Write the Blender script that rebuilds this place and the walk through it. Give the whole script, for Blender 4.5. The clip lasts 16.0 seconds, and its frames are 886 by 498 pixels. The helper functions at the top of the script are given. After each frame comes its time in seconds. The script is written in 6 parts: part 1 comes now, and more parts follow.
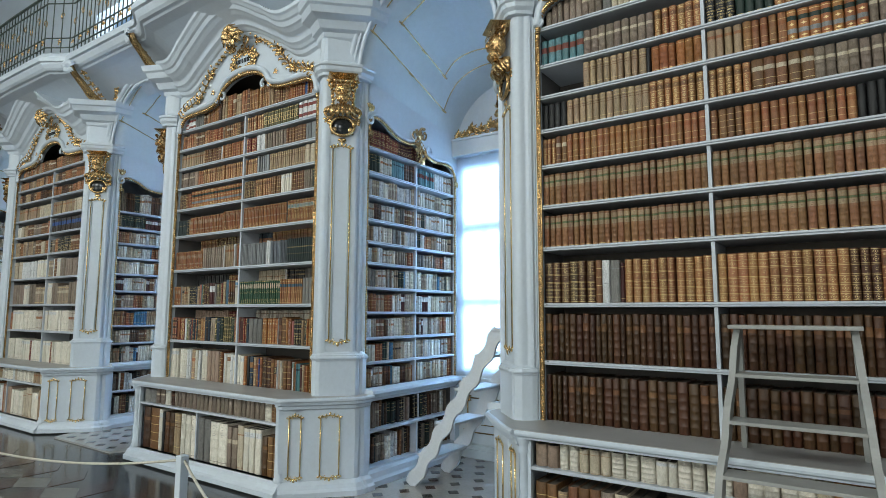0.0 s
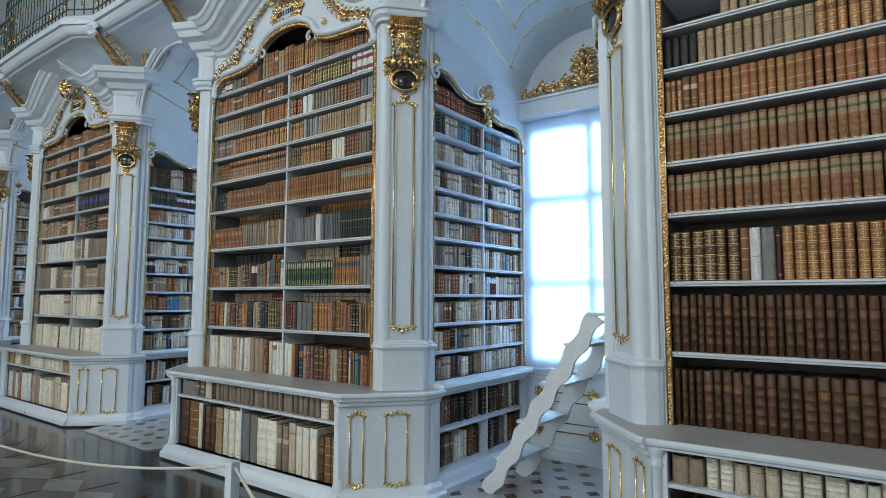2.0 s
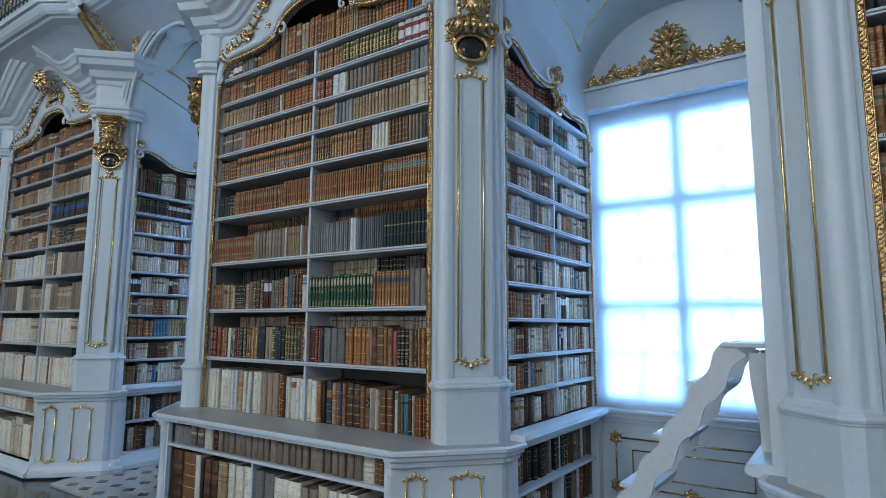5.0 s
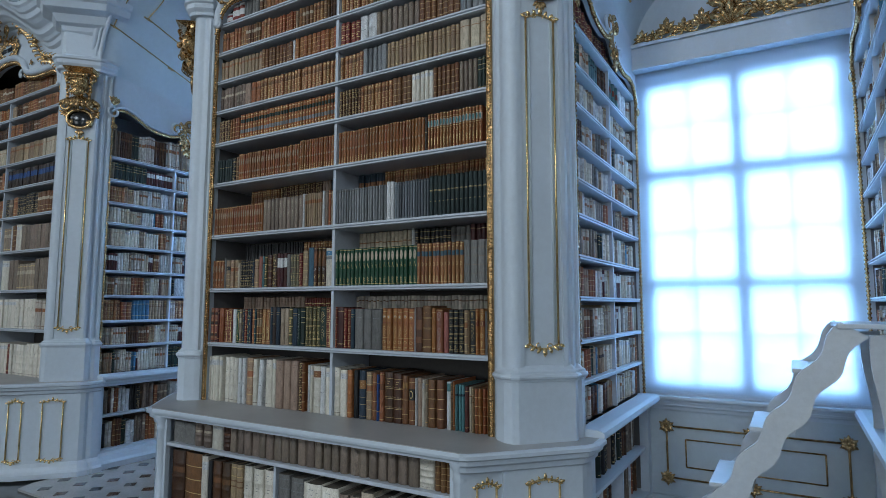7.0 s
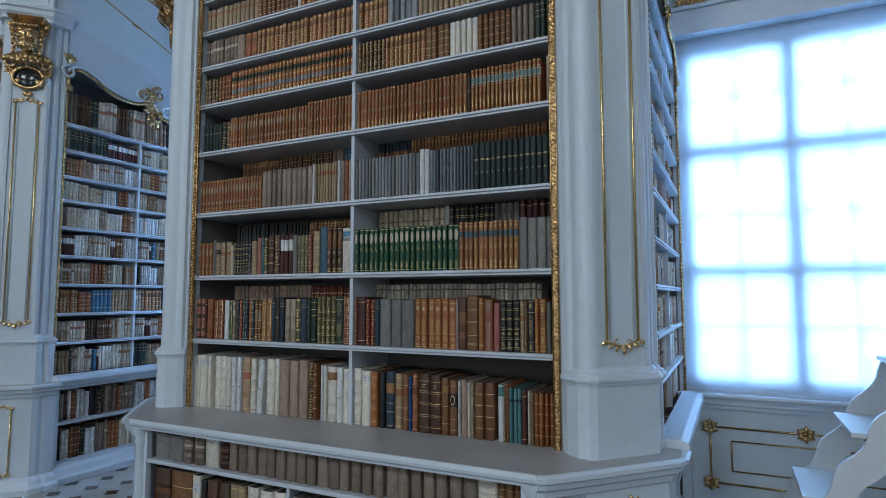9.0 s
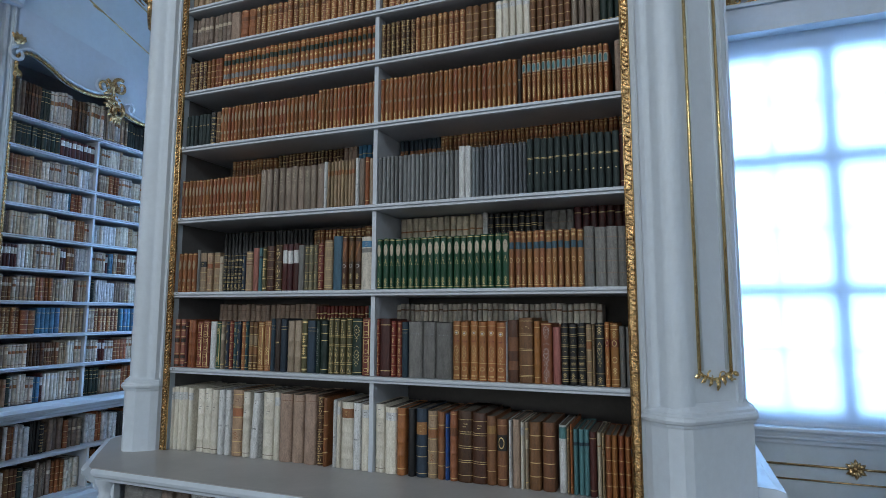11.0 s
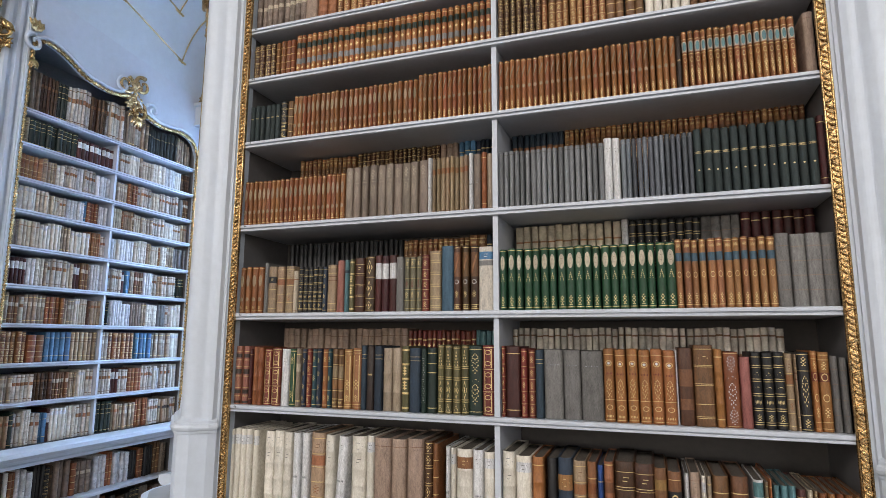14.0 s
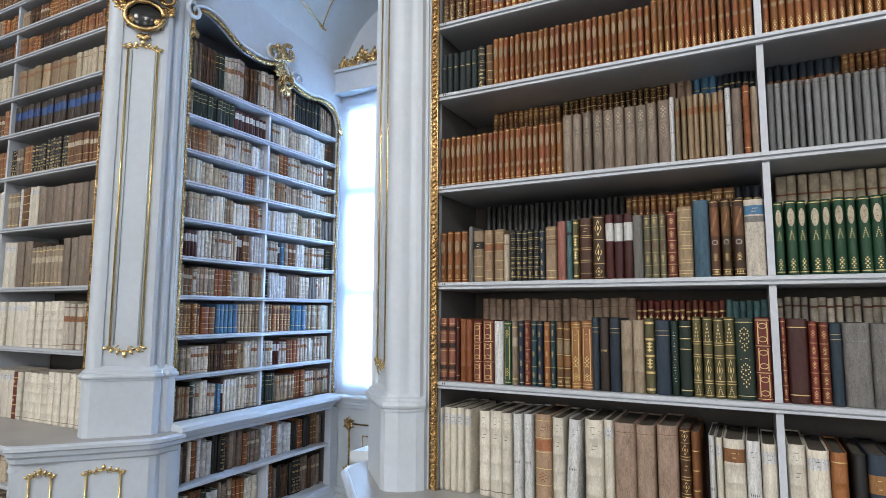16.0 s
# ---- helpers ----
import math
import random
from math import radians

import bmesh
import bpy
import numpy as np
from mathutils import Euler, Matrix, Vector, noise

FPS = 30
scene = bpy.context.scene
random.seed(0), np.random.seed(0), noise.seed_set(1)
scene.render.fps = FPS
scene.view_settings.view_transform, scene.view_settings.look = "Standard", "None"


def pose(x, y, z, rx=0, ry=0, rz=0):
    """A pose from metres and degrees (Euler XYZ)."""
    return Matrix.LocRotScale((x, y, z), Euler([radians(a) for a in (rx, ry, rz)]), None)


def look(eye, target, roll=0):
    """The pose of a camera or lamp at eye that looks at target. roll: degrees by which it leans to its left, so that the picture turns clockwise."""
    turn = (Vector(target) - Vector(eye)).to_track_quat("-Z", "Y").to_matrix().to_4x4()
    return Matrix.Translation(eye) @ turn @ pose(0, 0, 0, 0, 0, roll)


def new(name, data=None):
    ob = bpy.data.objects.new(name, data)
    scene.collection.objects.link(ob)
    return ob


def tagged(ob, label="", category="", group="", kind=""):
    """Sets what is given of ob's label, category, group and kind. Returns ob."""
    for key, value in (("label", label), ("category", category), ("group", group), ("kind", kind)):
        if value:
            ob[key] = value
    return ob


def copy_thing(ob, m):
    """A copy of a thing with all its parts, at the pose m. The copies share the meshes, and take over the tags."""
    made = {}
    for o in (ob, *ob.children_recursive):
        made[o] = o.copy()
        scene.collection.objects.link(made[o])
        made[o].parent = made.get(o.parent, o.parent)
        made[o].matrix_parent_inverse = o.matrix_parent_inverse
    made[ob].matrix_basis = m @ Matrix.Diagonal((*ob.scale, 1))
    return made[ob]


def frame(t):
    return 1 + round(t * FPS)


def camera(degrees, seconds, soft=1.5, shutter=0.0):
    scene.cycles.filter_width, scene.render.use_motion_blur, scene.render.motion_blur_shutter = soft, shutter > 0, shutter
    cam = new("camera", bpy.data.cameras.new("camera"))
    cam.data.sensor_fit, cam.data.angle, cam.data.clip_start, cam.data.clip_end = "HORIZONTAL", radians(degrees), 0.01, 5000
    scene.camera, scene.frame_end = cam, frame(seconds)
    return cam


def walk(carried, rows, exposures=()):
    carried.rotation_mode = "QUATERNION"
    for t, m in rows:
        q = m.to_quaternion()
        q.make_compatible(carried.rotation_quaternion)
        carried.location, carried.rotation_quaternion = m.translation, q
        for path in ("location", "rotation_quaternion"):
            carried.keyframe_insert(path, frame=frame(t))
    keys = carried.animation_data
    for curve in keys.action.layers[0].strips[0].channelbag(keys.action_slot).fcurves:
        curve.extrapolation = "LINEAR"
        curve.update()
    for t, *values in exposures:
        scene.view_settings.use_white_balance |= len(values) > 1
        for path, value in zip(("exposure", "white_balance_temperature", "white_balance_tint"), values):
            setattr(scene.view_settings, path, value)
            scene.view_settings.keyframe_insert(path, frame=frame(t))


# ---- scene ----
cam = camera(74.3, 16.0, soft=0.72)
METRES, EYE, TILT, LEAN, TURN = 6.0, 1.63, 0.0, 0.0, 34.6
ROWS = [
    (0.0, 0.0, 0.0, 0.0, -0.02, 6.22, -0.17),
    (0.5, -0.0226, 0.027, -0.0031, -1.25, 5.11, -0.1),
    (1.0, -0.0366, 0.0703, -0.0046, -0.01, 5.31, -0.12),
    (1.5, -0.0521, 0.1016, -0.0065, 2.38, 3.92, -0.15),
    (2.0, -0.0834, 0.1275, -0.0057, 1.91, 4.88, -0.11),
    (2.5, -0.1067, 0.149, -0.0047, 1.57, 4.74, -0.1),
    (3.0, -0.1242, 0.1837, -0.0079, 1.96, 4.61, -0.12),
    (5.5, -0.2141, 0.3309, -0.0061, -0.14, 7.65, -0.3),
    (6.0, -0.2409, 0.3569, -0.0074, -0.65, 6.9, -0.19),
    (6.5, -0.2725, 0.376, -0.0064, -2.51, 6.03, -0.1),
    (7.0, -0.292, 0.3998, -0.0074, -3.81, 5.51, -0.05),
    (7.5, -0.3075, 0.4326, -0.0074, -3.77, 5.73, -0.01),
    (8.0, -0.3199, 0.4557, -0.0076, -3.79, 5.24, 0.01),
    (8.5, -0.3437, 0.4782, -0.0092, -5.76, 5.26, 0.02),
    (9.0, -0.3666, 0.5004, -0.0079, -8.32, 4.56, 0.04),
    (11.5, -0.4355, 0.6198, -0.0048, -13.6, 7.23, -0.11),
    (12.0, -0.4439, 0.6482, -0.0048, -13.62, 8.32, -0.03),
    (12.5, -0.45, 0.6688, -0.0052, -12.68, 9.1, -0.1),
    (13.0, -0.4603, 0.6775, -0.0055, -13.63, 8.73, -0.11),
    (13.5, -0.485, 0.6878, -0.0045, -15.46, 9.19, -0.12),
    (14.0, -0.5099, 0.6982, -0.0045, -15.36, 8.71, -0.24),
    (14.5, -0.5264, 0.714, -0.006, -12.79, 8.12, -0.24),
    (15.0, -0.5453, 0.74, -0.0048, -11.8, 8.46, -0.25),
    (15.5, -0.561, 0.7582, -0.0053, -8.05, 7.1, -0.31),
    (16.0, -0.5911, 0.7681, -0.0062, -6.93, 6.09, -0.24),
]
NICHE_POWER, HALL_POWER = 960.0, 122.0
EXPOSURES = [(0.0, -0.04, 6800, 0), (1.5, -0.10, 6700, 0), (3.0, -0.28, 6450, 2), (5.5, -0.58, 5900, 2), (7.0, -0.72, 5900, 3), (9.0, -0.67, 5960, 4),
             (11.5, -0.48, 6250, 6), (12.5, -0.3, 6500, 11), (14.5, 0.29, 7380, 15), (16.0, 0.22, 7080, 11)]
walk(cam, [(t, pose(0, 0, EYE, TILT, LEAN, TURN) @ pose(METRES * x, METRES * y, METRES * z, 90 + pitch, roll, yaw)) for t, x, y, z, yaw, pitch, roll in ROWS], EXPOSURES)

# world and lights
world = bpy.data.worlds.new("world")
scene.world = world
world.use_nodes = True
wn = world.node_tree
sky = wn.nodes.new("ShaderNodeTexSky")
sky.sky_type = "NISHITA"
sky.sun_disc = False
sky.sun_elevation, sky.sun_rotation = radians(38), radians(200)
wn.nodes["Background"].inputs["Strength"].default_value = 0.15
wn.links.new(sky.outputs[0], wn.nodes["Background"].inputs["Color"])
sun = new("sun", bpy.data.lights.new("sun", "SUN"))
sun.data.energy, sun.data.angle, sun.data.color = 1.2, radians(12), (1.0, 0.95, 0.88)
sun.matrix_world = look((-6, -20, 16), (-4, 0, 0))


def skylight(x, y, z, w, h, facing, power, color=(0.86, 0.93, 1.0)):
    """An area lamp in a window's opening, standing in for the sky's light."""
    la = bpy.data.lights.new("window_light", "AREA")
    la.shape, la.size, la.size_y, la.energy, la.color = "RECTANGLE", w, h, power, color
    ob = new("window_light", la)
    ob.matrix_world = look((x, y, z), (x, y + facing, z))
    return ob


PITCH, XB = 4.87, -5.50          # spacing of the bookcases; middle of the one walked past
CASES = [XB + PITCH * k for k in (1, 0, -1, -2, -3)]
NICHES = [XB + PITCH * (k + 0.5) for k in (1, 0, -1, -2, -3)]
FRONT, SIDE, NICHE_BACK = 3.98, 1.65, 5.90
for nx in NICHES:
    skylight(nx, 8.2, 2.8, 2.4, 3.6, -1, NICHE_POWER, (0.415, 0.648, 1.0))
HALL_BACK = -6.4
for hx, k in ((4.2, 0.6), (-0.6, 1.1), (-5.5, 1.2), (-10.4, 0.8), (-15.2, 0.6)):
    skylight(hx, HALL_BACK - 0.25, 2.5, 1.7, 2.9, 1, HALL_POWER * 0.62 * k, (0.93, 0.96, 1.0))
    skylight(hx, HALL_BACK - 0.25, 7.2, 1.7, 2.2, 1, HALL_POWER * 1.9 * k, (0.93, 0.96, 1.0))
    skylight(hx + PITCH / 2, 6.55, 7.2, 1.7, 2.2, -1, HALL_POWER * 0.6 * k, (0.9, 0.95, 1.0))


# ---- materials ----
def nodes_of(name):
    m = bpy.data.materials.new(name)
    m.use_nodes = True
    return m, m.node_tree, m.node_tree.nodes["Principled BSDF"]


def add(nt, kind, **inputs):
    n = nt.nodes.new(kind)
    for k, v in inputs.items():
        n.inputs[k.replace("_", " ")].default_value = v
    return n


def surface(name, color, rough=0.6, vary=0.15, scale=3.0, grain=40.0, bump=0.1, metal=0.0, dark=None, each=0.0, wear=0.45, streak=None):
    """A procedural surface: base colour, cloudy variation, fine grain and relief; each: how much single objects differ."""
    m, nt, b = nodes_of(name)
    L = nt.links
    co = add(nt, "ShaderNodeTexCoord")
    mp = add(nt, "ShaderNodeMapping")
    if streak:
        mp.inputs["Scale"].default_value = streak
    L.new(co.outputs["Object"], mp.inputs["Vector"])
    src = mp.outputs[0]
    info = add(nt, "ShaderNodeObjectInfo")
    if each:
        geo = add(nt, "ShaderNodeNewGeometry")
        both = nt.nodes.new("ShaderNodeMath")
        L.new(info.outputs["Random"], both.inputs[0])
        L.new(geo.outputs["Random Per Island"], both.inputs[1])
        fr = nt.nodes.new("ShaderNodeMath")
        fr.operation = "FRACT"
        L.new(both.outputs[0], fr.inputs[0])
        rnd_out = fr.outputs[0]
        off = nt.nodes.new("ShaderNodeVectorMath")
        off.operation = "SCALE"
        comb = add(nt, "ShaderNodeCombineXYZ")
        for i in range(3):
            L.new(rnd_out, comb.inputs[i])
        L.new(comb.outputs[0], off.inputs[0])
        off.inputs["Scale"].default_value = 37.0
        ad = nt.nodes.new("ShaderNodeVectorMath")
        L.new(src, ad.inputs[0])
        L.new(off.outputs[0], ad.inputs[1])
        src = ad.outputs[0]
    n1 = add(nt, "ShaderNodeTexNoise", Scale=scale, Detail=5.0, Roughness=0.6)
    n2 = add(nt, "ShaderNodeTexNoise", Scale=grain, Detail=4.0, Roughness=0.7)
    L.new(src, n1.inputs["Vector"])
    L.new(src, n2.inputs["Vector"])
    ramp = add(nt, "ShaderNodeValToRGB")
    ramp.color_ramp.elements[0].position, ramp.color_ramp.elements[1].position = 0.28, 0.72
    d = dark or [c * (1 - 2 * vary) for c in color]
    ramp.color_ramp.elements[0].color = (*[max(0, c) for c in d], 1)
    ramp.color_ramp.elements[1].color = (*[min(1, c * (1 + vary * 0.6)) for c in color], 1)
    mixf = nt.nodes.new("ShaderNodeMath")
    mixf.operation = "MULTIPLY_ADD"
    L.new(n2.outputs[0], mixf.inputs[0])
    mixf.inputs[1].default_value = wear
    sc = nt.nodes.new("ShaderNodeMath")
    sc.operation = "MULTIPLY"
    L.new(n1.outputs[0], sc.inputs[0])
    sc.inputs[1].default_value = 1 - wear
    L.new(sc.outputs[0], mixf.inputs[2])
    L.new(mixf.outputs[0], ramp.inputs[0])
    col = ramp.outputs[0]
    if each:
        hsv = add(nt, "ShaderNodeHueSaturation")
        mr = nt.nodes.new("ShaderNodeMapRange")
        mr.inputs["To Min"].default_value, mr.inputs["To Max"].default_value = 1 - each, 1 + each
        L.new(rnd_out, mr.inputs["Value"])
        L.new(mr.outputs[0], hsv.inputs["Value"])
        w = nt.nodes.new("ShaderNodeTexWhiteNoise")
        w.noise_dimensions = "1D"
        L.new(rnd_out, w.inputs["W"])
        mh = nt.nodes.new("ShaderNodeMapRange")
        mh.inputs["To Min"].default_value, mh.inputs["To Max"].default_value = 0.5 - each * 0.05, 0.5 + each * 0.05
        L.new(w.outputs["Value"], mh.inputs["Value"])
        L.new(mh.outputs[0], hsv.inputs["Hue"])
        L.new(col, hsv.inputs["Color"])
        col = hsv.outputs[0]
    L.new(col, b.inputs["Base Color"])
    rr = nt.nodes.new("ShaderNodeMapRange")
    rr.inputs["To Min"].default_value, rr.inputs["To Max"].default_value = max(0.03, rough - 0.12), min(1, rough + 0.12)
    L.new(n2.outputs[0], rr.inputs["Value"])
    L.new(rr.outputs[0], b.inputs["Roughness"])
    b.inputs["Metallic"].default_value = metal
    if bump:
        bp = add(nt, "ShaderNodeBump", Strength=bump, Distance=0.004)
        L.new(n2.outputs[0], bp.inputs["Height"])
        L.new(bp.outputs[0], b.inputs["Normal"])
    return m


PAINT = surface("pale_paint", (0.60, 0.66, 0.73), 0.42, 0.07, 1.3, 24, 0.05)
PAINT_B = surface("panel_paint", (0.56, 0.62, 0.66), 0.5, 0.06, 1.6, 30, 0.05)
VAULT = surface("vault_plaster", (0.60, 0.68, 0.74), 0.8, 0.07, 0.9, 18, 0.08)
GREYPAINT = surface("shelf_top_paint", (0.40, 0.395, 0.39), 0.38, 0.14, 3.0, 50, 0.05)
SHELF = surface("shelf_paint", (0.56, 0.60, 0.66), 0.45, 0.10, 2.5, 45, 0.06)
# near-black base: the shade deep in the front cases is put into the colour
INNER_SHADE = surface("shaded_case_inside", (0.085, 0.076, 0.070), 0.8, 0.2, 2.5, 40, 0.06)
# weaker recess shade, coloured in, for the brighter niche cases
INNER_SHADE_P = surface("shaded_niche_inside", (0.26, 0.27, 0.29), 0.8, 0.15, 2.5, 40, 0.06)
# the case paint darkened by the shade inside the openings, as base colour
CHEEK_SHADE = surface("shaded_cheek_paint", (0.17, 0.165, 0.165), 0.7, 0.15, 2.5, 40, 0.06)
GOLD = surface("gilding", (0.88, 0.60, 0.29), 0.25, 0.28, 26, 140, 0.45, 0.92, dark=(0.13, 0.055, 0.02))
GILTLINE = surface("gilt_moulding", (0.95, 0.72, 0.38), 0.24, 0.2, 20, 120, 0.2, 0.85, dark=(0.52, 0.32, 0.12))
BLACKGLASS = surface("dark_medallion", (0.025, 0.028, 0.03), 0.12, 0.3, 10, 60, 0.02)
LADDER = surface("ladder_paint", (0.33, 0.33, 0.315), 0.45, 0.08, 2.5, 40, 0.06)
LADDER_W = surface("white_ladder_paint", (0.60, 0.63, 0.66), 0.4, 0.08, 2.5, 40, 0.06)
ROPE = surface("rope_fibre", (0.62, 0.58, 0.50), 0.9, 0.2, 40, 200, 0.4)
WALLPLASTER = surface("hall_plaster", (0.66, 0.67, 0.68), 0.85, 0.08, 0.6, 14, 0.06)
IRON = surface("painted_iron", (0.06, 0.08, 0.07), 0.45, 0.3, 20, 90, 0.1)
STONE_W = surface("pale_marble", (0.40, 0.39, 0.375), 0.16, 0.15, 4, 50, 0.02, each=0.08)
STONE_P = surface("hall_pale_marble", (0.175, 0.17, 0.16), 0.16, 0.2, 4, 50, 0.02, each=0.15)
STONE_G = surface("grey_marble", (0.070, 0.073, 0.073), 0.15, 0.25, 4, 50, 0.02, each=0.1)
STONE_R = surface("brown_marble", (0.10, 0.060, 0.050), 0.15, 0.25, 4, 50, 0.02, each=0.1)
STONE_B = surface("slate_floor", (0.060, 0.063, 0.065), 0.14, 0.3, 1.5, 30, 0.02)
BLIND_M, nt, b = nodes_of("blind_cloth")
tr = add(nt, "ShaderNodeBsdfTranslucent")
tr.inputs["Color"].default_value = (0.80, 0.86, 0.92, 1)
tp = add(nt, "ShaderNodeBsdfTransparent")
mx = add(nt, "ShaderNodeMixShader")
weave = add(nt, "ShaderNodeTexNoise", Scale=3.0, Detail=3.0)
wr = nt.nodes.new("ShaderNodeMapRange")
wr.inputs["To Min"].default_value, wr.inputs["To Max"].default_value = 0.19, 0.25
nt.links.new(weave.outputs[0], wr.inputs["Value"])
nt.links.new(wr.outputs[0], mx.inputs[0])
df = add(nt, "ShaderNodeBsdfDiffuse")
df.inputs["Color"].default_value = (0.88, 0.88, 0.92, 1)
both = add(nt, "ShaderNodeMixShader")
both.inputs[0].default_value = 0.22
nt.links.new(tr.outputs[0], both.inputs[1])
nt.links.new(df.outputs[0], both.inputs[2])
nt.links.new(both.outputs[0], mx.inputs[1])
nt.links.new(tp.outputs[0], mx.inputs[2])
nt.links.new(mx.outputs[0], nt.nodes["Material Output"].inputs["Surface"])
GLASS_M, nt, b = nodes_of("window_glass")
b.inputs["Transmission Weight"].default_value, b.inputs["Roughness"].default_value = 1.0, 0.02
b.inputs["Base Color"].default_value = (0.93, 0.97, 1, 1)


# ---- mesh helpers ----
def part(name, bm, mat, parent=None, label="", s=1, smooth=False):
    """Link a bmesh as one mesh; s=-1 mirrors it in x."""
    if s < 0:
        for v in bm.verts:
            v.co.x = -v.co.x
        bmesh.ops.reverse_faces(bm, faces=bm.faces[:])
    me = bpy.data.meshes.new(name)
    bm.to_mesh(me)
    bm.free()
    for m in (mat if isinstance(mat, (list, tuple)) else [mat]):
        me.materials.append(m)
    if smooth:
        me.polygons.foreach_set("use_smooth", [True] * len(me.polygons))
    ob = new(name, me)
    ob.parent = parent
    if label:
        ob["label"] = label
    return ob


def thing(name, label, category, group="", at=(0, 0, 0)):
    ob = new(name)
    ob.empty_display_size = 0.1
    ob.location = at
    return tagged(ob, label, category, group)


def box(bm, x0, x1, y0, y1, z0, z1, slot=0, bevel=0.0):
    vs = [bm.verts.new((x, y, z)) for x in (x0, x1) for y in (y0, y1) for z in (z0, z1)]
    fs = [bm.faces.new([vs[i] for i in f]) for f in ((0, 1, 3, 2), (4, 6, 7, 5), (0, 4, 5, 1), (2, 3, 7, 6), (0, 2, 6, 4), (1, 5, 7, 3))]
    for f in fs:
        f.material_index = slot
    if bevel:
        bmesh.ops.bevel(bm, geom=list({e for f in fs for e in f.edges}), offset=bevel, segments=2, affect="EDGES", profile=0.6)
    return vs


def prism(bm, pts, z0, z1):
    """A closed plan, counter-clockwise, raised from z0 to z1."""
    lo = [bm.verts.new((x, y, z0)) for x, y in pts]
    hi = [bm.verts.new((x, y, z1)) for x, y in pts]
    n = len(pts)
    bm.faces.new(lo[::-1])
    bm.faces.new(hi)
    for i in range(n):
        bm.faces.new((lo[i], lo[(i + 1) % n], hi[(i + 1) % n], hi[i]))


def offset_line(pts, d):
    """A plan line moved d to its right, with mitred corners."""
    out = []
    for i, p in enumerate(pts):
        a = Vector(pts[i]) - Vector(pts[i - 1]) if i else Vector(pts[1]) - Vector(pts[0])
        b2 = Vector(pts[i + 1]) - Vector(p) if i < len(pts) - 1 else a
        a, b2 = a.normalized(), b2.normalized()
        na, nb = Vector((a.y, -a.x)), Vector((b2.y, -b2.x))
        m = (na + nb).normalized()
        k = d / max(0.35, m.dot(na))
        out.append((p[0] + m.x * k, p[1] + m.y * k))
    return out


def mould(bm, line, profile):
    """Sweep a profile [(out, z), ...] along a plan line; out is to the line's right."""
    rings = []
    for off, z in profile:
        rings.append([bm.verts.new((x, y, z)) for x, y in offset_line(line, off)])
    for a, b2 in zip(rings, rings[1:]):
        for i in range(len(line) - 1):
            bm.faces.new((a[i], a[i + 1], b2[i + 1], b2[i]))
    for k in (0, -1):
        try:
            bm.faces.new([r[k] for r in (rings if k else rings[::-1])])
        except ValueError:
            pass


def tube(bm, pts, r, n=6, taper=None, slot=0):
    pts = [Vector(p) for p in pts]
    rings = []
    ref = None
    for i, p in enumerate(pts):
        d = (pts[min(i + 1, len(pts) - 1)] - pts[max(i - 1, 0)]).normalized()
        if ref is None:
            ref = d.orthogonal().normalized()
        ref = (ref - d * ref.dot(d)).normalized()
        side = d.cross(ref)
        rr = r if taper is None else r * taper[min(i, len(taper) - 1)]
        rings.append([bm.verts.new(p + (ref * math.cos(2 * math.pi * k / n) + side * math.sin(2 * math.pi * k / n)) * rr) for k in range(n)])
    for a, b2 in zip(rings, rings[1:]):
        for k in range(n):
            f = bm.faces.new((a[k], a[(k + 1) % n], b2[(k + 1) % n], b2[k]))
            f.material_index = slot
            f.smooth = True
    bm.faces.new(rings[0][::-1]).material_index = slot
    bm.faces.new(rings[-1]).material_index = slot


def blob(bm, m, sub=2, slot=0):
    r = bmesh.ops.create_icosphere(bm, subdivisions=sub, radius=1.0, matrix=m)
    for v in r["verts"]:
        for f in v.link_faces:
            f.smooth = True
            f.material_index = slot


class Face:
    """A flat frame on a wall: u along it, v up, n out of it."""

    def __init__(self, o, n):
        self.o, self.n, self.v = Vector(o), Vector(n).normalized(), Vector((0, 0, 1))
        self.u = self.v.cross(self.n).normalized()

    def __call__(self, u, v, n=0.0):
        return self.o + self.u * u + self.v * v + self.n * n

    def matrix(self, u, v, n, su, sv, sn, turn=0.0):
        c, s = math.cos(turn), math.sin(turn)
        a, b2 = self.u * c + self.v * s, self.v * c - self.u * s
        m = Matrix((a * su, b2 * sv, self.n * sn)).transposed().to_4x4()
        m.translation = self(u, v, n)
        return m


def scroll(bm, F, u, v, size, turn=0.0, hand=1, r=0.012, turns=1.3, n=0.012, tail=0.0):
    """A C-scroll: a spiral that tapers inwards, lying on the frame F."""
    pts, tp = [], []
    k = 22
    for i in range(k + 1):
        t = i / k
        a = turn + hand * turns * 2 * math.pi * t
        q = size * (1 - t) ** 0.8 + 0.12 * size
        pts.append(F(u + q * math.cos(a), v + q * math.sin(a), n + 0.35 * size * t))
        tp.append(1.0 - 0.55 * t)
    tube(bm, pts, r, 6, tp)


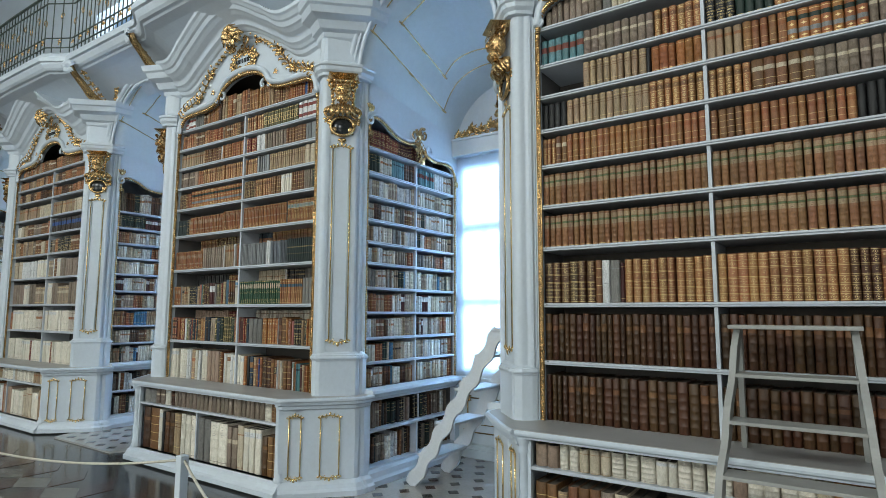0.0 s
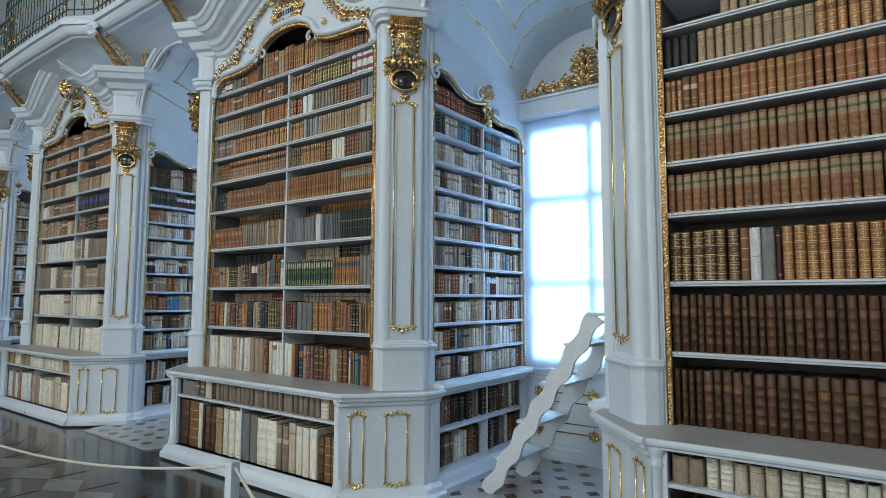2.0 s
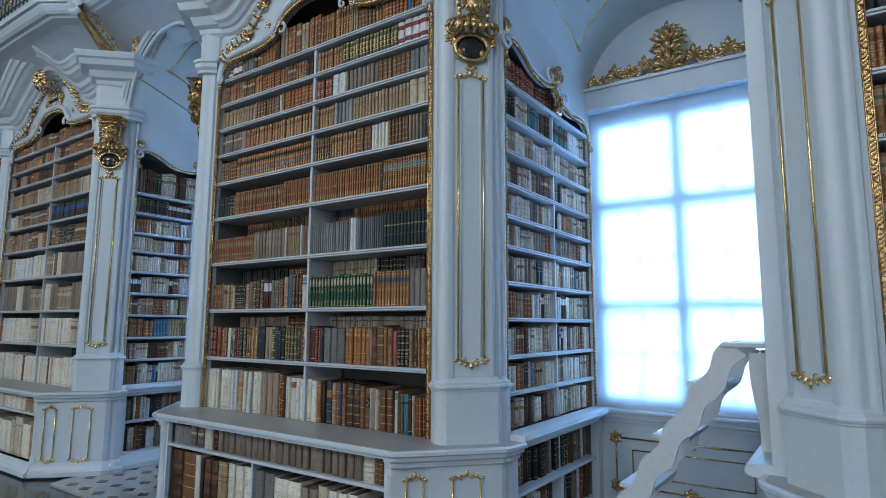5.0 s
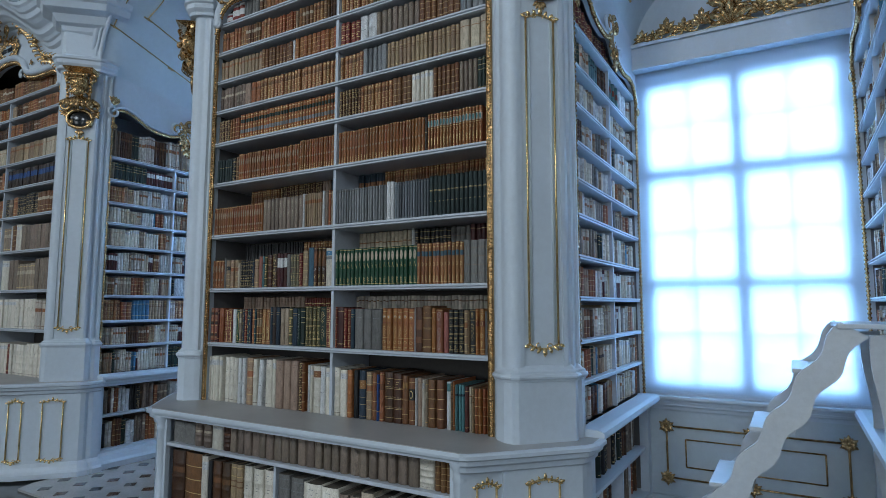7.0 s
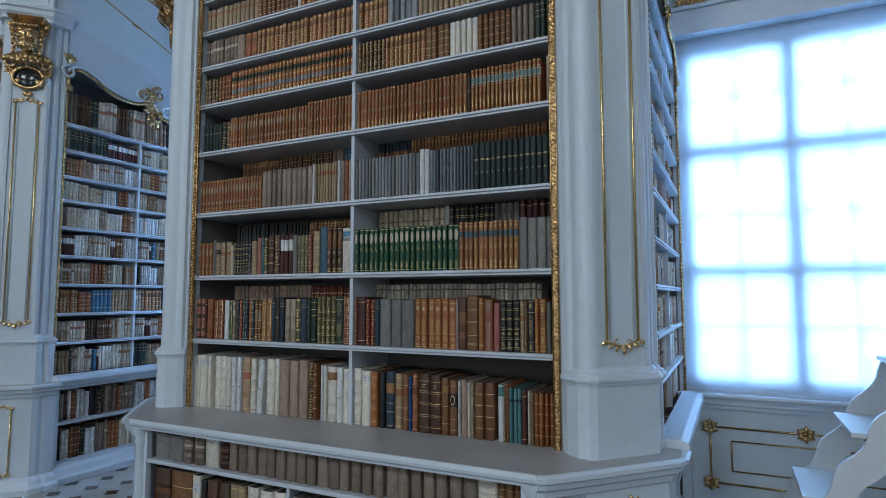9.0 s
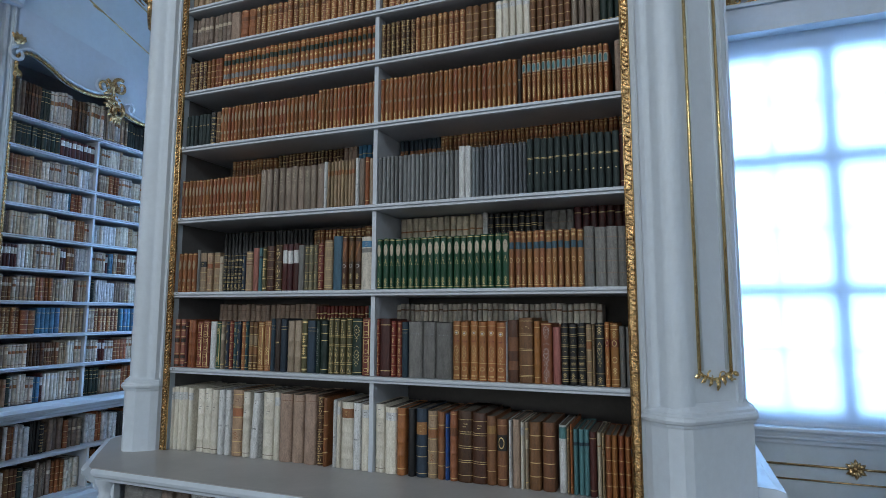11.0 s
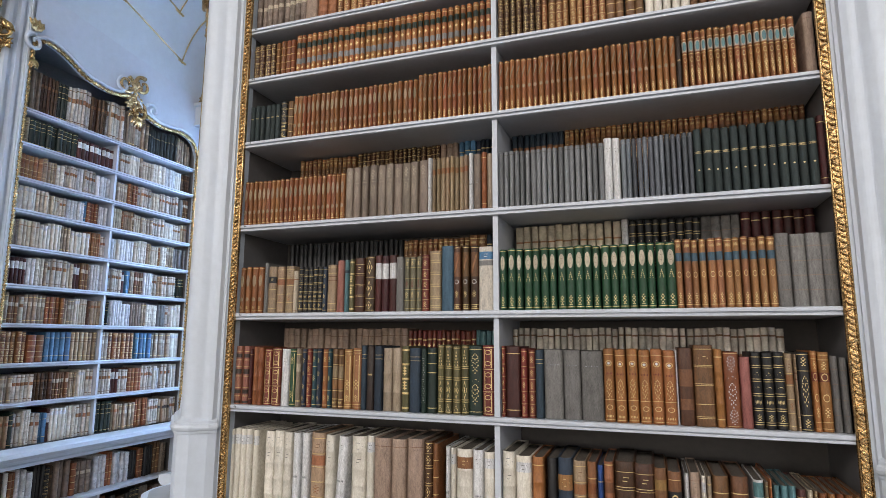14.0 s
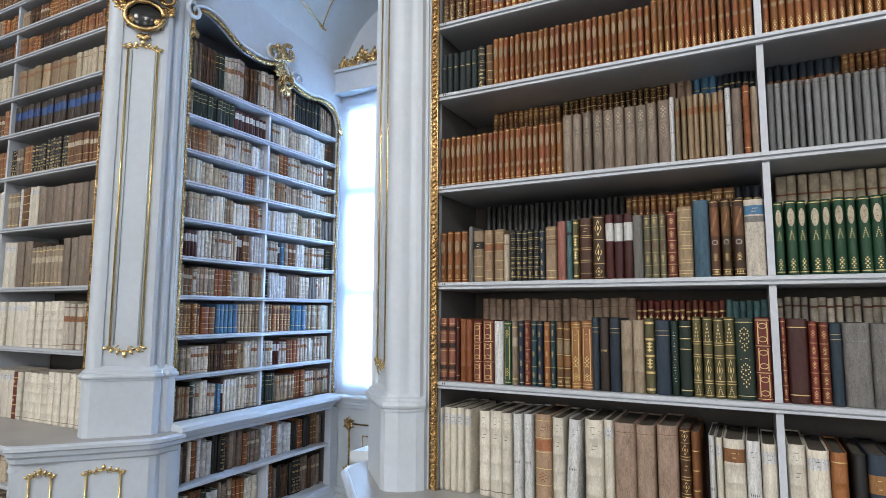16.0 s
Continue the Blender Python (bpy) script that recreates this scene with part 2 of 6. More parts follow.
def leaf(bm, F, u, v, length, turn, width=0.35, lift=0.25, n=0.01):
    """A pointed, hollow acanthus leaf with a lobed outline."""
    rows = 7
    c, s = math.cos(turn), math.sin(turn)
    prev = None
    for i in range(rows + 1):
        t = i / rows
        w = width * length * math.sin(math.pi * min(1, t * 0.92 + 0.06)) ** 0.7 * (1 + 0.25 * math.cos(t * 19))
        h = n + lift * length * math.sin(t * math.pi * 0.9)
        row = []
        for k, q in enumerate((-1, -0.5, 0, 0.5, 1)):
            a, b2 = t * length, q * w * 0.5
            row.append(bm.verts.new(F(u + a * c - b2 * s, v + a * s + b2 * c, h + (0.10 * length * (0.6 - abs(q))))))
        if prev:
            for k in range(4):
                f = bm.faces.new((prev[k], prev[k + 1], row[k + 1], row[k]))
                f.smooth = True
        prev = row


def cluster(bm, F, u, v, size, seed, leaves=5, spread=2 * math.pi, turn=0.0):
    """A tuft of gilt leaves round a berry."""
    rnd = random.Random(seed)
    for i in range(leaves):
        a = turn + spread * (i / leaves) + rnd.uniform(-0.25, 0.25)
        leaf(bm, F, u, v, size * rnd.uniform(0.75, 1.15), a, rnd.uniform(0.4, 0.6))
    blob(bm, F.matrix(u, v, size * 0.15, size * 0.22, size * 0.22, size * 0.2), 2)
    scroll(bm, F, u + size * 0.3, v + size * 0.15, size * 0.24, rnd.uniform(0, 6), rnd.choice((-1, 1)), size * 0.07, 1.1)


def smoothline(pts, k=4):
    """Catmull-Rom through plane points."""
    out = []
    P = [pts[0], *pts, pts[-1]]
    for i in range(1, len(P) - 2):
        for j in range(k):
            t = j / k
            a, b2, c, d = [np.array(P[i + q], float) for q in (-1, 0, 1, 2)]
            out.append(tuple(0.5 * (2 * b2 + (c - a) * t + (2 * a - 5 * b2 + 4 * c - d) * t * t + (3 * b2 - a - 3 * c + d) * t ** 3)))
    out.append(tuple(pts[-1]))
    return out


def gilt_rect(bm, F, u0, u1, v0, v1, r=0.006, seed=0, size=0.035):
    """A gilt rod frame with leafy ends."""
    for u in (u0, u1):
        tube(bm, [F(u, v0, r), F(u, v1, r)], r, 6)
    w = u1 - u0
    for v, sg in ((v0, -1), (v1, 1)):
        for k in range(7):
            t = k / 6
            uu = u0 + w * t
            leaf(bm, F, uu, v + sg * 0.35 * size * math.sin(math.pi * t), size * (0.75 if k != 3 else 1.0), (math.pi / 2 if sg > 0 else -math.pi / 2) + (0.5 - t) * 2.4 * (1 if sg > 0 else -1), 0.5, 0.25)
        for t in (-0.04, 0.3, 0.7, 1.04):
            scroll(bm, F, u0 + w * t, v + sg * 0.2 * size, size * 0.34, t * 5, 1 if t < 0.5 else -1, r * 0.55, 0.9)
        tube(bm, [F(u0 + w * t, v + sg * size * 0.5 * math.sin(math.pi * t), r) for t in np.linspace(0, 1, 9)], r, 5)

# ---- the hall's shell ----
def struct(name, bm, mat, label, smooth=False):
    ob = part(name, bm, mat, smooth=smooth)
    return tagged(ob, label, name.split("_")[0], kind="structure")


X0, X1, CEIL = -24.0, 10.0, 10.5
bm = bmesh.new()
box(bm, X0, X1, HALL_BACK - 0.4, 6.6, -0.3, -0.02)
floor = struct("floor", bm, STONE_B, "dark polished slate floor bands of the library hall")
floor.name = "floor"
bm = bmesh.new()
box(bm, X0, X1, HALL_BACK - 0.4, 7.0, CEIL, CEIL + 0.3)
struct("ceiling", bm, WALLPLASTER, "pale plaster ceiling of the library hall")
bm = bmesh.new()
box(bm, X0 - 0.3, X0, HALL_BACK - 0.4, 7.0, -0.3, CEIL)
struct("wall_west", bm, WALLPLASTER, "plain pale end wall of the library hall")
bm = bmesh.new()
box(bm, X1, X1 + 0.3, HALL_BACK - 0.4, 7.0, -0.3, CEIL)
struct("wall_east", bm, WALLPLASTER, "plain pale end wall of the library hall")


def pierced(bm, x0, x1, y0, y1, z0, z1, holes):
    """A wall along x with rectangular openings (xa, xb, za, zb)."""
    xs = sorted({x0, x1, *[h[0] for h in holes], *[h[1] for h in holes]})
    zs = sorted({z0, z1, *[h[2] for h in holes], *[h[3] for h in holes]})
    for a, b2 in zip(xs, xs[1:]):
        for c, d in zip(zs, zs[1:]):
            if not any(h[0] <= a and b2 <= h[1] and h[2] <= c and d <= h[3] for h in holes):
                box(bm, a, b2, y0, y1, c, d)


bm = bmesh.new()
hh = []
for hx in (4.2, -0.6, -5.5, -10.4, -15.2):
    hh += [(hx - 0.85, hx + 0.85, 1.05, 3.95), (hx - 0.85, hx + 0.85, 6.1, 8.3)]
pierced(bm, X0, X1, HALL_BACK - 0.4, HALL_BACK, -0.3, CEIL, hh)
struct("wall_south", bm, WALLPLASTER, "pale plaster wall with tall window openings across the hall")
WIN_W, WIN_Z0, WIN_Z1, WIN_S = 0.70, 0.95, 3.48, -0.045
bm = bmesh.new()
holes = [(nx + WIN_S - WIN_W, nx + WIN_S + WIN_W, WIN_Z0, WIN_Z1) for nx in NICHES]
holes += [(hx + PITCH / 2 - 0.85, hx + PITCH / 2 + 0.85, 6.1, 8.3) for hx in (4.2, -0.6, -5.5, -10.4, -15.2)]
pierced(bm, X0, X1, NICHE_BACK, NICHE_BACK + 0.4, -0.3, CEIL, holes)
struct("wall_north", bm, PAINT, "pale blue-white painted wall with deep window openings")

# niche floors of pale stone with small dark insets, and the cube-patterned field
def niche_floor(nx):
    bm = bmesh.new()
    prism(bm, [(nx - 0.72, 3.60), (nx + 0.72, 3.60), (nx + 0.80, 3.75), (nx + 0.80, 5.88), (nx - 0.80, 5.88), (nx - 0.80, 3.75)], -0.02, 0.0)
    return bm


for nx in NICHES:
    ob = struct("niche_floor", niche_floor(nx), STONE_W, "pale marble niche floor with small dark stone insets")
    insets = []
    p = 0.26
    for i in range(-3, 4):
        for j in range(0, 10):
            x, y = nx + i * p + (0.5 * p if j % 2 else 0), 3.72 + j * 0.225
            if abs(x - nx) < 0.72 and y < 5.75:
                insets.append((x, y, (i + j) % 2))
    me = {}
    for k, (x, y, c) in enumerate(insets):
        if c not in me:
            b2 = bmesh.new()
            prism(b2, [(-0.062, 0), (0, -0.062), (0.062, 0), (0, 0.062)], 0, 0.003)
            o = part("floor_tile", b2, STONE_R if c else STONE_G, ob)
            me[c] = o.data
        else:
            o = new("floor_tile", me[c])
            o.parent = ob
        o.location = (x, y, 0.0)

field = bmesh.new()
box(field, X0, X1, HALL_BACK, 3.08, -0.02, 0.0)
field = struct("hall_floor", field, STONE_G, "polished marble hall floor inlaid with white, grey and brown rhombs")
rh = 0.33
hx_, hy_ = rh * math.cos(radians(30)), rh / 2
tile_mesh = {}
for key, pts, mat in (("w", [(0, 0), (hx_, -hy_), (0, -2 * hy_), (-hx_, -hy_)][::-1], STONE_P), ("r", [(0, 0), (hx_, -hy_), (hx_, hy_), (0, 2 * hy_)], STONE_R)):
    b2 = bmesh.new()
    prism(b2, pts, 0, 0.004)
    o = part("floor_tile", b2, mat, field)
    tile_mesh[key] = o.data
    o.location = (-8.0, 2.0, 0)
for j in range(0, 10):
    for i in range(-10, 6):
        x = -7.1 + i * 2 * hx_ + (hx_ if j % 2 else 0)
        y = 3.05 - j * 3 * hy_ - 2 * hy_
        for key in ("w", "r"):
            if -12.2 < x < -3.9:
                o = new("floor_tile", tile_mesh[key])
                o.parent = field
                o.location = (x, y, 0.0)

# lunettes, vaults and window fittings of the niches
NW = PITCH / 2 - SIDE            # half width of a niche


def vault_z(x, y):
    t = (NICHE_BACK - y) / (NICHE_BACK - 4.2)
    zs, h = 3.72 + 0.20 * t, 0.65 + 0.25 * t
    return zs + h * math.sqrt(max(0.0, 1 - (x / (NW + 0.001)) ** 2))


def niche_upper():
    bm = bmesh.new()
    nx_, ny_ = 24, 12
    grid = [[bm.verts.new((NW * math.sin(math.pi * (i / nx_ - 0.5)), 4.12 + (NICHE_BACK + 0.02 - 4.12) * j / ny_, vault_z(NW * math.sin(math.pi * (i / nx_ - 0.5)), 4.12 + (NICHE_BACK + 0.02 - 4.12) * j / ny_))) for i in range(nx_ + 1)] for j in range(ny_ + 1)]
    top = [[bm.verts.new(v.co + Vector((0, 0, 0.12))) for v in row] for row in grid]
    for j in range(ny_):
        for i in range(nx_):
            bm.faces.new((grid[j][i], grid[j + 1][i], grid[j + 1][i + 1], grid[j][i + 1]))
            bm.faces.new((top[j][i], top[j][i + 1], top[j + 1][i + 1], top[j + 1][i]))
    for i in range(nx_):
        bm.faces.new((grid[0][i], grid[0][i + 1], top[0][i + 1], top[0][i]))
    for f in bm.faces:
        f.smooth = True
    return bm


def vline(bm, pts, r=0.0065):
    """A gilt line on the vault, from (x, y) points."""
    dense = smoothline(pts, 8) if len(pts) > 2 else [tuple(np.array(pts[0]) + (np.array(pts[1]) - np.array(pts[0])) * t) for t in np.linspace(0, 1, 12)]
    tube(bm, [(x, y, vault_z(x, y) - 0.006) for x, y in dense], r, 6)


vault_src = None
for nx in NICHES:
    if vault_src is None:
        V = thing("niche_vault", "pale blue plaster niche vault with thin gilt moulding lines", "vault")
        part("vault_shell", niche_upper(), VAULT, V)
        bm = bmesh.new()
        for s in (-1, 1):
            for xa, ya, xb, yb, arch in ((0.735, 5.52, 0.66, 4.16, True), (0.56, 5.28, 0.50, 4.42, False)):
                vline(bm, [(s * xa, ya), (s * xb, yb)])
                vline(bm, [(s * xa, ya), (s * xa * 0.7, ya - 0.03), (s * xa * 0.35, ya), (0, ya + 0.05)])
                vline(bm, [(s * xb, yb), (s * xb * 0.7, yb + 0.02), (s * xb * 0.35, yb), (0, yb - 0.02)])
                for px, py in ((xa, ya), (xb, yb), ((xa + xb) / 2, (ya + yb) / 2)):
                    for k in range(5):
                        blob(bm, Matrix.Translation((s * px, py + 0.018 * (k - 2), vault_z(px, py + 0.018 * (k - 2)) - 0.014)) @ Matrix.Diagonal((0.012, 0.011, 0.012 + 0.006 * (k == 2), 1)), 1)
        part("gilt_line", bm, GILTLINE, V)
        vault_src = V
        V.location = (nx, 0, 0)
        V["kind"] = "structure"
    else:
        copy_thing(vault_src, pose(nx, 0, 0))


def window_set():
    T = thing("window_1", "tall white casement window behind a translucent white roller blind", "window")
    T["kind"] = "structure"
    y = NICHE_BACK
    bm = bmesh.new()
    f, ya, yb = 0.07, y + 0.035, y + 0.095
    box(bm, -WIN_W, -WIN_W + f, ya, yb, WIN_Z0, WIN_Z1)
    box(bm, WIN_W - f, WIN_W, ya, yb, WIN_Z0, WIN_Z1)
    box(bm, -WIN_W + f, WIN_W - f, ya, yb, WIN_Z0, WIN_Z0 + f)
    box(bm, -WIN_W + f, WIN_W - f, ya, yb, WIN_Z1 - 0.14, WIN_Z1)
    box(bm, -0.045, 0.045, ya - 0.006, yb + 0.004, WIN_Z0 + f, WIN_Z1 - 0.14)
    for z0, z1 in ((1.73, 1.81), (2.58, 2.69)):
        for a, b2 in ((-WIN_W + f, -0.045), (0.045, WIN_W - f)):
            box(bm, a, b2, ya, yb, z0, z1)
    part("window_frame", bm, PAINT, T)
    for s in (-1, 1):
        cx = s * 0.337
        bm = bmesh.new()
        box(bm, cx - 0.010, cx + 0.010, ya + 0.005, ya + 0.03, WIN_Z0 + f, WIN_Z1 - 0.14)
        for z in (1.375, 2.17, 3.04):
            box(bm, min(s * 0.045, s * (WIN_W - f)), max(s * 0.045, s * (WIN_W - f)), ya + 0.007, ya + 0.028, z - 0.010, z + 0.010)
        part("glazing_bar", bm, IRON, T)
        for z0, z1 in ((WIN_Z0 + f, 1.73), (1.81, 2.58), (2.69, WIN_Z1 - 0.14)):
            bm = bmesh.new()
            box(bm, min(s * 0.045, s * (WIN_W - f)), max(s * 0.045, s * (WIN_W - f)), ya + 0.032, ya + 0.036, z0, z1)
            o = part("pane", bm, GLASS_M, T)
            o.visible_shadow = False
    # cornice over the blind, with a glazed cassette
    bm = bmesh.new()
    box(bm, -NW, NW, y - 0.13, y, 3.53, 3.69)
    box(bm, -NW, NW, y - 0.155, y, 3.69, 3.715)
    box(bm, -NW, NW, y - 0.14, y - 0.02, 3.505, 3.53)
    part("window_head", bm, PAINT, T)
    bm = bmesh.new()
    box(bm, -NW, NW, y - 0.115, y - 0.0, 0.868, 0.895, 0, 0.008)
    box(bm, -NW, NW, y - 0.085, y - 0.0, 0.845, 0.868)
    box(bm, -NW, NW, y - 0.070, y - 0.0, 0.815, 0.845, 0, 0.008)
    box(bm, -NW, NW, y - 0.045, y - 0.0, 0.785, 0.815)
    part("window_sill", bm, PAINT, T)
    # parapet panelling
    bm = bmesh.new()
    box(bm, -NW, NW, y - 0.02, y, 0.0, 0.785)
    box(bm, -NW, NW, y - 0.10, y - 0.02, 0.0, 0.10)
    box(bm, -NW, NW, y - 0.07, y - 0.02, 0.10, 0.14)
    part("parapet", bm, PAINT_B, T)
    F = Face((0, y - 0.02, 0), (0, -1, 0))
    bm = bmesh.new()
    for u in (-0.585, 0.585):
        tube(bm, [F(u, 0.27, 0.008), F(u, 0.655, 0.008)], 0.008)
    for v in (0.27, 0.655):
        tube(bm, [F(-0.585, v, 0.008), F(0.585, v, 0.008)], 0.008)
        for k, u in enumerate((-0.585, 0.0, 0.585)):
            for j in range(12):
                leaf(bm, F, u, v, 0.05 + 0.012 * (j % 2), j * math.pi / 6, 0.42, 0.3)
            blob(bm, F.matrix(u, v, 0.012, 0.016, 0.016, 0.012), 2)
    for a, b2 in (((-0.45, 0.36), (0.45, 0.36)), ((0.45, 0.36), (0.45, 0.565)), ((0.45, 0.565), (-0.45, 0.565)), ((-0.45, 0.565), (-0.45, 0.36))):
        tube(bm, [F(*a, 0.006), F(*b2, 0.006)], 0.006)
    part("gilt_panel", bm, GOLD, T)
    bm = bmesh.new()
    F = Face((0, y - 0.09, 3.715), (0, -1, 0))
    rnd = random.Random(5)
    for s in (-1, 1):
        for k, (u, v, q) in enumerate(((0.20, 0.10, 0.10), (0.33, 0.08, 0.08), (0.46, 0.085, 0.10), (0.57, 0.06, 0.06), (0.655, 0.06, 0.075))):
            for j in range(5):
                leaf(bm, F, s * u, v - 0.02, q * (1.0 + 0.25 * (j == 2)), math.pi / 2 + (j - 2) * 0.62, 0.38, 0.35)
            leaf(bm, F, s * u, v - 0.02, q, math.pi + (0.2 if s > 0 else math.pi - 0.2), 0.35, 0.3)
            leaf(bm, F, s * u, v - 0.02, q, (-0.2 if s > 0 else math.pi + 0.2), 0.35, 0.3)
        for u, v, q, h in ((0.12, 0.10, 0.060, 1), (0.26, 0.065, 0.050, -1), (0.39, 0.055, 0.045, 1), (0.52, 0.045, 0.032, -1), (0.61, 0.04, 0.025, 1)):
            scroll(bm, F, s * u, v, q, 1.2, s * h, 0.011, 1.35)
        tube(bm, [F(s * u, 0.035 + 0.02 * math.sin(u * 22), 0.012) for u in np.linspace(0.02, 0.68, 20)], 0.009, 6)
        scroll(bm, F, s * 0.10, 0.24, 0.055, 0.6, s, 0.012, 1.3)
        scroll(bm, F, s * 0.085, 0.33, 0.04, 2.0, -s, 0.010, 1.2)
    for v, q in ((0.03, 0.19), (0.14, 0.18), (0.25, 0.17), (0.34, 0.12)):
        for j in range(7):
            leaf(bm, F, 0, v, q * (1.0 if j % 2 else 0.8), math.pi / 2 + (j - 3) * 0.55, 0.30, 0.4)
    part("gilt_crest", bm, GOLD, T, "carved gilt rocaille crest above the window")
    bm = bmesh.new()
    box(bm, -0.737, 0.748, y - 0.028, y - 0.026, 0.92, 3.53)
    o = part("roller_blind", bm, BLIND_M, T, "translucent white roller blind drawn down")
    bm = bmesh.new()
    box(bm, -0.737, 0.748, y - 0.034, y - 0.020, 0.898, 0.92)
    part("blind_rail", bm, PAINT, T)
    return T


W = window_set()
W.location = (NICHES[0] + WIN_S, 0, 0)
for k, nx in enumerate(NICHES[1:], 2):
    c = copy_thing(W, pose(nx + WIN_S, 0, 0))
    c.name = "window_%d" % k

# ---- bookcases ----
HALF = 1.225                      # half width of a front opening
LEDGE = 0.86
ARCH = [(-1.225, 3.78), (-1.19, 3.93), (-1.08, 4.01), (-0.90, 4.02), (-0.66, 4.03), (-0.50, 4.07), (-0.44, 4.13), (-0.36, 4.22), (-0.20, 4.29), (0, 4.31)]
ARCH = ARCH + [(-x, z) for x, z in ARCH[-2::-1]]
SIDE_ARCH = [(4.27, 3.45), (4.28, 3.56), (4.38, 3.60), (4.52, 3.56), (4.69, 3.48), (4.91, 3.46), (5.08, 3.50), (5.20, 3.41), (5.40, 3.36), (5.62, 3.38), (5.76, 3.34), (5.83, 3.22)]
DIAG_N = (0.71, -0.70, 0)


def line_z(curve, q):
    for (a, za), (b2, zb) in zip(curve, curve[1:]):
        if a <= q <= b2:
            return za + (zb - za) * (q - a) / max(1e-6, b2 - a)
    return curve[0][1] if q < curve[0][0] else curve[-1][1]


def corn_z(x):
    """Height of the cornice's lower edge over the opening."""
    a = abs(x)
    return 4.34 + 0.40 * (0.5 + 0.5 * math.cos(math.pi * min(1, a / 1.05))) - (0.05 * math.sin(math.pi * (a - 0.75) / 0.5) if 0.75 < a < 1.25 else 0)


def gilt_band(bm, pts, w=0.028, r=0.013, bead=0.05):
    """A gilt moulding of two rods with carved beads along points."""
    tube(bm, pts, r * 0.9, 6)
    P = [Vector(p) for p in pts]
    acc = 0.0
    for a, b2 in zip(P, P[1:]):
        d = b2 - a
        L = d.length
        if L < 1e-6:
            continue
        while acc < L:
            c = a + d * (acc / L)
            q = d.to_track_quat("X", "Z").to_matrix().to_4x4()
            q.translation = c
            blob(bm, q @ Matrix.Diagonal((bead * 0.42, w * 0.55, w * 0.6, 1)) @ Matrix.Rotation(0.5, 4, "Y"), 1)
            acc += bead
        acc -= L


def front_case():
    T = thing("bookcase", "tall built-in bookcase with pale blue-white paint, gilt frame and curved crest", "bookcase", "bookcases along the hall")
    y = FRONT
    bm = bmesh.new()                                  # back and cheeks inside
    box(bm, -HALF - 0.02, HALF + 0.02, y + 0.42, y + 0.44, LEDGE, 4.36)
    part("back_panel", bm, INNER_SHADE, T)
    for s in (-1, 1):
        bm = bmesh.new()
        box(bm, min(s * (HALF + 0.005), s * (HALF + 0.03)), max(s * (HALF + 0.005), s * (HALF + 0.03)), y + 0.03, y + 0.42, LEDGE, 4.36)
        part("cheek", bm, CHEEK_SHADE, T)
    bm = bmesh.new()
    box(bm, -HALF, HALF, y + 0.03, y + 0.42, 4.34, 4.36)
    part("top_panel", bm, INNER_SHADE, T)
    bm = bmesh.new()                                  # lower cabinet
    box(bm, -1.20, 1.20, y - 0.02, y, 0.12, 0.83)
    part("lower_back", bm, INNER_SHADE, T)
    bm = bmesh.new()
    for s in (-1, 1):
        box(bm, min(s * 1.20, s * 1.235), max(s * 1.20, s * 1.235), 3.66, y, 0.12, 0.83)
        box(bm, min(s * 1.16, s * 1.20), max(s * 1.16, s * 1.20), 3.625, 3.66, 0.12, 0.80)
    box(bm, -1.20, 1.20, 3.625, y, 0.10, 0.125)
    part("lower_side", bm, PAINT, T)
    for s in (-1, 1):
        bm = bmesh.new()
        n = 14
        prof = [(0.052, 0.12), (0.052, 0.15), (0.042, 0.165), (0.046, 0.19), (0.034, 0.205), (0.034, 0.70), (0.044, 0.715), (0.036, 0.73), (0.040, 0.76), (0.056, 0.785), (0.056, 0.805)]
        rings = [[bm.verts.new((s * 1.215 + r * math.cos(2 * math.pi * k / n), 3.635 + r * math.sin(2 * math.pi * k / n), z)) for k in range(n)] for r, z in prof]
        for a, b2 in zip(rings, rings[1:]):
            for k in range(n):
                f = bm.faces.new((a[k], a[(k + 1) % n], b2[(k + 1) % n], b2[k]))
                f.smooth = True
        part("columnette", bm, PAINT, T)
    bm = bmesh.new()
    mould(bm, [(-1.27, 3.68), (1.27, 3.68)], [(0.0, 0.0), (0.155, 0.0), (0.155, 0.045), (0.13, 0.065), (0.11, 0.10), (0.07, 0.125), (0.0, 0.125)])
    part("plinth", bm, PAINT, T)
    bm = bmesh.new()
    for u in (-0.012, 0.010):
        box(bm, u, u + 0.006, 3.521, 3.5248, 0.014, 0.036)
    part("number_plate", bm, BLACKGLASS, T, "small painted shelf number")
    bm = bmesh.new()
    plan = [(-1.225, 3.57), (1.225, 3.57), (1.225, 3.98), (1.205, 3.99), (1.205, 4.38), (-1.205, 4.38), (-1.205, 3.99), (-1.225, 3.98)]
    prism(bm, plan, 0.838, LEDGE)
    part("ledge_top", bm, GREYPAINT, T, "grey-painted ledge with worn moulded edge")
    bm = bmesh.new()
    mould(bm, [(-1.26, 3.60), (1.26, 3.60)], [(0.0, 0.80), (0.012, 0.80), (0.016, 0.812), (0.03, 0.822), (0.034, 0.837), (0.032, 0.856), (0.0, 0.857)])
    part("ledge_moulding", bm, PAINT, T)
    bm = bmesh.new()
    box(bm, -1.16, 1.16, 3.63, y - 0.03, 0.60, 0.622, 0, 0.003)
    part("lower_shelf", bm, SHELF, T)
    bm = bmesh.new()
    box(bm, -0.125, -0.105, 3.66, y - 0.03, 0.125, 0.60)
    part("lower_divider", bm, SHELF, T)
    # wall over the opening, cut along the curved crest
    dense = smoothline(ARCH, 4)
    bm = bmesh.new()
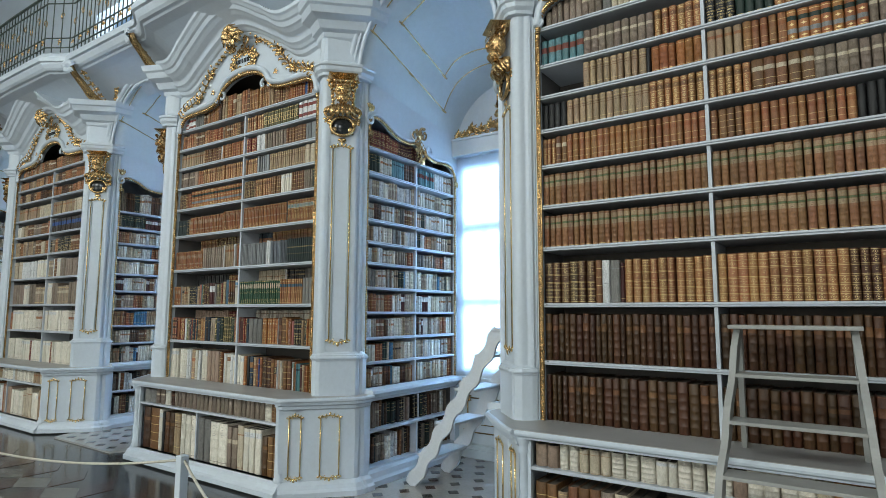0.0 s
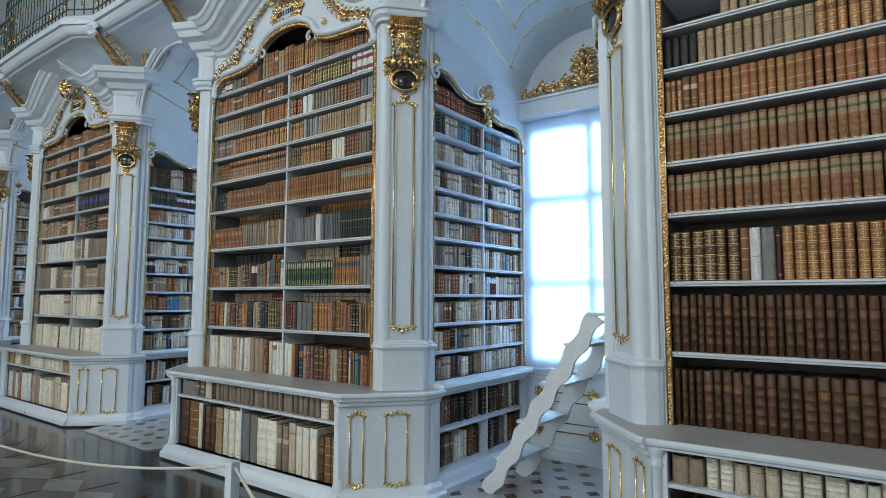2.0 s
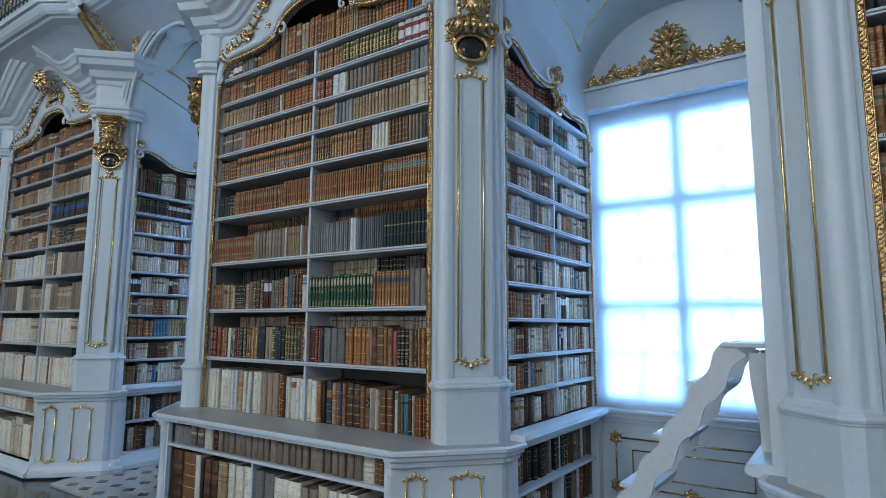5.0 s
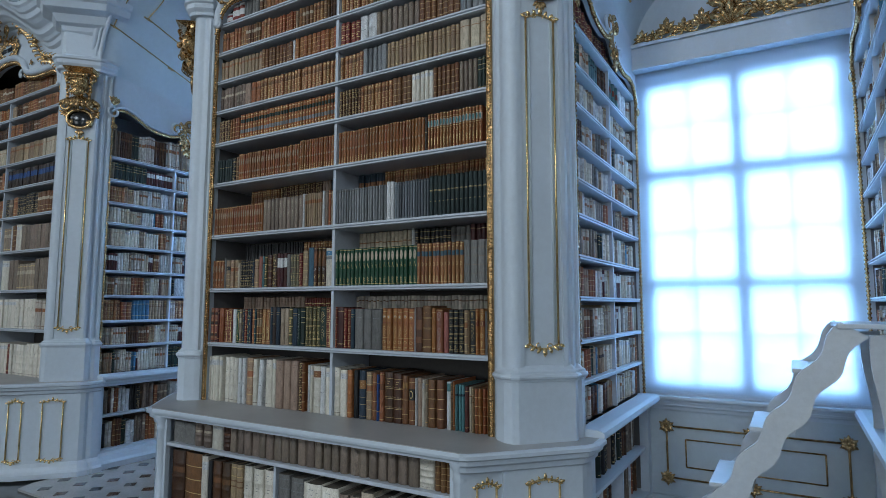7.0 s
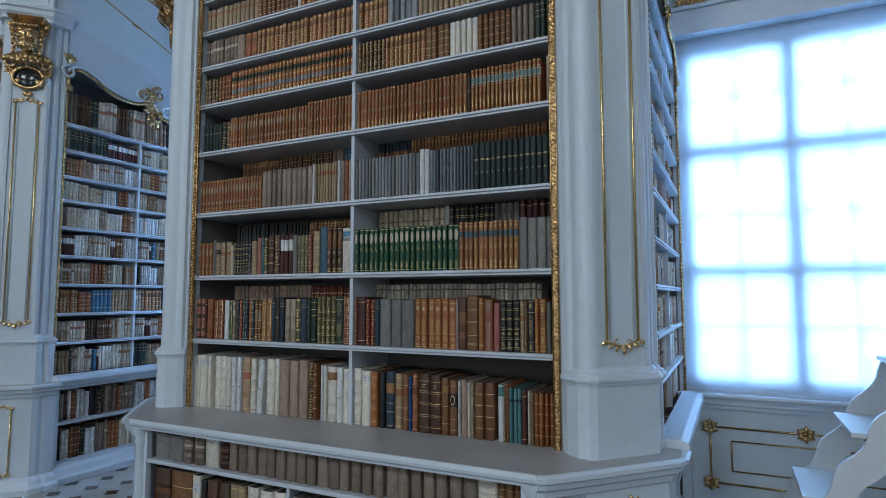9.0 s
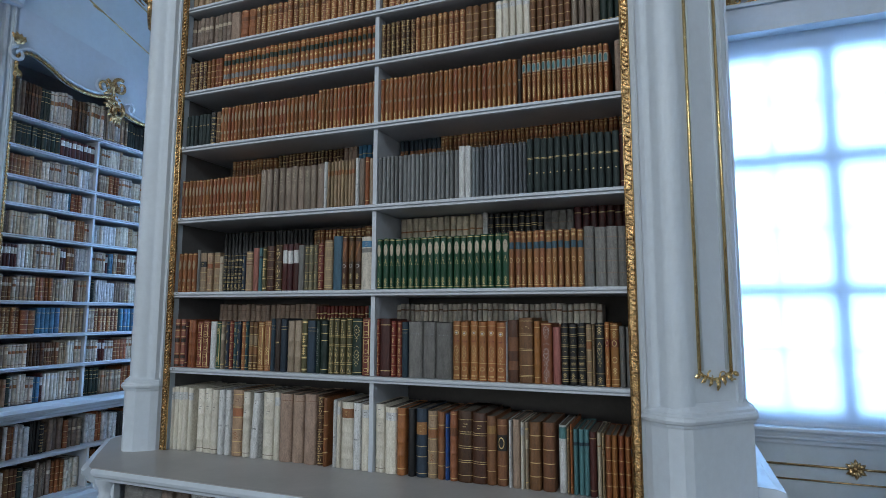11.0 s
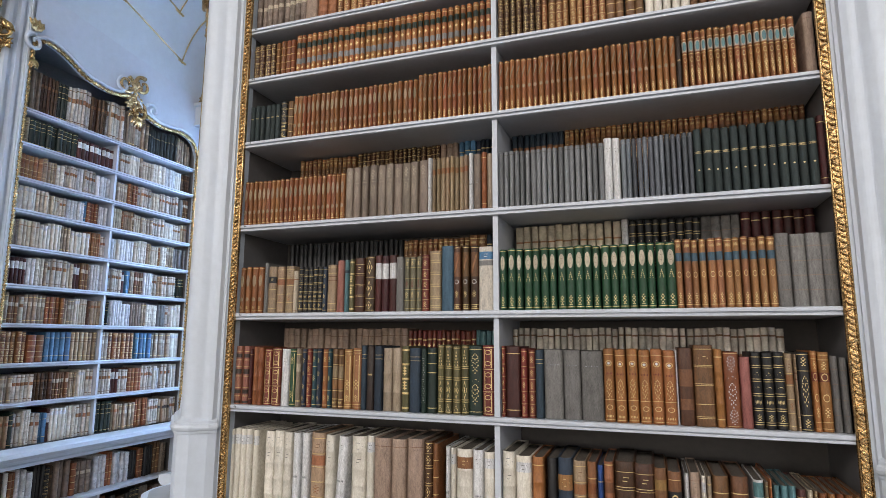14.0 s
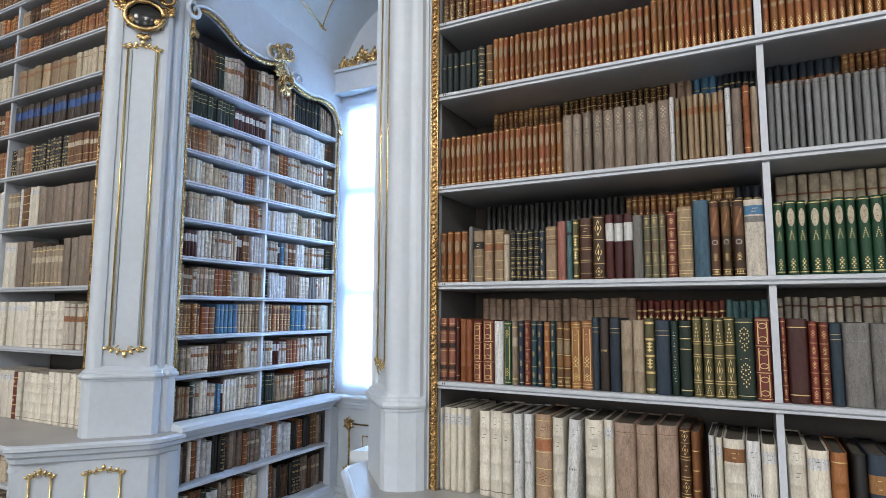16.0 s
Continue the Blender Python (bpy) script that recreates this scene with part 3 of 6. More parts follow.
    outer = [(x, corn_z(x) + 0.3) for x, _ in dense]
    for yy, flip in ((y, False), (y + 0.05, True)):
        a = [bm.verts.new((x, yy, z)) for x, z in dense]
        b2 = [bm.verts.new((x, yy, z)) for x, z in outer]
        for i in range(len(a) - 1):
            if abs(dense[i][0] - dense[i + 1][0]) > 1e-5:
                f = (a[i], a[i + 1], b2[i + 1], b2[i])
                bm.faces.new(f[::-1] if flip else f)
        if not flip:
            la = a
    for i in range(len(la) - 1):
        bm.faces.new((la[i], a[i], a[i + 1], la[i + 1]))
    part("frieze", bm, PAINT, T)
    for s in (-1, 1):
        bm = bmesh.new()
        box(bm, min(s * HALF, s * 1.262), max(s * HALF, s * 1.262), y, y + 0.05, LEDGE, 4.6)
        part("jamb", bm, PAINT, T)
        bm = bmesh.new()
        box(bm, min(s * (HALF - 0.014), s * (HALF + 0.020)), max(s * (HALF - 0.014), s * (HALF + 0.020)), y - 0.012, y - 0.0005, LEDGE + 0.002, 3.77)
        for k in (-1, 1):
            tube(bm, [(s * (HALF + 0.003) + k * 0.015, y - 0.013, LEDGE + 0.004), (s * (HALF + 0.003) + k * 0.015, y - 0.013, 3.77)], 0.0045, 5)
        n = 140
        for k in range(n):
            z = LEDGE + 0.02 + (3.74 - LEDGE) * k / n
            m = Matrix.Translation((s * (HALF + 0.003), y - 0.014, z)) @ Matrix.Rotation((0.75 if k % 5 else -0.5) * s, 4, "Y")
            blob(bm, m @ Matrix.Diagonal((0.016, 0.009 + 0.003 * (k % 5 == 0), 0.0062, 1)), 1)
        part("gilt_jamb", bm, GOLD, T, "carved gilt frame moulding")
    bm = bmesh.new()
    gilt_band(bm, [(x, y - 0.014, z) for x, z in smoothline(ARCH, 5)], 0.046, 0.020, 0.034)
    part("gilt_arch", bm, GOLD, T, "carved gilt moulding following the curved crest")
    bm = bmesh.new()
    F = Face((0, y, 0), (0, -1, 0))
    off = [(x * 1.0, z + 0.055) for x, z in smoothline(ARCH, 5)]
    tube(bm, [F(x, z, 0.02) for x, z in off], 0.034, 8)
    for s in (-1, 1):
        scroll(bm, F, s * 0.37, 4.12, 0.05, math.pi / 2, s, 0.018, 0.75)
        scroll(bm, F, s * 0.46, 4.10, 0.045, math.pi / 2, -s, 0.018, 0.75)
        scroll(bm, F, s * 1.19, 3.87, 0.06, math.pi / 2, -s, 0.020, 0.8)
    part("crest_scroll", bm, PAINT, T, smooth=True)
    # gilt garlands climbing to the peak, and the cartouche
    bm = bmesh.new()
    for s in (-1, 1):
        G = [(s * 1.20, 4.03), (s * 1.05, 4.14), (s * 0.84, 4.20), (s * 0.66, 4.38), (s * 0.52, 4.55), (s * 0.36, 4.66), (s * 0.15, 4.80)]
        gl = smoothline(G, 3)
        for k, (u, v) in enumerate(gl[:-1]):
            d = math.atan2(gl[k + 1][1] - v, gl[k + 1][0] - u)
            leaf(bm, F, u, v, 0.095, d + 0.9, 0.34, 0.5)
            leaf(bm, F, u, v, 0.095, d - 0.9, 0.34, 0.5)
            if k % 4 == 2:
                cluster(bm, F, u, v, 0.08, k, 5)
        tube(bm, [F(u, v, 0.012) for u, v in gl], 0.009, 5)
        cluster(bm, F, s * 0.56, 4.22, 0.04, 3, 5)
    for k in range(11):
        a = math.pi + math.pi * (k + 0.5) / 11
        leaf(bm, F, 0.03 * math.cos(a), 4.72, 0.17 - 0.03 * (k % 2), a, 0.42, 0.4, 0.15)
    for k in range(7):
        a = -0.1 + (math.pi + 0.2) * k / 6
        leaf(bm, F, 0, 4.70, 0.14, a, 0.5, 0.6, 0.17)
    blob(bm, F.matrix(0, 4.69, 0.19, 0.035, 0.045, 0.035), 2)
    for s in (-1, 1):
        scroll(bm, F, s * 0.16, 4.65, 0.055, 2, s, 0.014, 1.3, 0.10)
        scroll(bm, F, s * 0.07, 4.60, 0.035, 1, -s, 0.010, 1.2, 0.08)
        cluster(bm, F, s * 0.24, 4.66, 0.07, 21, 7)
    part("gilt_garland", bm, GOLD, T, "gilt leaf garland")
    bm = bmesh.new()
    for k in range(16):
        a = 2 * math.pi * k / 16
        cluster(bm, F, 0.195 * math.cos(a), 4.47 + 0.105 * math.sin(a), 0.075, k, 5)
    part("cartouche_frame", bm, GOLD, T)
    bm = bmesh.new()
    blob(bm, F.matrix(0, 4.47, 0.008, 0.165, 0.08, 0.018), 3)
    part("cartouche_plate", bm, PAINT, T, "white name plate with dark lettering")
    bm = bmesh.new()
    for k, w in enumerate((0.5, 0.9, 0.9, 0.5, 0.3, 0.9, 0.9, 0.8, 0.4)):
        u = -0.115 + k * 0.027
        box(bm, u, u + 0.005 + 0.008 * w, y - 0.032, y - 0.020, 4.445, 4.495)
    part("lettering", bm, BLACKGLASS, T, "small dark lettering")
    # cornice curving up over the opening
    bm = bmesh.new()
    prof = [(0.0, -0.02), (0.03, 0.0), (0.045, 0.035), (0.065, 0.045), (0.085, 0.07), (0.115, 0.09), (0.128, 0.125), (0.140, 0.14), (0.185, 0.165), (0.215, 0.19), (0.235, 0.20), (0.255, 0.24), (0.275, 0.25), (0.30, 0.285), (0.32, 0.30), (0.33, 0.33), (0.0, 0.36)]
    xs = np.linspace(-1.30, 1.30, 53)
    rows = []
    for x in xs:
        lean = 1.0 + 0.35 * math.cos(math.pi * min(1, abs(x) / 1.3) / 2)
        rows.append([bm.verts.new((x, y - p * lean, corn_z(x) + q)) for p, q in prof])
    for a, b2 in zip(rows, rows[1:]):
        for k in range(len(prof) - 1):
            f = bm.faces.new((a[k], b2[k], b2[k + 1], a[k + 1]))
    part("cornice", bm, PAINT, T)
    return T


def corner_pilaster(s):
    T = thing("corner_pilaster", "pale blue-white corner pilaster with gilt mouldings and a gilt bust", "pilaster", "pilasters between the bookcases")
    curve = smoothline([(1.276, 3.940), (1.295, 3.928), (1.318, 3.921), (1.335, 3.907), (1.352, 3.895), (1.375, 3.888), (1.40, 3.890), (1.425, 3.905), (1.4455, 3.9316)], 3)
    shaft = [(1.262, 3.968), (1.272, 3.962), *curve, (1.437, 3.940), (1.600, 4.107), (1.6085, 4.0986), (1.624, 4.118), (1.629, 4.142), (1.608, 4.150), (1.608, 4.176), (1.633, 4.184), (1.637, 4.208), (1.622, 4.218), (1.622, 4.232), (1.640, 4.240), (1.640, 4.27)]
    bm = bmesh.new()
    prism(bm, [(1.262, 4.27), *shaft], 1.19, 3.97)
    part("shaft", bm, PAINT, T, s=s)
    ped = [(1.262, 3.955), (1.285, 3.925), (1.345, 3.880), (1.40, 3.868), (1.432, 3.884), (1.66, 4.125), (1.662, 4.165), (1.645, 4.19), (1.668, 4.215), (1.668, 4.265)]
    bm = bmesh.new()
    prism(bm, [(1.262, 4.27), *ped], LEDGE - 0.01, 1.20)
    mould(bm, [*ped, (1.60, 4.30), (1.262, 4.30)], [(0.0, 1.178), (0.007, 1.180), (0.009, 1.190), (0.016, 1.196), (0.019, 1.206), (0.015, 1.217), (0.005, 1.222), (0.004, 1.232), (-0.010, 1.240), (-0.018, 1.252), (-0.030, 1.262), (-0.05, 1.264)])
    part("pedestal", bm, PAINT, T, s=s)
    # upper gilt panel
    F = Face((1.52, 4.025, 0), DIAG_N) if s > 0 else Face((-1.52, 4.025, 0), (-0.71, -0.70, 0))
    bm = bmesh.new()
    gilt_rect(bm, F, -0.085, 0.085, 1.375, 3.22, 0.0065, 1, 0.05)
    part("gilt_panel", bm, GILTLINE, T)
    bm = bmesh.new()
    for k in (-1, 1):
        tube(bm, [F(k * 0.066, 1.385, 0.002), F(k * 0.066, 3.21, 0.002)], 0.007, 5)
    part("panel_bead", bm, PAINT_B, T)
    # bust and dark medallion
    bm = bmesh.new()
    # head with brow, nose, cheeks, beard and hair under a flat gilt abacus
    for (u, v, n, a, b2, c) in ((0, 3.78, 0.085, 0.088, 0.105, 0.075), (0, 3.765, 0.165, 0.015, 0.030, 0.020), (-0.042, 3.755, 0.145, 0.026, 0.022, 0.018), (0.042, 3.755, 0.145, 0.026, 0.022, 0.018),
                                (-0.036, 3.805, 0.150, 0.034, 0.011, 0.014), (0.036, 3.805, 0.150, 0.034, 0.011, 0.014), (0, 3.69, 0.115, 0.062, 0.055, 0.045), (0, 3.62, 0.045, 0.055, 0.06, 0.045),
                                (-0.065, 3.60, 0.03, 0.035, 0.05, 0.035), (0.065, 3.60, 0.03, 0.035, 0.05, 0.035)):
        blob(bm, F.matrix(u, v, n, a, b2, c), 2)
    for k in range(7):                                     # beard
        leaf(bm, F, (k - 3) * 0.018, 3.715, 0.085 - 0.006 * abs(k - 3), -math.pi / 2 + (k - 3) * 0.16, 0.32, 0.5, 0.125 - 0.01 * abs(k - 3))
    for k in range(9):                                     # drapery and leaves under the bust
        leaf(bm, F, (k - 4) * 0.026, 3.67 - 0.006 * abs(k - 4), 0.15 - 0.008 * abs(k - 4), -math.pi / 2 + (k - 4) * 0.12, 0.30, 0.35, 0.065 - 0.008 * abs(k - 4))
    for k in range(5):
        leaf(bm, F, (k - 2) * 0.03, 3.61, 0.10, -math.pi / 2 + (k - 2) * 0.3, 0.4, 0.5, 0.085 - 0.01 * abs(k - 2))
    for q in (-1, 1):                                      # locks down the sides of the head
        for k in range(6):
            leaf(bm, F, q * (0.085 + 0.006 * (k % 2)), 3.86 - 0.038 * k, 0.065, -math.pi / 2 + q * (0.55 - 0.08 * k), 0.45, 0.45, 0.075)
        scroll(bm, F, q * 0.115, 3.845, 0.035, 1.2, q, 0.016, 1.3, 0.05)
        leaf(bm, F, q * 0.09, 3.86, 0.075, 0.25 if q > 0 else math.pi - 0.25, 0.6, 0.4, 0.06)
    for k in range(7):                                     # fringe
        leaf(bm, F, (k - 3) * 0.024, 3.875, 0.05, -math.pi / 2 + (k - 3) * 0.12, 0.5, 0.5, 0.14)
    for k in (-1, 1):
        scroll(bm, F, k * 0.135, 3.56, 0.05, 1.5, k, 0.018, 1.3, 0.03)
        cluster(bm, F, k * 0.135, 3.49, 0.055, 6 + k, 7)
        leaf(bm, F, k * 0.10, 3.36, 0.09, math.pi / 2 + k * 0.5, 0.5)
        leaf(bm, F, k * 0.11, 3.62, 0.10, -math.pi / 2 + k * 0.9, 0.45, 0.4, 0.03)
    lo_, hi_ = [], []
    for u, n in ((-0.115, 0.0), (-0.10, 0.10), (0.10, 0.10), (0.115, 0.0)):
        lo_.append(bm.verts.new(F(u, 3.885, n)))
        hi_.append(bm.verts.new(F(u * 1.35, 3.922, n * 1.75)))
    for k in range(4):
        bm.faces.new((lo_[k], lo_[(k + 1) % 4], hi_[(k + 1) % 4], hi_[k]))
    bm.faces.new(hi_)
    bm.faces.new(lo_[::-1])
    part("bust", bm, GOLD, T, "gilt carved bust of a bearded man")
    bm = bmesh.new()
    ring = [F(0.112 * math.cos(a), 3.435 + 0.092 * math.sin(a), 0.03) for a in np.linspace(0, 2 * math.pi, 25)]
    tube(bm, ring, 0.016, 7)
    for k in range(5):
        leaf(bm, F, 0, 3.32, 0.05, -math.pi / 2 + (k - 2) * 0.5, 0.5)
    part("medallion_rim", bm, GOLD, T)
    bm = bmesh.new()
    blob(bm, F.matrix(0, 3.435, 0.008, 0.106, 0.087, 0.028), 3)
    part("medallion", bm, BLACKGLASS, T, "dark oval medallion")
    # capital, block and cornice
    cap = [(1.262, 3.955), (1.30, 3.918), (1.36, 3.874), (1.41, 3.868), (1.44, 3.885), (1.65, 4.12), (1.66, 4.20), (SIDE + 0.01, 4.27)]
    bm = bmesh.new()
    prism(bm, [(1.262, 4.27), *cap], 3.93, 4.34)
    mould(bm, cap, [(0.0, 3.93), (0.02, 3.935), (0.022, 3.96), (0.045, 3.985), (0.05, 4.02), (0.065, 4.03), (0.065, 4.055), (0.015, 4.07), (0.0, 4.09)])
    part("capital", bm, PAINT, T, s=s)
    bm = bmesh.new()
    line = [(1.225, 3.98), (1.30, 3.935), (1.41, 3.885), (1.665, 4.13), (1.675, 4.20), (SIDE + 0.03, 4.27)]
    mould(bm, line, [(-0.1, 4.30), (0.0, 4.30), (0.03, 4.33), (0.04, 4.37), (0.085, 4.39), (0.11, 4.44), (0.12, 4.46), (0.20, 4.49), (0.225, 4.55), (0.25, 4.565), (0.265, 4.61), (0.27, 4.63), (-0.1, 4.65)])
    part("cornice", bm, PAINT, T, s=s)
    # lower diagonal front with two gilt panels
    low = [(1.235, 3.60), (1.27, 3.645), (1.385, 3.77), (1.40, 3.755), (1.70, 4.09), (1.71, 4.13), (1.695, 4.165), (1.715, 4.20), (1.715, 4.27)]
    bm = bmesh.new()
    prism(bm, [(1.236, 4.27), *low], 0.0, 0.84)
    part("lower_block", bm, PAINT, T, s=s)
    bm = bmesh.new()
    mould(bm, low, [(0.0, 0.0), (0.085, 0.0), (0.085, 0.045), (0.06, 0.065), (0.045, 0.10), (0.01, 0.125), (0.0, 0.125)])
    part("plinth", bm, PAINT, T, s=s)
    bm = bmesh.new()
    edge = [(1.235, 3.600), *smoothline([(1.262, 3.612), (1.30, 3.648), (1.36, 3.712), (1.42, 3.775)], 3), (1.70, 4.085), (1.715, 4.13), (1.715, 4.27)]
    mould(bm, edge, [(0.030, 0.8585), (0.045, 0.8605), (0.055, 0.859), (0.068, 0.85), (0.068, 0.832), (0.05, 0.822), (0.045, 0.80), (0.02, 0.785), (0.015, 0.76), (0.0, 0.75)][::-1])
    part("ledge_moulding", bm, PAINT, T, s=s)
    bm = bmesh.new()
    prism(bm, [(1.2255, 4.26), (1.2255, 3.57), *offset_line(edge, 0.036)[:-1], (1.745, 4.26)], 0.845, LEDGE)
    part("ledge_top", bm, GREYPAINT, T, s=s)
    for i, (cx, cy, w) in enumerate(((1.327, 3.705, 0.052), (1.55, 3.922, 0.085))):
        F = Face((s * cx, cy, 0), (s * 0.735, -0.678, 0))
        bm = bmesh.new()
        gilt_rect(bm, F, -w, w, 0.165, 0.675, 0.0065, 2 + i, 0.04)
        part("gilt_panel", bm, GILTLINE, T)
    return T


SZ0 = 0.905
SIDE_TOP = 4.10
NARROW = 0.08                     # the east wall of each niche stands a little further in


def side_case(s):
    T = thing("niche_bookcase", "built-in niche bookcase with pale blue-white paint and a gilt rocaille frame", "bookcase", "bookcases in the niches")
    x = SIDE
    y0, y1 = 4.27, 5.83
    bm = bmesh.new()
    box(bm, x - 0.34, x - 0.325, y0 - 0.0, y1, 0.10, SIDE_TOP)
    part("back_panel", bm, INNER_SHADE_P, T, s=s)
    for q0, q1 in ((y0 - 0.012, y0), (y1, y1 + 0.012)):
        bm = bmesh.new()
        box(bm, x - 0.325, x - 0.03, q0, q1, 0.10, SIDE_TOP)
        part("cheek", bm, CHEEK_SHADE, T, s=s)
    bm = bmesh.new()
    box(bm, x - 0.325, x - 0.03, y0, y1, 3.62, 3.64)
    part("top_panel", bm, INNER_SHADE_P, T, s=s)
    dense = smoothline(SIDE_ARCH, 4)
    bm = bmesh.new()
    la = []
    for xx, flip in ((x, False), (x - 0.03, True)):
        a = [bm.verts.new((xx, q, z)) for q, z in dense]
        b2 = [bm.verts.new((xx, q, 4.35)) for q, z in dense]
        for i in range(len(a) - 1):
            f = (a[i], a[i + 1], b2[i + 1], b2[i])
            bm.faces.new(f[::-1] if flip else f)
        if not flip:
            la = a
    for i in range(len(la) - 1):
        bm.faces.new((la[i], a[i], a[i + 1], la[i + 1]))
    box(bm, x - 0.03, x, y1, NICHE_BACK, SZ0 - 0.05, 4.35)
    box(bm, x - 0.14, x, y0 - 0.024, y0 - 0.013, 0.13, 4.35)
    part("upper_wall", bm, PAINT, T, s=s)
    bm = bmesh.new()
    gilt_band(bm, [(x - 0.010, y0 + 0.008, z) for z in np.linspace(SZ0, 3.45, 8)], 0.026, 0.009, 0.03)
    part("gilt_jamb", bm, GOLD, T, s=s)
    bm = bmesh.new()
    gilt_band(bm, [(x + 0.006, y1 - 0.005, z) for z in np.linspace(SZ0, 3.22, 8)], 0.026, 0.009, 0.03)
    part("gilt_jamb", bm, GOLD, T, s=s)
    bm = bmesh.new()
    gilt_band(bm, [(x + 0.012, q, z) for q, z in smoothline(SIDE_ARCH, 5)], 0.032, 0.013, 0.036)
    Fp = Face((x, 0, 0), (1, 0, 0))
    for k in range(7):
        cluster(bm, Fp, 5.09 + 0.035 * math.sin(k * 2), 3.38 + 0.03 * k, 0.055, 60 + k, 6)
    for q, z, h in ((5.16, 3.62, 1), (5.0, 3.58, -1), (5.14, 3.40, -1)):
        scroll(bm, Fp, q, z, 0.07, 1.2, h, 0.018, 1.3)
    for k in range(4):
        leaf(bm, Fp, 5.1, 3.56, 0.09, math.pi / 2 + (k - 1.5) * 0.5, 0.5)
        leaf(bm, Fp, 4.27, 3.64, 0.09, math.pi / 2 + (k - 1.5) * 0.4, 0.5)
        leaf(bm, Fp, 5.13, 3.36, 0.09, -math.pi / 2 + (k - 1.5) * 0.4, 0.5)
        leaf(bm, Fp, 5.83, 3.22, 0.08, -math.pi / 2 + (k - 1.5) * 0.3, 0.4)
        leaf(bm, Fp, 4.28, 3.45, 0.07, -math.pi / 2 + (k - 1.5) * 0.3, 0.4)
    part("gilt_arch", bm, GOLD, T, "carved gilt rocaille crest over the niche shelves", s=s)
    bm = bmesh.new()
    scroll(bm, Fp, 4.27, 3.56, 0.055, math.pi / 2, 1, 0.018, 1.3)
    scroll(bm, Fp, 4.98, 3.56, 0.065, 0.2, 1, 0.016, 1.2)
    scroll(bm, Fp, 5.28, 3.46, 0.055, 2.8, -1, 0.014, 1.2)
    tube(bm, [(x + 0.012, q, z + 0.035) for q, z in smoothline(SIDE_ARCH[1:], 4)], 0.014, 7)
    part("crest_scroll", bm, PAINT, T, s=s, smooth=True)
    # lower part with ledge
    bm = bmesh.new()
    yb = NICHE_BACK - 0.105
    mould(bm, [(x + 0.03, y0 - 0.02), (x + 0.03, yb)], [(-0.05, 0.78), (0.0, 0.78), (0.01, 0.80), (0.03, 0.815), (0.04, 0.835), (0.085, 0.845), (0.10, 0.865), (0.095, 0.89), (0.06, 0.90), (-0.04, SZ0)])
    part("ledge", bm, PAINT, T, s=s)
    bm = bmesh.new()
    box(bm, x - 0.03, x + 0.035, y0 - 0.0, y0 + 0.045, 0.12, 0.785)
    box(bm, x - 0.03, x + 0.035, y1 - 0.05, NICHE_BACK - 0.03, 0.12, 0.785)
    box(bm, x - 0.32, x + 0.03, y0, y1, 0.14, 0.165)
    part("lower_frame", bm, PAINT, T, s=s)
    bm = bmesh.new()
    mould(bm, [(x + 0.035, y0 - 0.02), (x + 0.035, yb)], [(-0.06, 0.0), (0.07, 0.0), (0.07, 0.05), (0.05, 0.075), (0.03, 0.12), (0.0, 0.14), (-0.06, 0.165)])
    part("plinth", bm, PAINT, T, s=s)
    bm = bmesh.new()
    box(bm, x - 0.32, x + 0.015, y0 + 0.045, y1 - 0.05, 0.478, 0.502, 0, 0.003)
    part("lower_shelf", bm, SHELF, T, s=s)
    bm = bmesh.new()
    box(bm, x - 0.31, x + 0.01, 5.08, 5.10, 0.165, 0.478)
    part("lower_divider", bm, SHELF, T, s=s)
    return T


fc = front_case()
pil = {s: corner_pilaster(s) for s in (1, -1)}
sc = {s: side_case(s) for s in (1, -1)}
fc.location.x = pil[1].location.x = pil[-1].location.x = sc[1].location.x = CASES[0]
sc[-1].location.x = CASES[0] - NARROW
for cx in CASES[1:]:
    for o in (fc, *pil.values(), *sc.values()):
        copy_thing(o, pose(cx - (NARROW if o is sc[-1] else 0), 0, 0))
# cores of the piers, balcony and upper wall
bm = bmesh.new()
for cx in CASES:
    box(bm, cx - 1.24, cx + 1.24, 4.45, 5.9, 0.0, 4.6)
box(bm, X0, CASES[-1] - 1.8, 3.9, 4.2, 0, 4.6)
box(bm, CASES[0] + 4.1, X1, 3.9, 4.2, 0, 4.6)
struct("wall_pier", bm, PAINT, "plain masonry core between the bookcases")


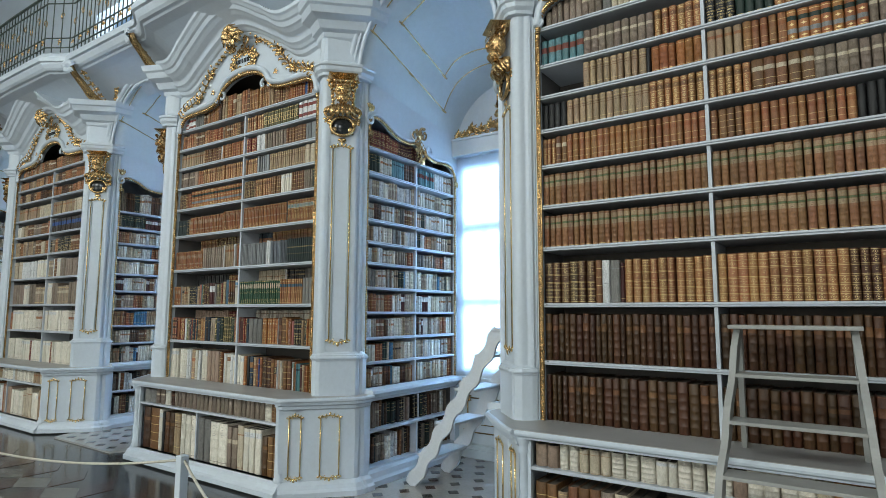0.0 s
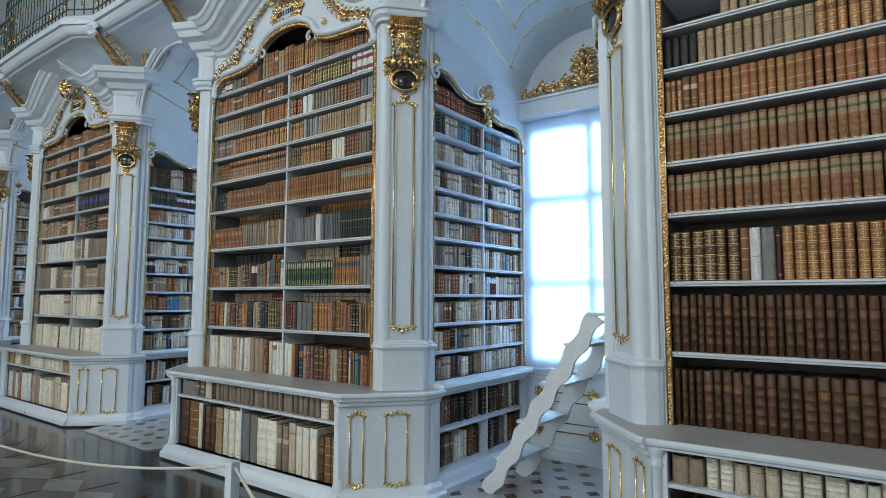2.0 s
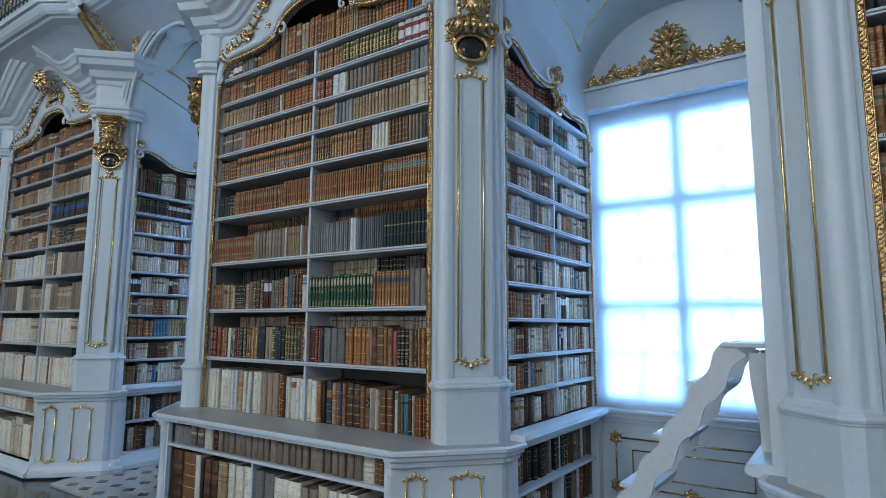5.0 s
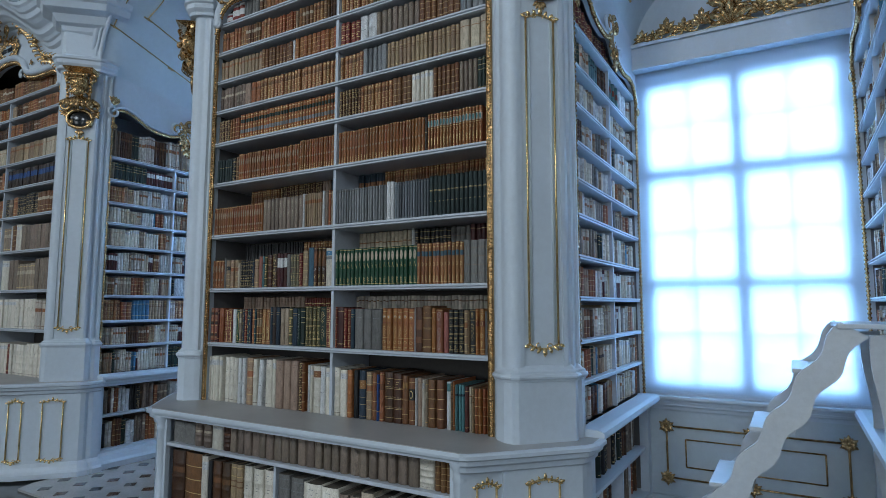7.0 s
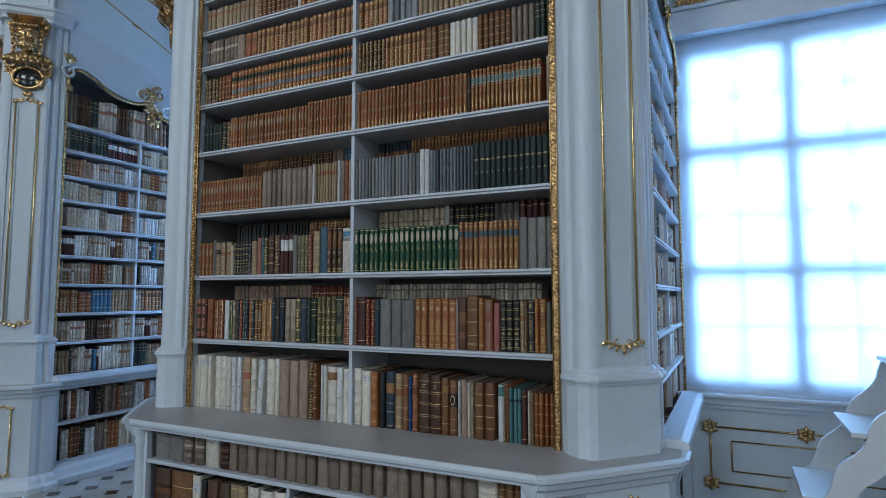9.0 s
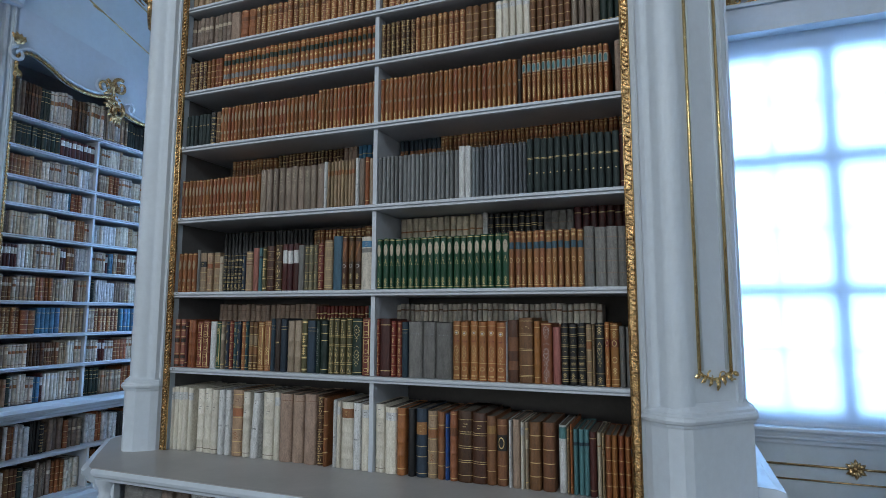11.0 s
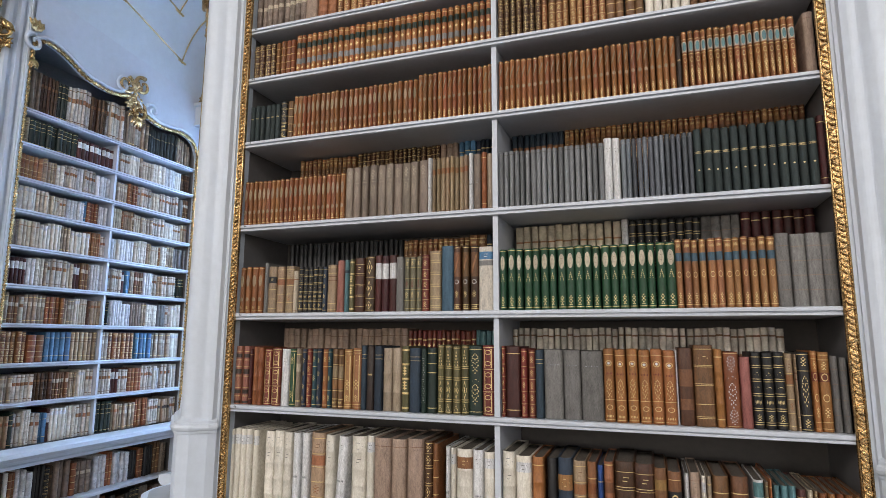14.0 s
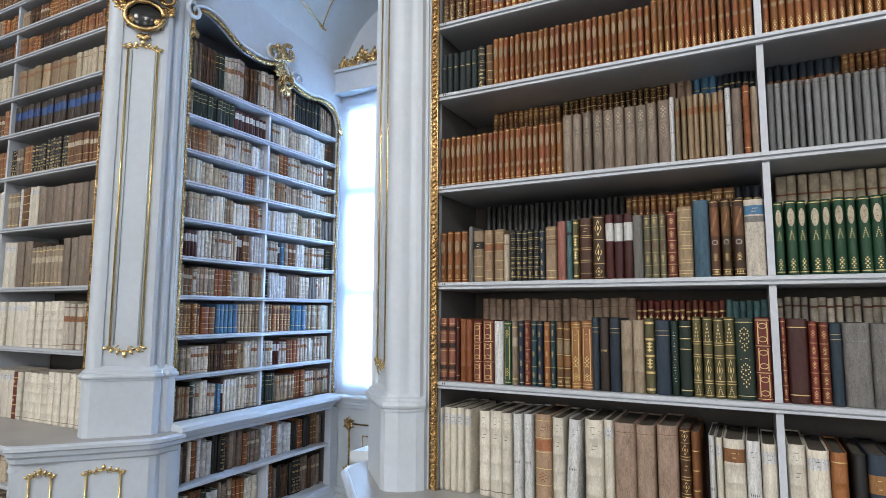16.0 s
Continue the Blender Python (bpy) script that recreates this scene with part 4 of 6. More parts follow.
def balcony():
    T = thing("balcony", "pale painted gallery balcony with a dark iron and gilt balustrade", "balcony")
    T["kind"] = "structure"
    xs = np.linspace(-14.5, 7.0, 260)

    def edge(x):
        t = (x - XB) / PITCH
        c = 0.5 + 0.5 * math.cos(2 * math.pi * t)
        return 3.47 - 0.22 * min(1.0, max(0.0, (c - 0.32) * 5)) * (0.85 + 0.15 * c)

    prof = [(0.85, 4.74), (0.70, 4.80), (0.55, 4.87), (0.40, 4.935), (0.28, 4.98), (0.16, 5.01), (0.14, 5.03), (0.10, 5.035), (0.07, 5.06), (0.04, 5.11), (0.035, 5.13), (0.0, 5.135), (0.0, 5.20), (0.015, 5.215), (0.03, 5.25), (0.10, 5.29), (0.9, 5.29)]
    bm = bmesh.new()
    rows = [[bm.verts.new((x, edge(x) + p, z)) for p, z in prof] for x in xs]
    for a, b2 in zip(rows, rows[1:]):
        for k in range(len(prof) - 1):
            bm.faces.new((a[k], b2[k], b2[k + 1], a[k + 1]))
    part("balcony_slab", bm, PAINT, T)
    bm = bmesh.new()
    x = -14.5
    while x < -3.5:
        y = edge(x) + 0.07
        tube(bm, [(x, y, 5.29), (x, y, 6.15)], 0.008, 4)
        x += 0.11
    for z in (5.36, 5.50, 6.02, 6.16):
        tube(bm, [(x, edge(x) + 0.07, z) for x in xs if x < -3.5], 0.011 if z < 6.1 else 0.02, 4)
    part("baluster_rail", bm, IRON, T, "dark iron balustrade")
    bm = bmesh.new()
    x = -14.5
    k = 0
    while x < -3.5:
        F = Face((x, edge(x) + 0.062, 0), (0, -1, 0))
        cluster(bm, F, 0, 5.43, 0.05, k, 5)
        scroll(bm, F, 0.05, 5.7 + 0.1 * (k % 2), 0.05, k, 1, 0.007, 1.2)
        x += 0.22
        k += 1
    part("rail_ornament", bm, GOLD, T)
    for cx in CASES[1:3]:
        for s in (-1, 1):
            bxx = cx + s * 1.62
            F = Face((bxx, 3.95, 0), (s, 0, 0))
            bm = bmesh.new()
            pts = [(0.0, 4.62), (-0.14, 4.70), (-0.28, 4.84), (-0.40, 4.96), (-0.46, 5.06)]
            tube(bm, [(bxx, 3.95 + q, z) for q, z in smoothline(pts, 4)], 0.055, 8, [1.1] * 6 + [1.0, 0.95, 0.9, 0.85] + [0.8] * 9)
            part("bracket", bm, GOLD, T, "gilt-brown carved bracket", smooth=True)
            bm = bmesh.new()
            Fs = Face((bxx, 3.50, 0), (s * 0.4, -0.9, 0))
            for k in range(7):
                leaf(bm, Fs, 0, 5.0, 0.13, math.pi / 2 + (k - 3) * 0.35, 0.5, 0.5)
                leaf(bm, Fs, 0, 5.02, 0.10, -math.pi / 2 + (k - 3) * 0.3, 0.5, 0.5)
            part("shell", bm, PAINT, T, "white and gilt shell")
            bm = bmesh.new()
            for k in range(6):
                cluster(bm, Face((bxx + s * 0.05, 3.95 - 0.06 * k, 0), (s, -0.3, -0.2)), 0, 4.66 + 0.065 * k, 0.05, k, 5)
            part("bracket_gilding", bm, GOLD, T)
    bm = bmesh.new()
    box(bm, -15, 7, 4.2, 5.9, 4.95, 5.25)
    part("gallery_floor", bm, WALLPLASTER, T)


balcony()
bm = bmesh.new()
for k in range(-3, 2):
    nx = XB + PITCH * (k + 0.5)
    n = 20
    a = [bm.verts.new((nx + NW * math.sin(math.pi * (i / n - 0.5)), 4.12, vault_z(NW * math.sin(math.pi * (i / n - 0.5)), 4.12))) for i in range(n + 1)]
    b2 = [bm.verts.new((v.co.x, 4.12, 4.98)) for v in a]
    for i in range(n):
        bm.faces.new((a[i], a[i + 1], b2[i + 1], b2[i]))
ob_w = struct("wall_over_niche", bm, PAINT, "pale painted wall above the niche arches")
for k in range(-3, 2):
    nx = XB + PITCH * (k + 0.5)
    bm = bmesh.new()
    for off, r in ((0.0, 0.022), (0.055, 0.014), (0.10, 0.03)):
        tube(bm, [(nx + (NW + off) * math.sin(q), 4.105 - off * 0.3, vault_z(NW * math.sin(q) * 0.999, 4.12) + off * math.cos(q)) for q in np.linspace(-math.pi / 2, math.pi / 2, 33)], r, 8)
    tagged(part("trim_arch", bm, PAINT), "moulded white trim round the niche arch", "trim", kind="structure")
    for s in (-1, 1):
        F = Face((nx + s * 0.62, 4.07, 0), (0, -1, 0))
        bm = bmesh.new()
        for j in range(6):
            cluster(bm, F, s * 0.01 * j, 4.86 - 0.05 * j, 0.075 - 0.006 * j, j, 6)
        tagged(part("gilt_pendant", bm, GOLD), "gilt leaf pendant hanging beside the niche arch", "ornament", "gilt pendants")


# ---- step ladders, rope and post ----
def wavy(bm, p0, p1, depth_axis, width, thick, waves, amp):
    """A board with scalloped edges from p0 to p1."""
    p0, p1 = Vector(p0), Vector(p1)
    d = (p1 - p0)
    L = d.length
    d.normalize()
    t = Vector(depth_axis)
    w = d.cross(t).normalized()
    n = 40
    rows = []
    for i in range(n + 1):
        q = i / n
        a = amp * math.sin(2 * math.pi * waves * q)
        b2 = amp * math.sin(2 * math.pi * waves * q + 0.9)
        c = p0 + d * (L * q)
        rows.append([bm.verts.new(c + w * (width / 2 + a) + t * thick / 2), bm.verts.new(c + w * (-width / 2 + b2) + t * thick / 2), bm.verts.new(c + w * (-width / 2 + b2) - t * thick / 2), bm.verts.new(c + w * (width / 2 + a) - t * thick / 2)])
    for r0, r1 in zip(rows, rows[1:]):
        for k in range(4):
            bm.faces.new((r0[k], r0[(k + 1) % 4], r1[(k + 1) % 4], r1[k]))
    bm.faces.new(rows[0])
    bm.faces.new(rows[-1][::-1])
    bmesh.ops.recalc_face_normals(bm, faces=bm.faces[:])


L2 = thing("step_ladder", "white-painted step ladder with wavy side boards in the niche", "ladder", "library step ladders")
for y in (4.58, 5.16):
    bm = bmesh.new()
    wavy(bm, (-3.52, y, 0.0), (-2.55, y, 1.47), (0, 1, 0), 0.125, 0.028, 6.5, 0.016)
    part("side_board", bm, LADDER_W, L2)
    bm = bmesh.new()
    wavy(bm, (-2.36, y + (0.04 if y < 5 else -0.04), 0.0), (-2.44, y + (0.04 if y < 5 else -0.04), 1.44), (0, 1, 0), 0.085, 0.025, 2.5, 0.010)
    part("rear_leg", bm, LADDER_W, L2)
for i in range(4):
    t = (i + 0.9) / 4.6
    x, z = -3.52 + 0.97 * t, 1.47 * t
    bm = bmesh.new()
    box(bm, x - 0.13, x + 0.085, 4.595, 5.145, z - 0.012, z + 0.012, 0, 0.004)
    part("tread", bm, LADDER_W, L2)
bm = bmesh.new()
box(bm, -2.62, -2.37, 4.55, 5.19, 1.47, 1.495, 0, 0.005)
part("platform", bm, LADDER_W, L2)

L1 = thing("step_ladder", "grey-white step ladder with rear legs on the ledge", "ladder", "library step ladders")
for s, x in ((-1, -0.52), (1, 0.02)):
    bm = bmesh.new()
    wavy(bm, (x + s * 0.12, 2.92, 0.0), (x, 3.70, 1.545), (1, 0, 0), 0.085, 0.034, 5.0, 0.018)
    part("side_board", bm, LADDER, L1)
    bm = bmesh.new()
    wavy(bm, (x + s * 0.02, 3.88, LEDGE), (x, 3.74, 1.54), (1, 0, 0), 0.06, 0.028, 1.5, 0.006)
    part("rear_leg", bm, LADDER, L1)
for k, z in enumerate((1.30, 1.07, 0.82, 0.57, 0.32)):
    t = z / 1.545
    y = 2.92 + 0.78 * t
    w = 0.12 * (1 - t)
    bm = bmesh.new()
    box(bm, -0.505 - w, 0.005 + w, y - 0.07, y + 0.10, z - 0.009, z + 0.009, 0, 0.003)
    part("tread", bm, LADDER, L1)
bm = bmesh.new()
box(bm, -0.56, 0.06, 3.60, 3.80, 1.545, 1.567, 0, 0.005)
part("platform", bm, LADDER, L1)

POST = (-4.38, 2.75)
P = thing("barrier_post", "low white square barrier post holding a rope", "post")
bm = bmesh.new()
box(bm, POST[0] - 0.035, POST[0] + 0.035, POST[1] - 0.035, POST[1] + 0.035, 0.0, 0.51, 0, 0.006)
part("upright", bm, PAINT, P)
bm = bmesh.new()
box(bm, POST[0] - 0.11, POST[0] + 0.11, POST[1] - 0.11, POST[1] + 0.11, 0.0, 0.02, 0, 0.005)
part("foot", bm, PAINT, P)
R = thing("barrier_rope", "pale rope slung from a low white post above the floor", "rope")
bm = bmesh.new()
tube(bm, [(POST[0] - 0.03 - t * 3.8, POST[1] - t * 0.75, 0.47 - 0.68 * t * (1 - t)) for t in np.linspace(0, 1, 24)], 0.010, 7)
tube(bm, [(POST[0] + 0.03 + t * 2.7, POST[1] - t * 0.9, 0.47 - 0.75 * t * (1 - t)) for t in np.linspace(0, 1, 16)], 0.010, 7)
part("rope", bm, ROPE, R)


# ---- books ----
def leather(name, color, rough=0.5, each=0.22, dark=None):
    k = 1.0 if min(color) > 0.3 else 0.80
    mean = sum(color) / 3
    color = tuple((c * 0.97 + mean * 0.03) * k * 1.12 for c in color)
    return surface("binding_" + name, color, rough, 0.38, 5, 30, 0.5, 0, dark, each, 0.6)


LE = {
    "tan": leather("tan", (0.42, 0.175, 0.065)), "lighttan": leather("light_tan", (0.46, 0.32, 0.19)), "brown": leather("brown", (0.24, 0.105, 0.040)),
    "redbrown": leather("red_brown", (0.37, 0.125, 0.036)), "amber": leather("amber", (0.48, 0.175, 0.05)), "dark": leather("dark", (0.055, 0.034, 0.025)),
    "black": leather("black", (0.018, 0.018, 0.02)), "maroon": leather("maroon", (0.10, 0.018, 0.018)), "red": leather("red", (0.26, 0.045, 0.028)),
    "green": leather("green", (0.012, 0.082, 0.036), 0.45, 0.08), "dkgreen": leather("dark_green", (0.012, 0.035, 0.026)), "olive": leather("olive", (0.15, 0.13, 0.055)),
    "navy": leather("navy", (0.02, 0.035, 0.065)), "blue": leather("blue", (0.07, 0.24, 0.42)), "bright": leather("bright_blue", (0.025, 0.10, 0.34), 0.5, 0.1),
    "teal": leather("teal", (0.13, 0.30, 0.33)), "grey": leather("grey", (0.26, 0.25, 0.235), 0.8), "slate": leather("slate", (0.30, 0.31, 0.32), 0.6, 0.35),
    "cream": leather("cream", (0.58, 0.49, 0.36), 0.6, 0.12), "vellum": leather("vellum", (0.68, 0.65, 0.58), 0.5, 0.12, (0.42, 0.36, 0.27)), "white": leather("white", (0.74, 0.74, 0.73), 0.6, 0.06),
    "pinktan": leather("pink_tan", (0.50, 0.35, 0.26), 0.6, 0.08), "greybrown": leather("grey_brown", (0.31, 0.235, 0.18)), "pink": leather("pink", (0.42, 0.14, 0.12), 0.6),
    "palebrown": leather("pale_brown", (0.46, 0.35, 0.25)), "greycream": leather("grey_cream", (0.58, 0.52, 0.44), 0.6),
    "coffee": leather("coffee", (0.100, 0.042, 0.016), 0.45, 0.35), "foxed": leather("foxed", (0.34, 0.155, 0.065), 0.5, 0.2), "dkblue": leather("dull_blue", (0.03, 0.055, 0.085), 0.6), "tealdark": leather("dark_teal", (0.02, 0.08, 0.10)),
    "pinkred": leather("pinkish_red", (0.42, 0.16, 0.10)), "ochre": leather("ochre", (0.36, 0.20, 0.06)), "olivegrey": leather("olive_grey", (0.22, 0.19, 0.12)),
    "bluegrey": leather("blue_grey", (0.075, 0.16, 0.23), 0.7, 0.05), "slategreen": leather("slate_green", (0.035, 0.055, 0.055), 0.7), "slateblue": leather("slate_blue", (0.19, 0.21, 0.24), 0.6, 0.45), "dullgreen": leather("dull_green", (0.13, 0.17, 0.06)),
}
GS = surface("spine_gilding", (0.92, 0.68, 0.33), 0.36, 0.3, 60, 300, 0.2, 0.35, dark=(0.42, 0.26, 0.10))
# page colour holds both the dust and the shade lying on the book tops
PAPER = surface("dusty_shaded_pages", (0.15, 0.125, 0.10), 0.9, 0.3, 10, 400, 0.4)

# style: body, list of (from, to, material) zones, raised bands, extra ovals (height, half height, material), words
ST = {}


def style(key, body, zones=(), bands=(), ovals=(), words="", gilt_ends=False):
    ST[key] = (body, zones, bands, ovals, words, gilt_ends)


def lines(*zs, w=0.012):
    return tuple((z - w / 2, z + w / 2, "gold") for z in zs)


style("plain_tan", "tan", lines(0.04, 0.96, w=0.01) + ((0.64, 0.76, "brown"),), (0.2, 0.4, 0.6, 0.8), (), "tan leather-bound book with raised bands")
style("tan", "tan", lines(0.2, 0.4, 0.8) + ((0.62, 0.74, "redbrown"),), (), (), "tan leather-bound book with a red-brown title band")
style("lighttan", "lighttan", lines(0.05, 0.18, 0.82, 0.95, w=0.01) + ((0.66, 0.68, "brown"), (0.74, 0.76, "brown")), (), (), "light tan leather-bound book with fine gilt lines")
style("lighttan_bare", "lighttan", ((0.70, 0.80, "tan"), (0.02, 0.03, "brown")), (), (), "plain light tan bound book")
style("brown", "brown", lines(0.2, 0.4, 0.6, 0.8), (), (), "brown leather-bound book with gilt lines")
style("brown_label", "brown", lines(0.15, 0.35) + ((0.62, 0.76, "cream"),), (), (), "brown leather-bound book with a cream title label")
style("brown_gold", "tan", lines(0.04, 0.24, 0.44, 0.64, 0.95, w=0.012) + ((0.68, 0.82, "brown"),), (), ((0.75, 0.04, "gold", "script"), (0.14, 0.05, "gold", "fig"), (0.34, 0.05, "gold", "fig"), (0.54, 0.05, "gold", "fig"), (0.89, 0.03, "gold", "dots")), "brown leather-bound book with gilt tooling")
style("gold_ornate", "tan", lines(0.03, 0.14, 0.17, 0.31, 0.34, 0.48, 0.51, 0.68, 0.71, 0.85, 0.97, w=0.009), (0.155, 0.325, 0.495, 0.695, 0.855), tuple((z, 0.055, "gold", "ringloz") for z in (0.08, 0.24, 0.41, 0.78, 0.92)) + ((0.60, 0.04, "gold", "script"),), "golden brown book with gilt lozenges between its bands")
style("dark_ornate", "coffee", lines(0.03, 0.14, 0.17, 0.31, 0.34, 0.48, 0.51, 0.68, 0.71, 0.85, 0.97, w=0.008), (0.155, 0.325, 0.495, 0.695, 0.855), tuple((z, 0.055, "gold", "ringloz") for z in (0.08, 0.24, 0.41, 0.78, 0.92)) + ((0.60, 0.04, "gold", "script"),), "dark leather book with gilt lozenges between its bands")
style("redbrown", "redbrown", lines(0.2, 0.4, 0.6, 0.8), (0.2, 0.4, 0.6, 0.8), (), "red-brown leather-bound book with gilt raised bands")
style("cream_top", "foxed", ((0.80, 0.93, "lighttan"), (0.73, 0.79, "dullgreen"), (0.60, 0.725, "lighttan"), (0.94, 0.96, "brown")) + lines(0.04, w=0.008), (0.2, 0.36, 0.5), ((0.66, 0.04, "brown", "script"), (0.86, 0.04, "tan", "script")), "red-brown leather book with a cream title field and green bands")
style("oval", "redbrown", lines(0.05, 0.97, w=0.008), (), ((0.70, 0.13, "lighttan"), (0.70, 0.06, "tan", "script"), (0.30, 0.045, "lighttan"), (0.12, 0.03, "gold", "fig")), "red-brown leather book with a pale oval title patch")
style("slash", "redbrown", lines(0.03, 0.97, w=0.010), (), ((0.76, 0.12, "lighttan", "slash"), (0.47, 0.035, "lighttan"), (0.13, 0.09, "gold", "fig"), (0.05, 0.02, "gold", "dots")), "red-brown book with a tan title field and gilt foot")
style("greenblue", "amber", lines(0.08, 0.92, w=0.02) + ((0.26, 0.40, "slate"), (0.66, 0.80, "dkgreen")), (), ((0.53, 0.05, "gold"), (0.16, 0.04, "gold")), "amber leather book with two dark blue-green title bands")
style("blue_label", "redbrown", lines(0.04, 0.60, 0.86, 0.97, w=0.012) + ((0.64, 0.82, "greycream"),), (), ((0.73, 0.08, "teal"), (0.50, 0.045, "gold", "ring"), (0.24, 0.18, "gold", "scroll"), (0.24, 0.10, "gold", "fig")), "brown gilt-tooled book with a pale blue title label")
style("green_oval", "green", lines(0.04, 0.97, w=0.012), (), ((0.77, 0.125, "cream"), (0.77, 0.06, "greybrown", "script"), (0.53, 0.075, "gold", "tri"), (0.14, 0.075, "gold", "fig")), "green cloth book with a cream oval title and gilt ornaments")
style("blue_band", "tan", lines(0.05, 0.97, w=0.010) + ((0.68, 0.80, "bluegrey"),), (), ((0.48, 0.045, "gold", "ring"), (0.14, 0.07, "gold", "fig"), (0.90, 0.03, "gold", "dots")), "brown book with a blue title band and gilt marks")
style("grey_blocks", "grey", tuple((z, z + 0.012, "greybrown") for z in (0.22, 0.42, 0.62, 0.82)), (), (), "grey cloth book with faint bands")
style("slate", "slate", ((0.02, 0.035, "grey"), (0.93, 0.945, "grey")), (), (), "thin slate-grey bound volume")
style("grey", "grey", ((0.05, 0.06, "slate"), (0.80, 0.81, "slate"), (0.93, 0.94, "slate")), (), (), "plain grey cloth book")
style("navy_num", "slategreen", ((0.62, 0.625, "gold"), (0.645, 0.65, "gold")), (), ((0.635, 0.012, "gold", "dots"), (0.36, 0.014, "gold", "dot")), "near-black green cloth book with small gilt numerals")
style("greybrown_orn", "greybrown", (), (), ((0.82, 0.09, "cream", "fig"), (0.68, 0.008, "cream", "dots"), (0.50, 0.13, "cream", "scroll")), "grey-brown cloth book with a pale ornament")
style("white", "white", (), (), ((0.86, 0.05, "grey", "script"), (0.45, 0.02, "slate", "dots")), "white-spined book")
style("vellum", "vellum", ((0.06, 0.07, "greybrown"),), (0.2, 0.4, 0.6, 0.8), ((0.88, 0.055, "slate", "script"), (0.7, 0.04, "grey", "script")), "vellum-bound folio with raised bands and faded title")
style("vellum_plain", "vellum", ((0.80, 0.92, "white"),), (), ((0.86, 0.045, "grey", "script"),), "vellum-bound book with a paper title label")
style("cream", "cream", ((0.04, 0.05, "tan"), (0.78, 0.80, "tan")), (), (), "cream bound volume")
style("pinktan", "pinktan", ((0.90, 0.905, "brown"),), (), ((0.85, 0.045, "palebrown", "script"), (0.64, 0.03, "palebrown", "script")), "thick pinkish tan folio with handwritten title")
style("dkgreen", "dkgreen", lines(0.08, 0.62, 0.76, 0.92, w=0.012), (), (), "dark green bound book")
style("black_gold", "black", lines(0.06, 0.09, 0.24, 0.27, 0.43, 0.46, 0.62, 0.65, 0.8, 0.83, 0.94, w=0.008), (0.255, 0.445, 0.635, 0.815), ((0.54, 0.012, "gold", "script"), (0.72, 0.03, "gold", "script"), (0.35, 0.03, "gold", "dots"), (0.15, 0.04, "gold", "fig")), "black leather book with gilt title and bands")
style("black", "black", (), (), (), "plain black bound volume")
style("olive_gold", "olive", lines(0.06, 0.28, 0.5, 0.72, 0.94, w=0.03), (0.28, 0.5, 0.72), ((0.4, 0.07, "gold"), (0.62, 0.07, "gold")), "olive leather book heavily gilt between bands")
style("red", "red", lines(0.12, 0.3, 0.5, 0.7, 0.88, w=0.02), (), ((0.4, 0.05, "gold"), (0.8, 0.04, "gold")), "red leather book with gilt bands")
style("darkred_white", "maroon", ((0.58, 0.86, "white"),), (), (), "dark maroon book with a white title label")
style("maroon", "maroon", lines(0.1, 0.9), (), (), "maroon cloth book with gilt lines")
style("maroon_gold", "maroon", lines(0.08, 0.25, 0.45, 0.65, 0.85, 0.93, w=0.018), (), ((0.35, 0.05, "gold"),), "maroon leather book with gilt bands")
style("coffee", "coffee", ((0.66, 0.76, "brown"), (0.36, 0.46, "coffee")), (0.16, 0.32, 0.48, 0.64, 0.8), (), "dark brown folio with raised bands and title patch")
style("coffee_bare", "coffee", ((0.67, 0.75, "brown"),), (0.2, 0.4, 0.6, 0.8), (), "dark brown folio with raised bands")
style("orange_orn", "amber", lines(0.06, 0.12, 0.93, w=0.012), (), ((0.82, 0.06, "white"), (0.42, 0.16, "gold"), (0.2, 0.05, "gold")), "orange-brown book with white roundel and gilt figures")
style("blue", "blue", lines(0.2, 0.8), (), (), "blue cloth book with gilt lines")
style("navy_gold", "navy", lines(0.1, 0.35, 0.6, 0.85, w=0.02), (), ((0.48, 0.06, "gold"),), "navy book with gilt bands")
style("bright_band", "dark", ((0.50, 0.78, "bright"),), (), (), "dark book with a bright blue title band")
style("teal", "teal", ((0.75, 0.8, "navy"),), (), (), "teal cloth book")
style("teal_red", "teal", ((0.5, 0.72, "red"),), (), (), "blue-green book with a red title band")
style("redwhite", "white", ((0.15, 0.33, "red"), (0.66, 0.84, "red")), (), (), "white book with two dark red bands")
style("pink", "pink", (), (), (), "dusty pink cloth book")
style("ochre", "amber", lines(0.1, 0.9), (0.3, 0.5, 0.7), (), "ochre leather book with raised bands")
style("cream_label", "lighttan", ((0.6, 0.72, "dark"),), (), (), "light tan book with a dark title label")
style("bluebook", "bright", lines(0.2, 0.8), (), (), "bright blue cloth book")
style("palebrown", "palebrown", lines(0.1, 0.9, w=0.02) + ((0.6, 0.74, "cream"),), (), (), "pale brown leather book with a cream label")
style("greycream", "greycream", ((0.1, 0.12, "brown"), (0.6, 0.72, "tan"), (0.9, 0.92, "brown")), (), (), "grey-cream bound book with a tan label")
style("dusk", "greybrown", (), (), (), "low grey-brown bound volume with dusty spine")
style("bands_tan", "greybrown", ((0.6, 0.7, "cream"),), (0.25, 0.5, 0.75), (), "grey-brown book with a pale label")
style("coffee_plain", "coffee", (), (0.16, 0.32, 0.48, 0.64, 0.8), (), "dark brown folio with raised bands and no title")
style("coffee_faded", "coffee", ((0.64, 0.80, "brown"), (0.97, 0.985, "brown")), (0.16, 0.32, 0.48, 0.64, 0.8), (), "dark brown folio with a pale worn title field")
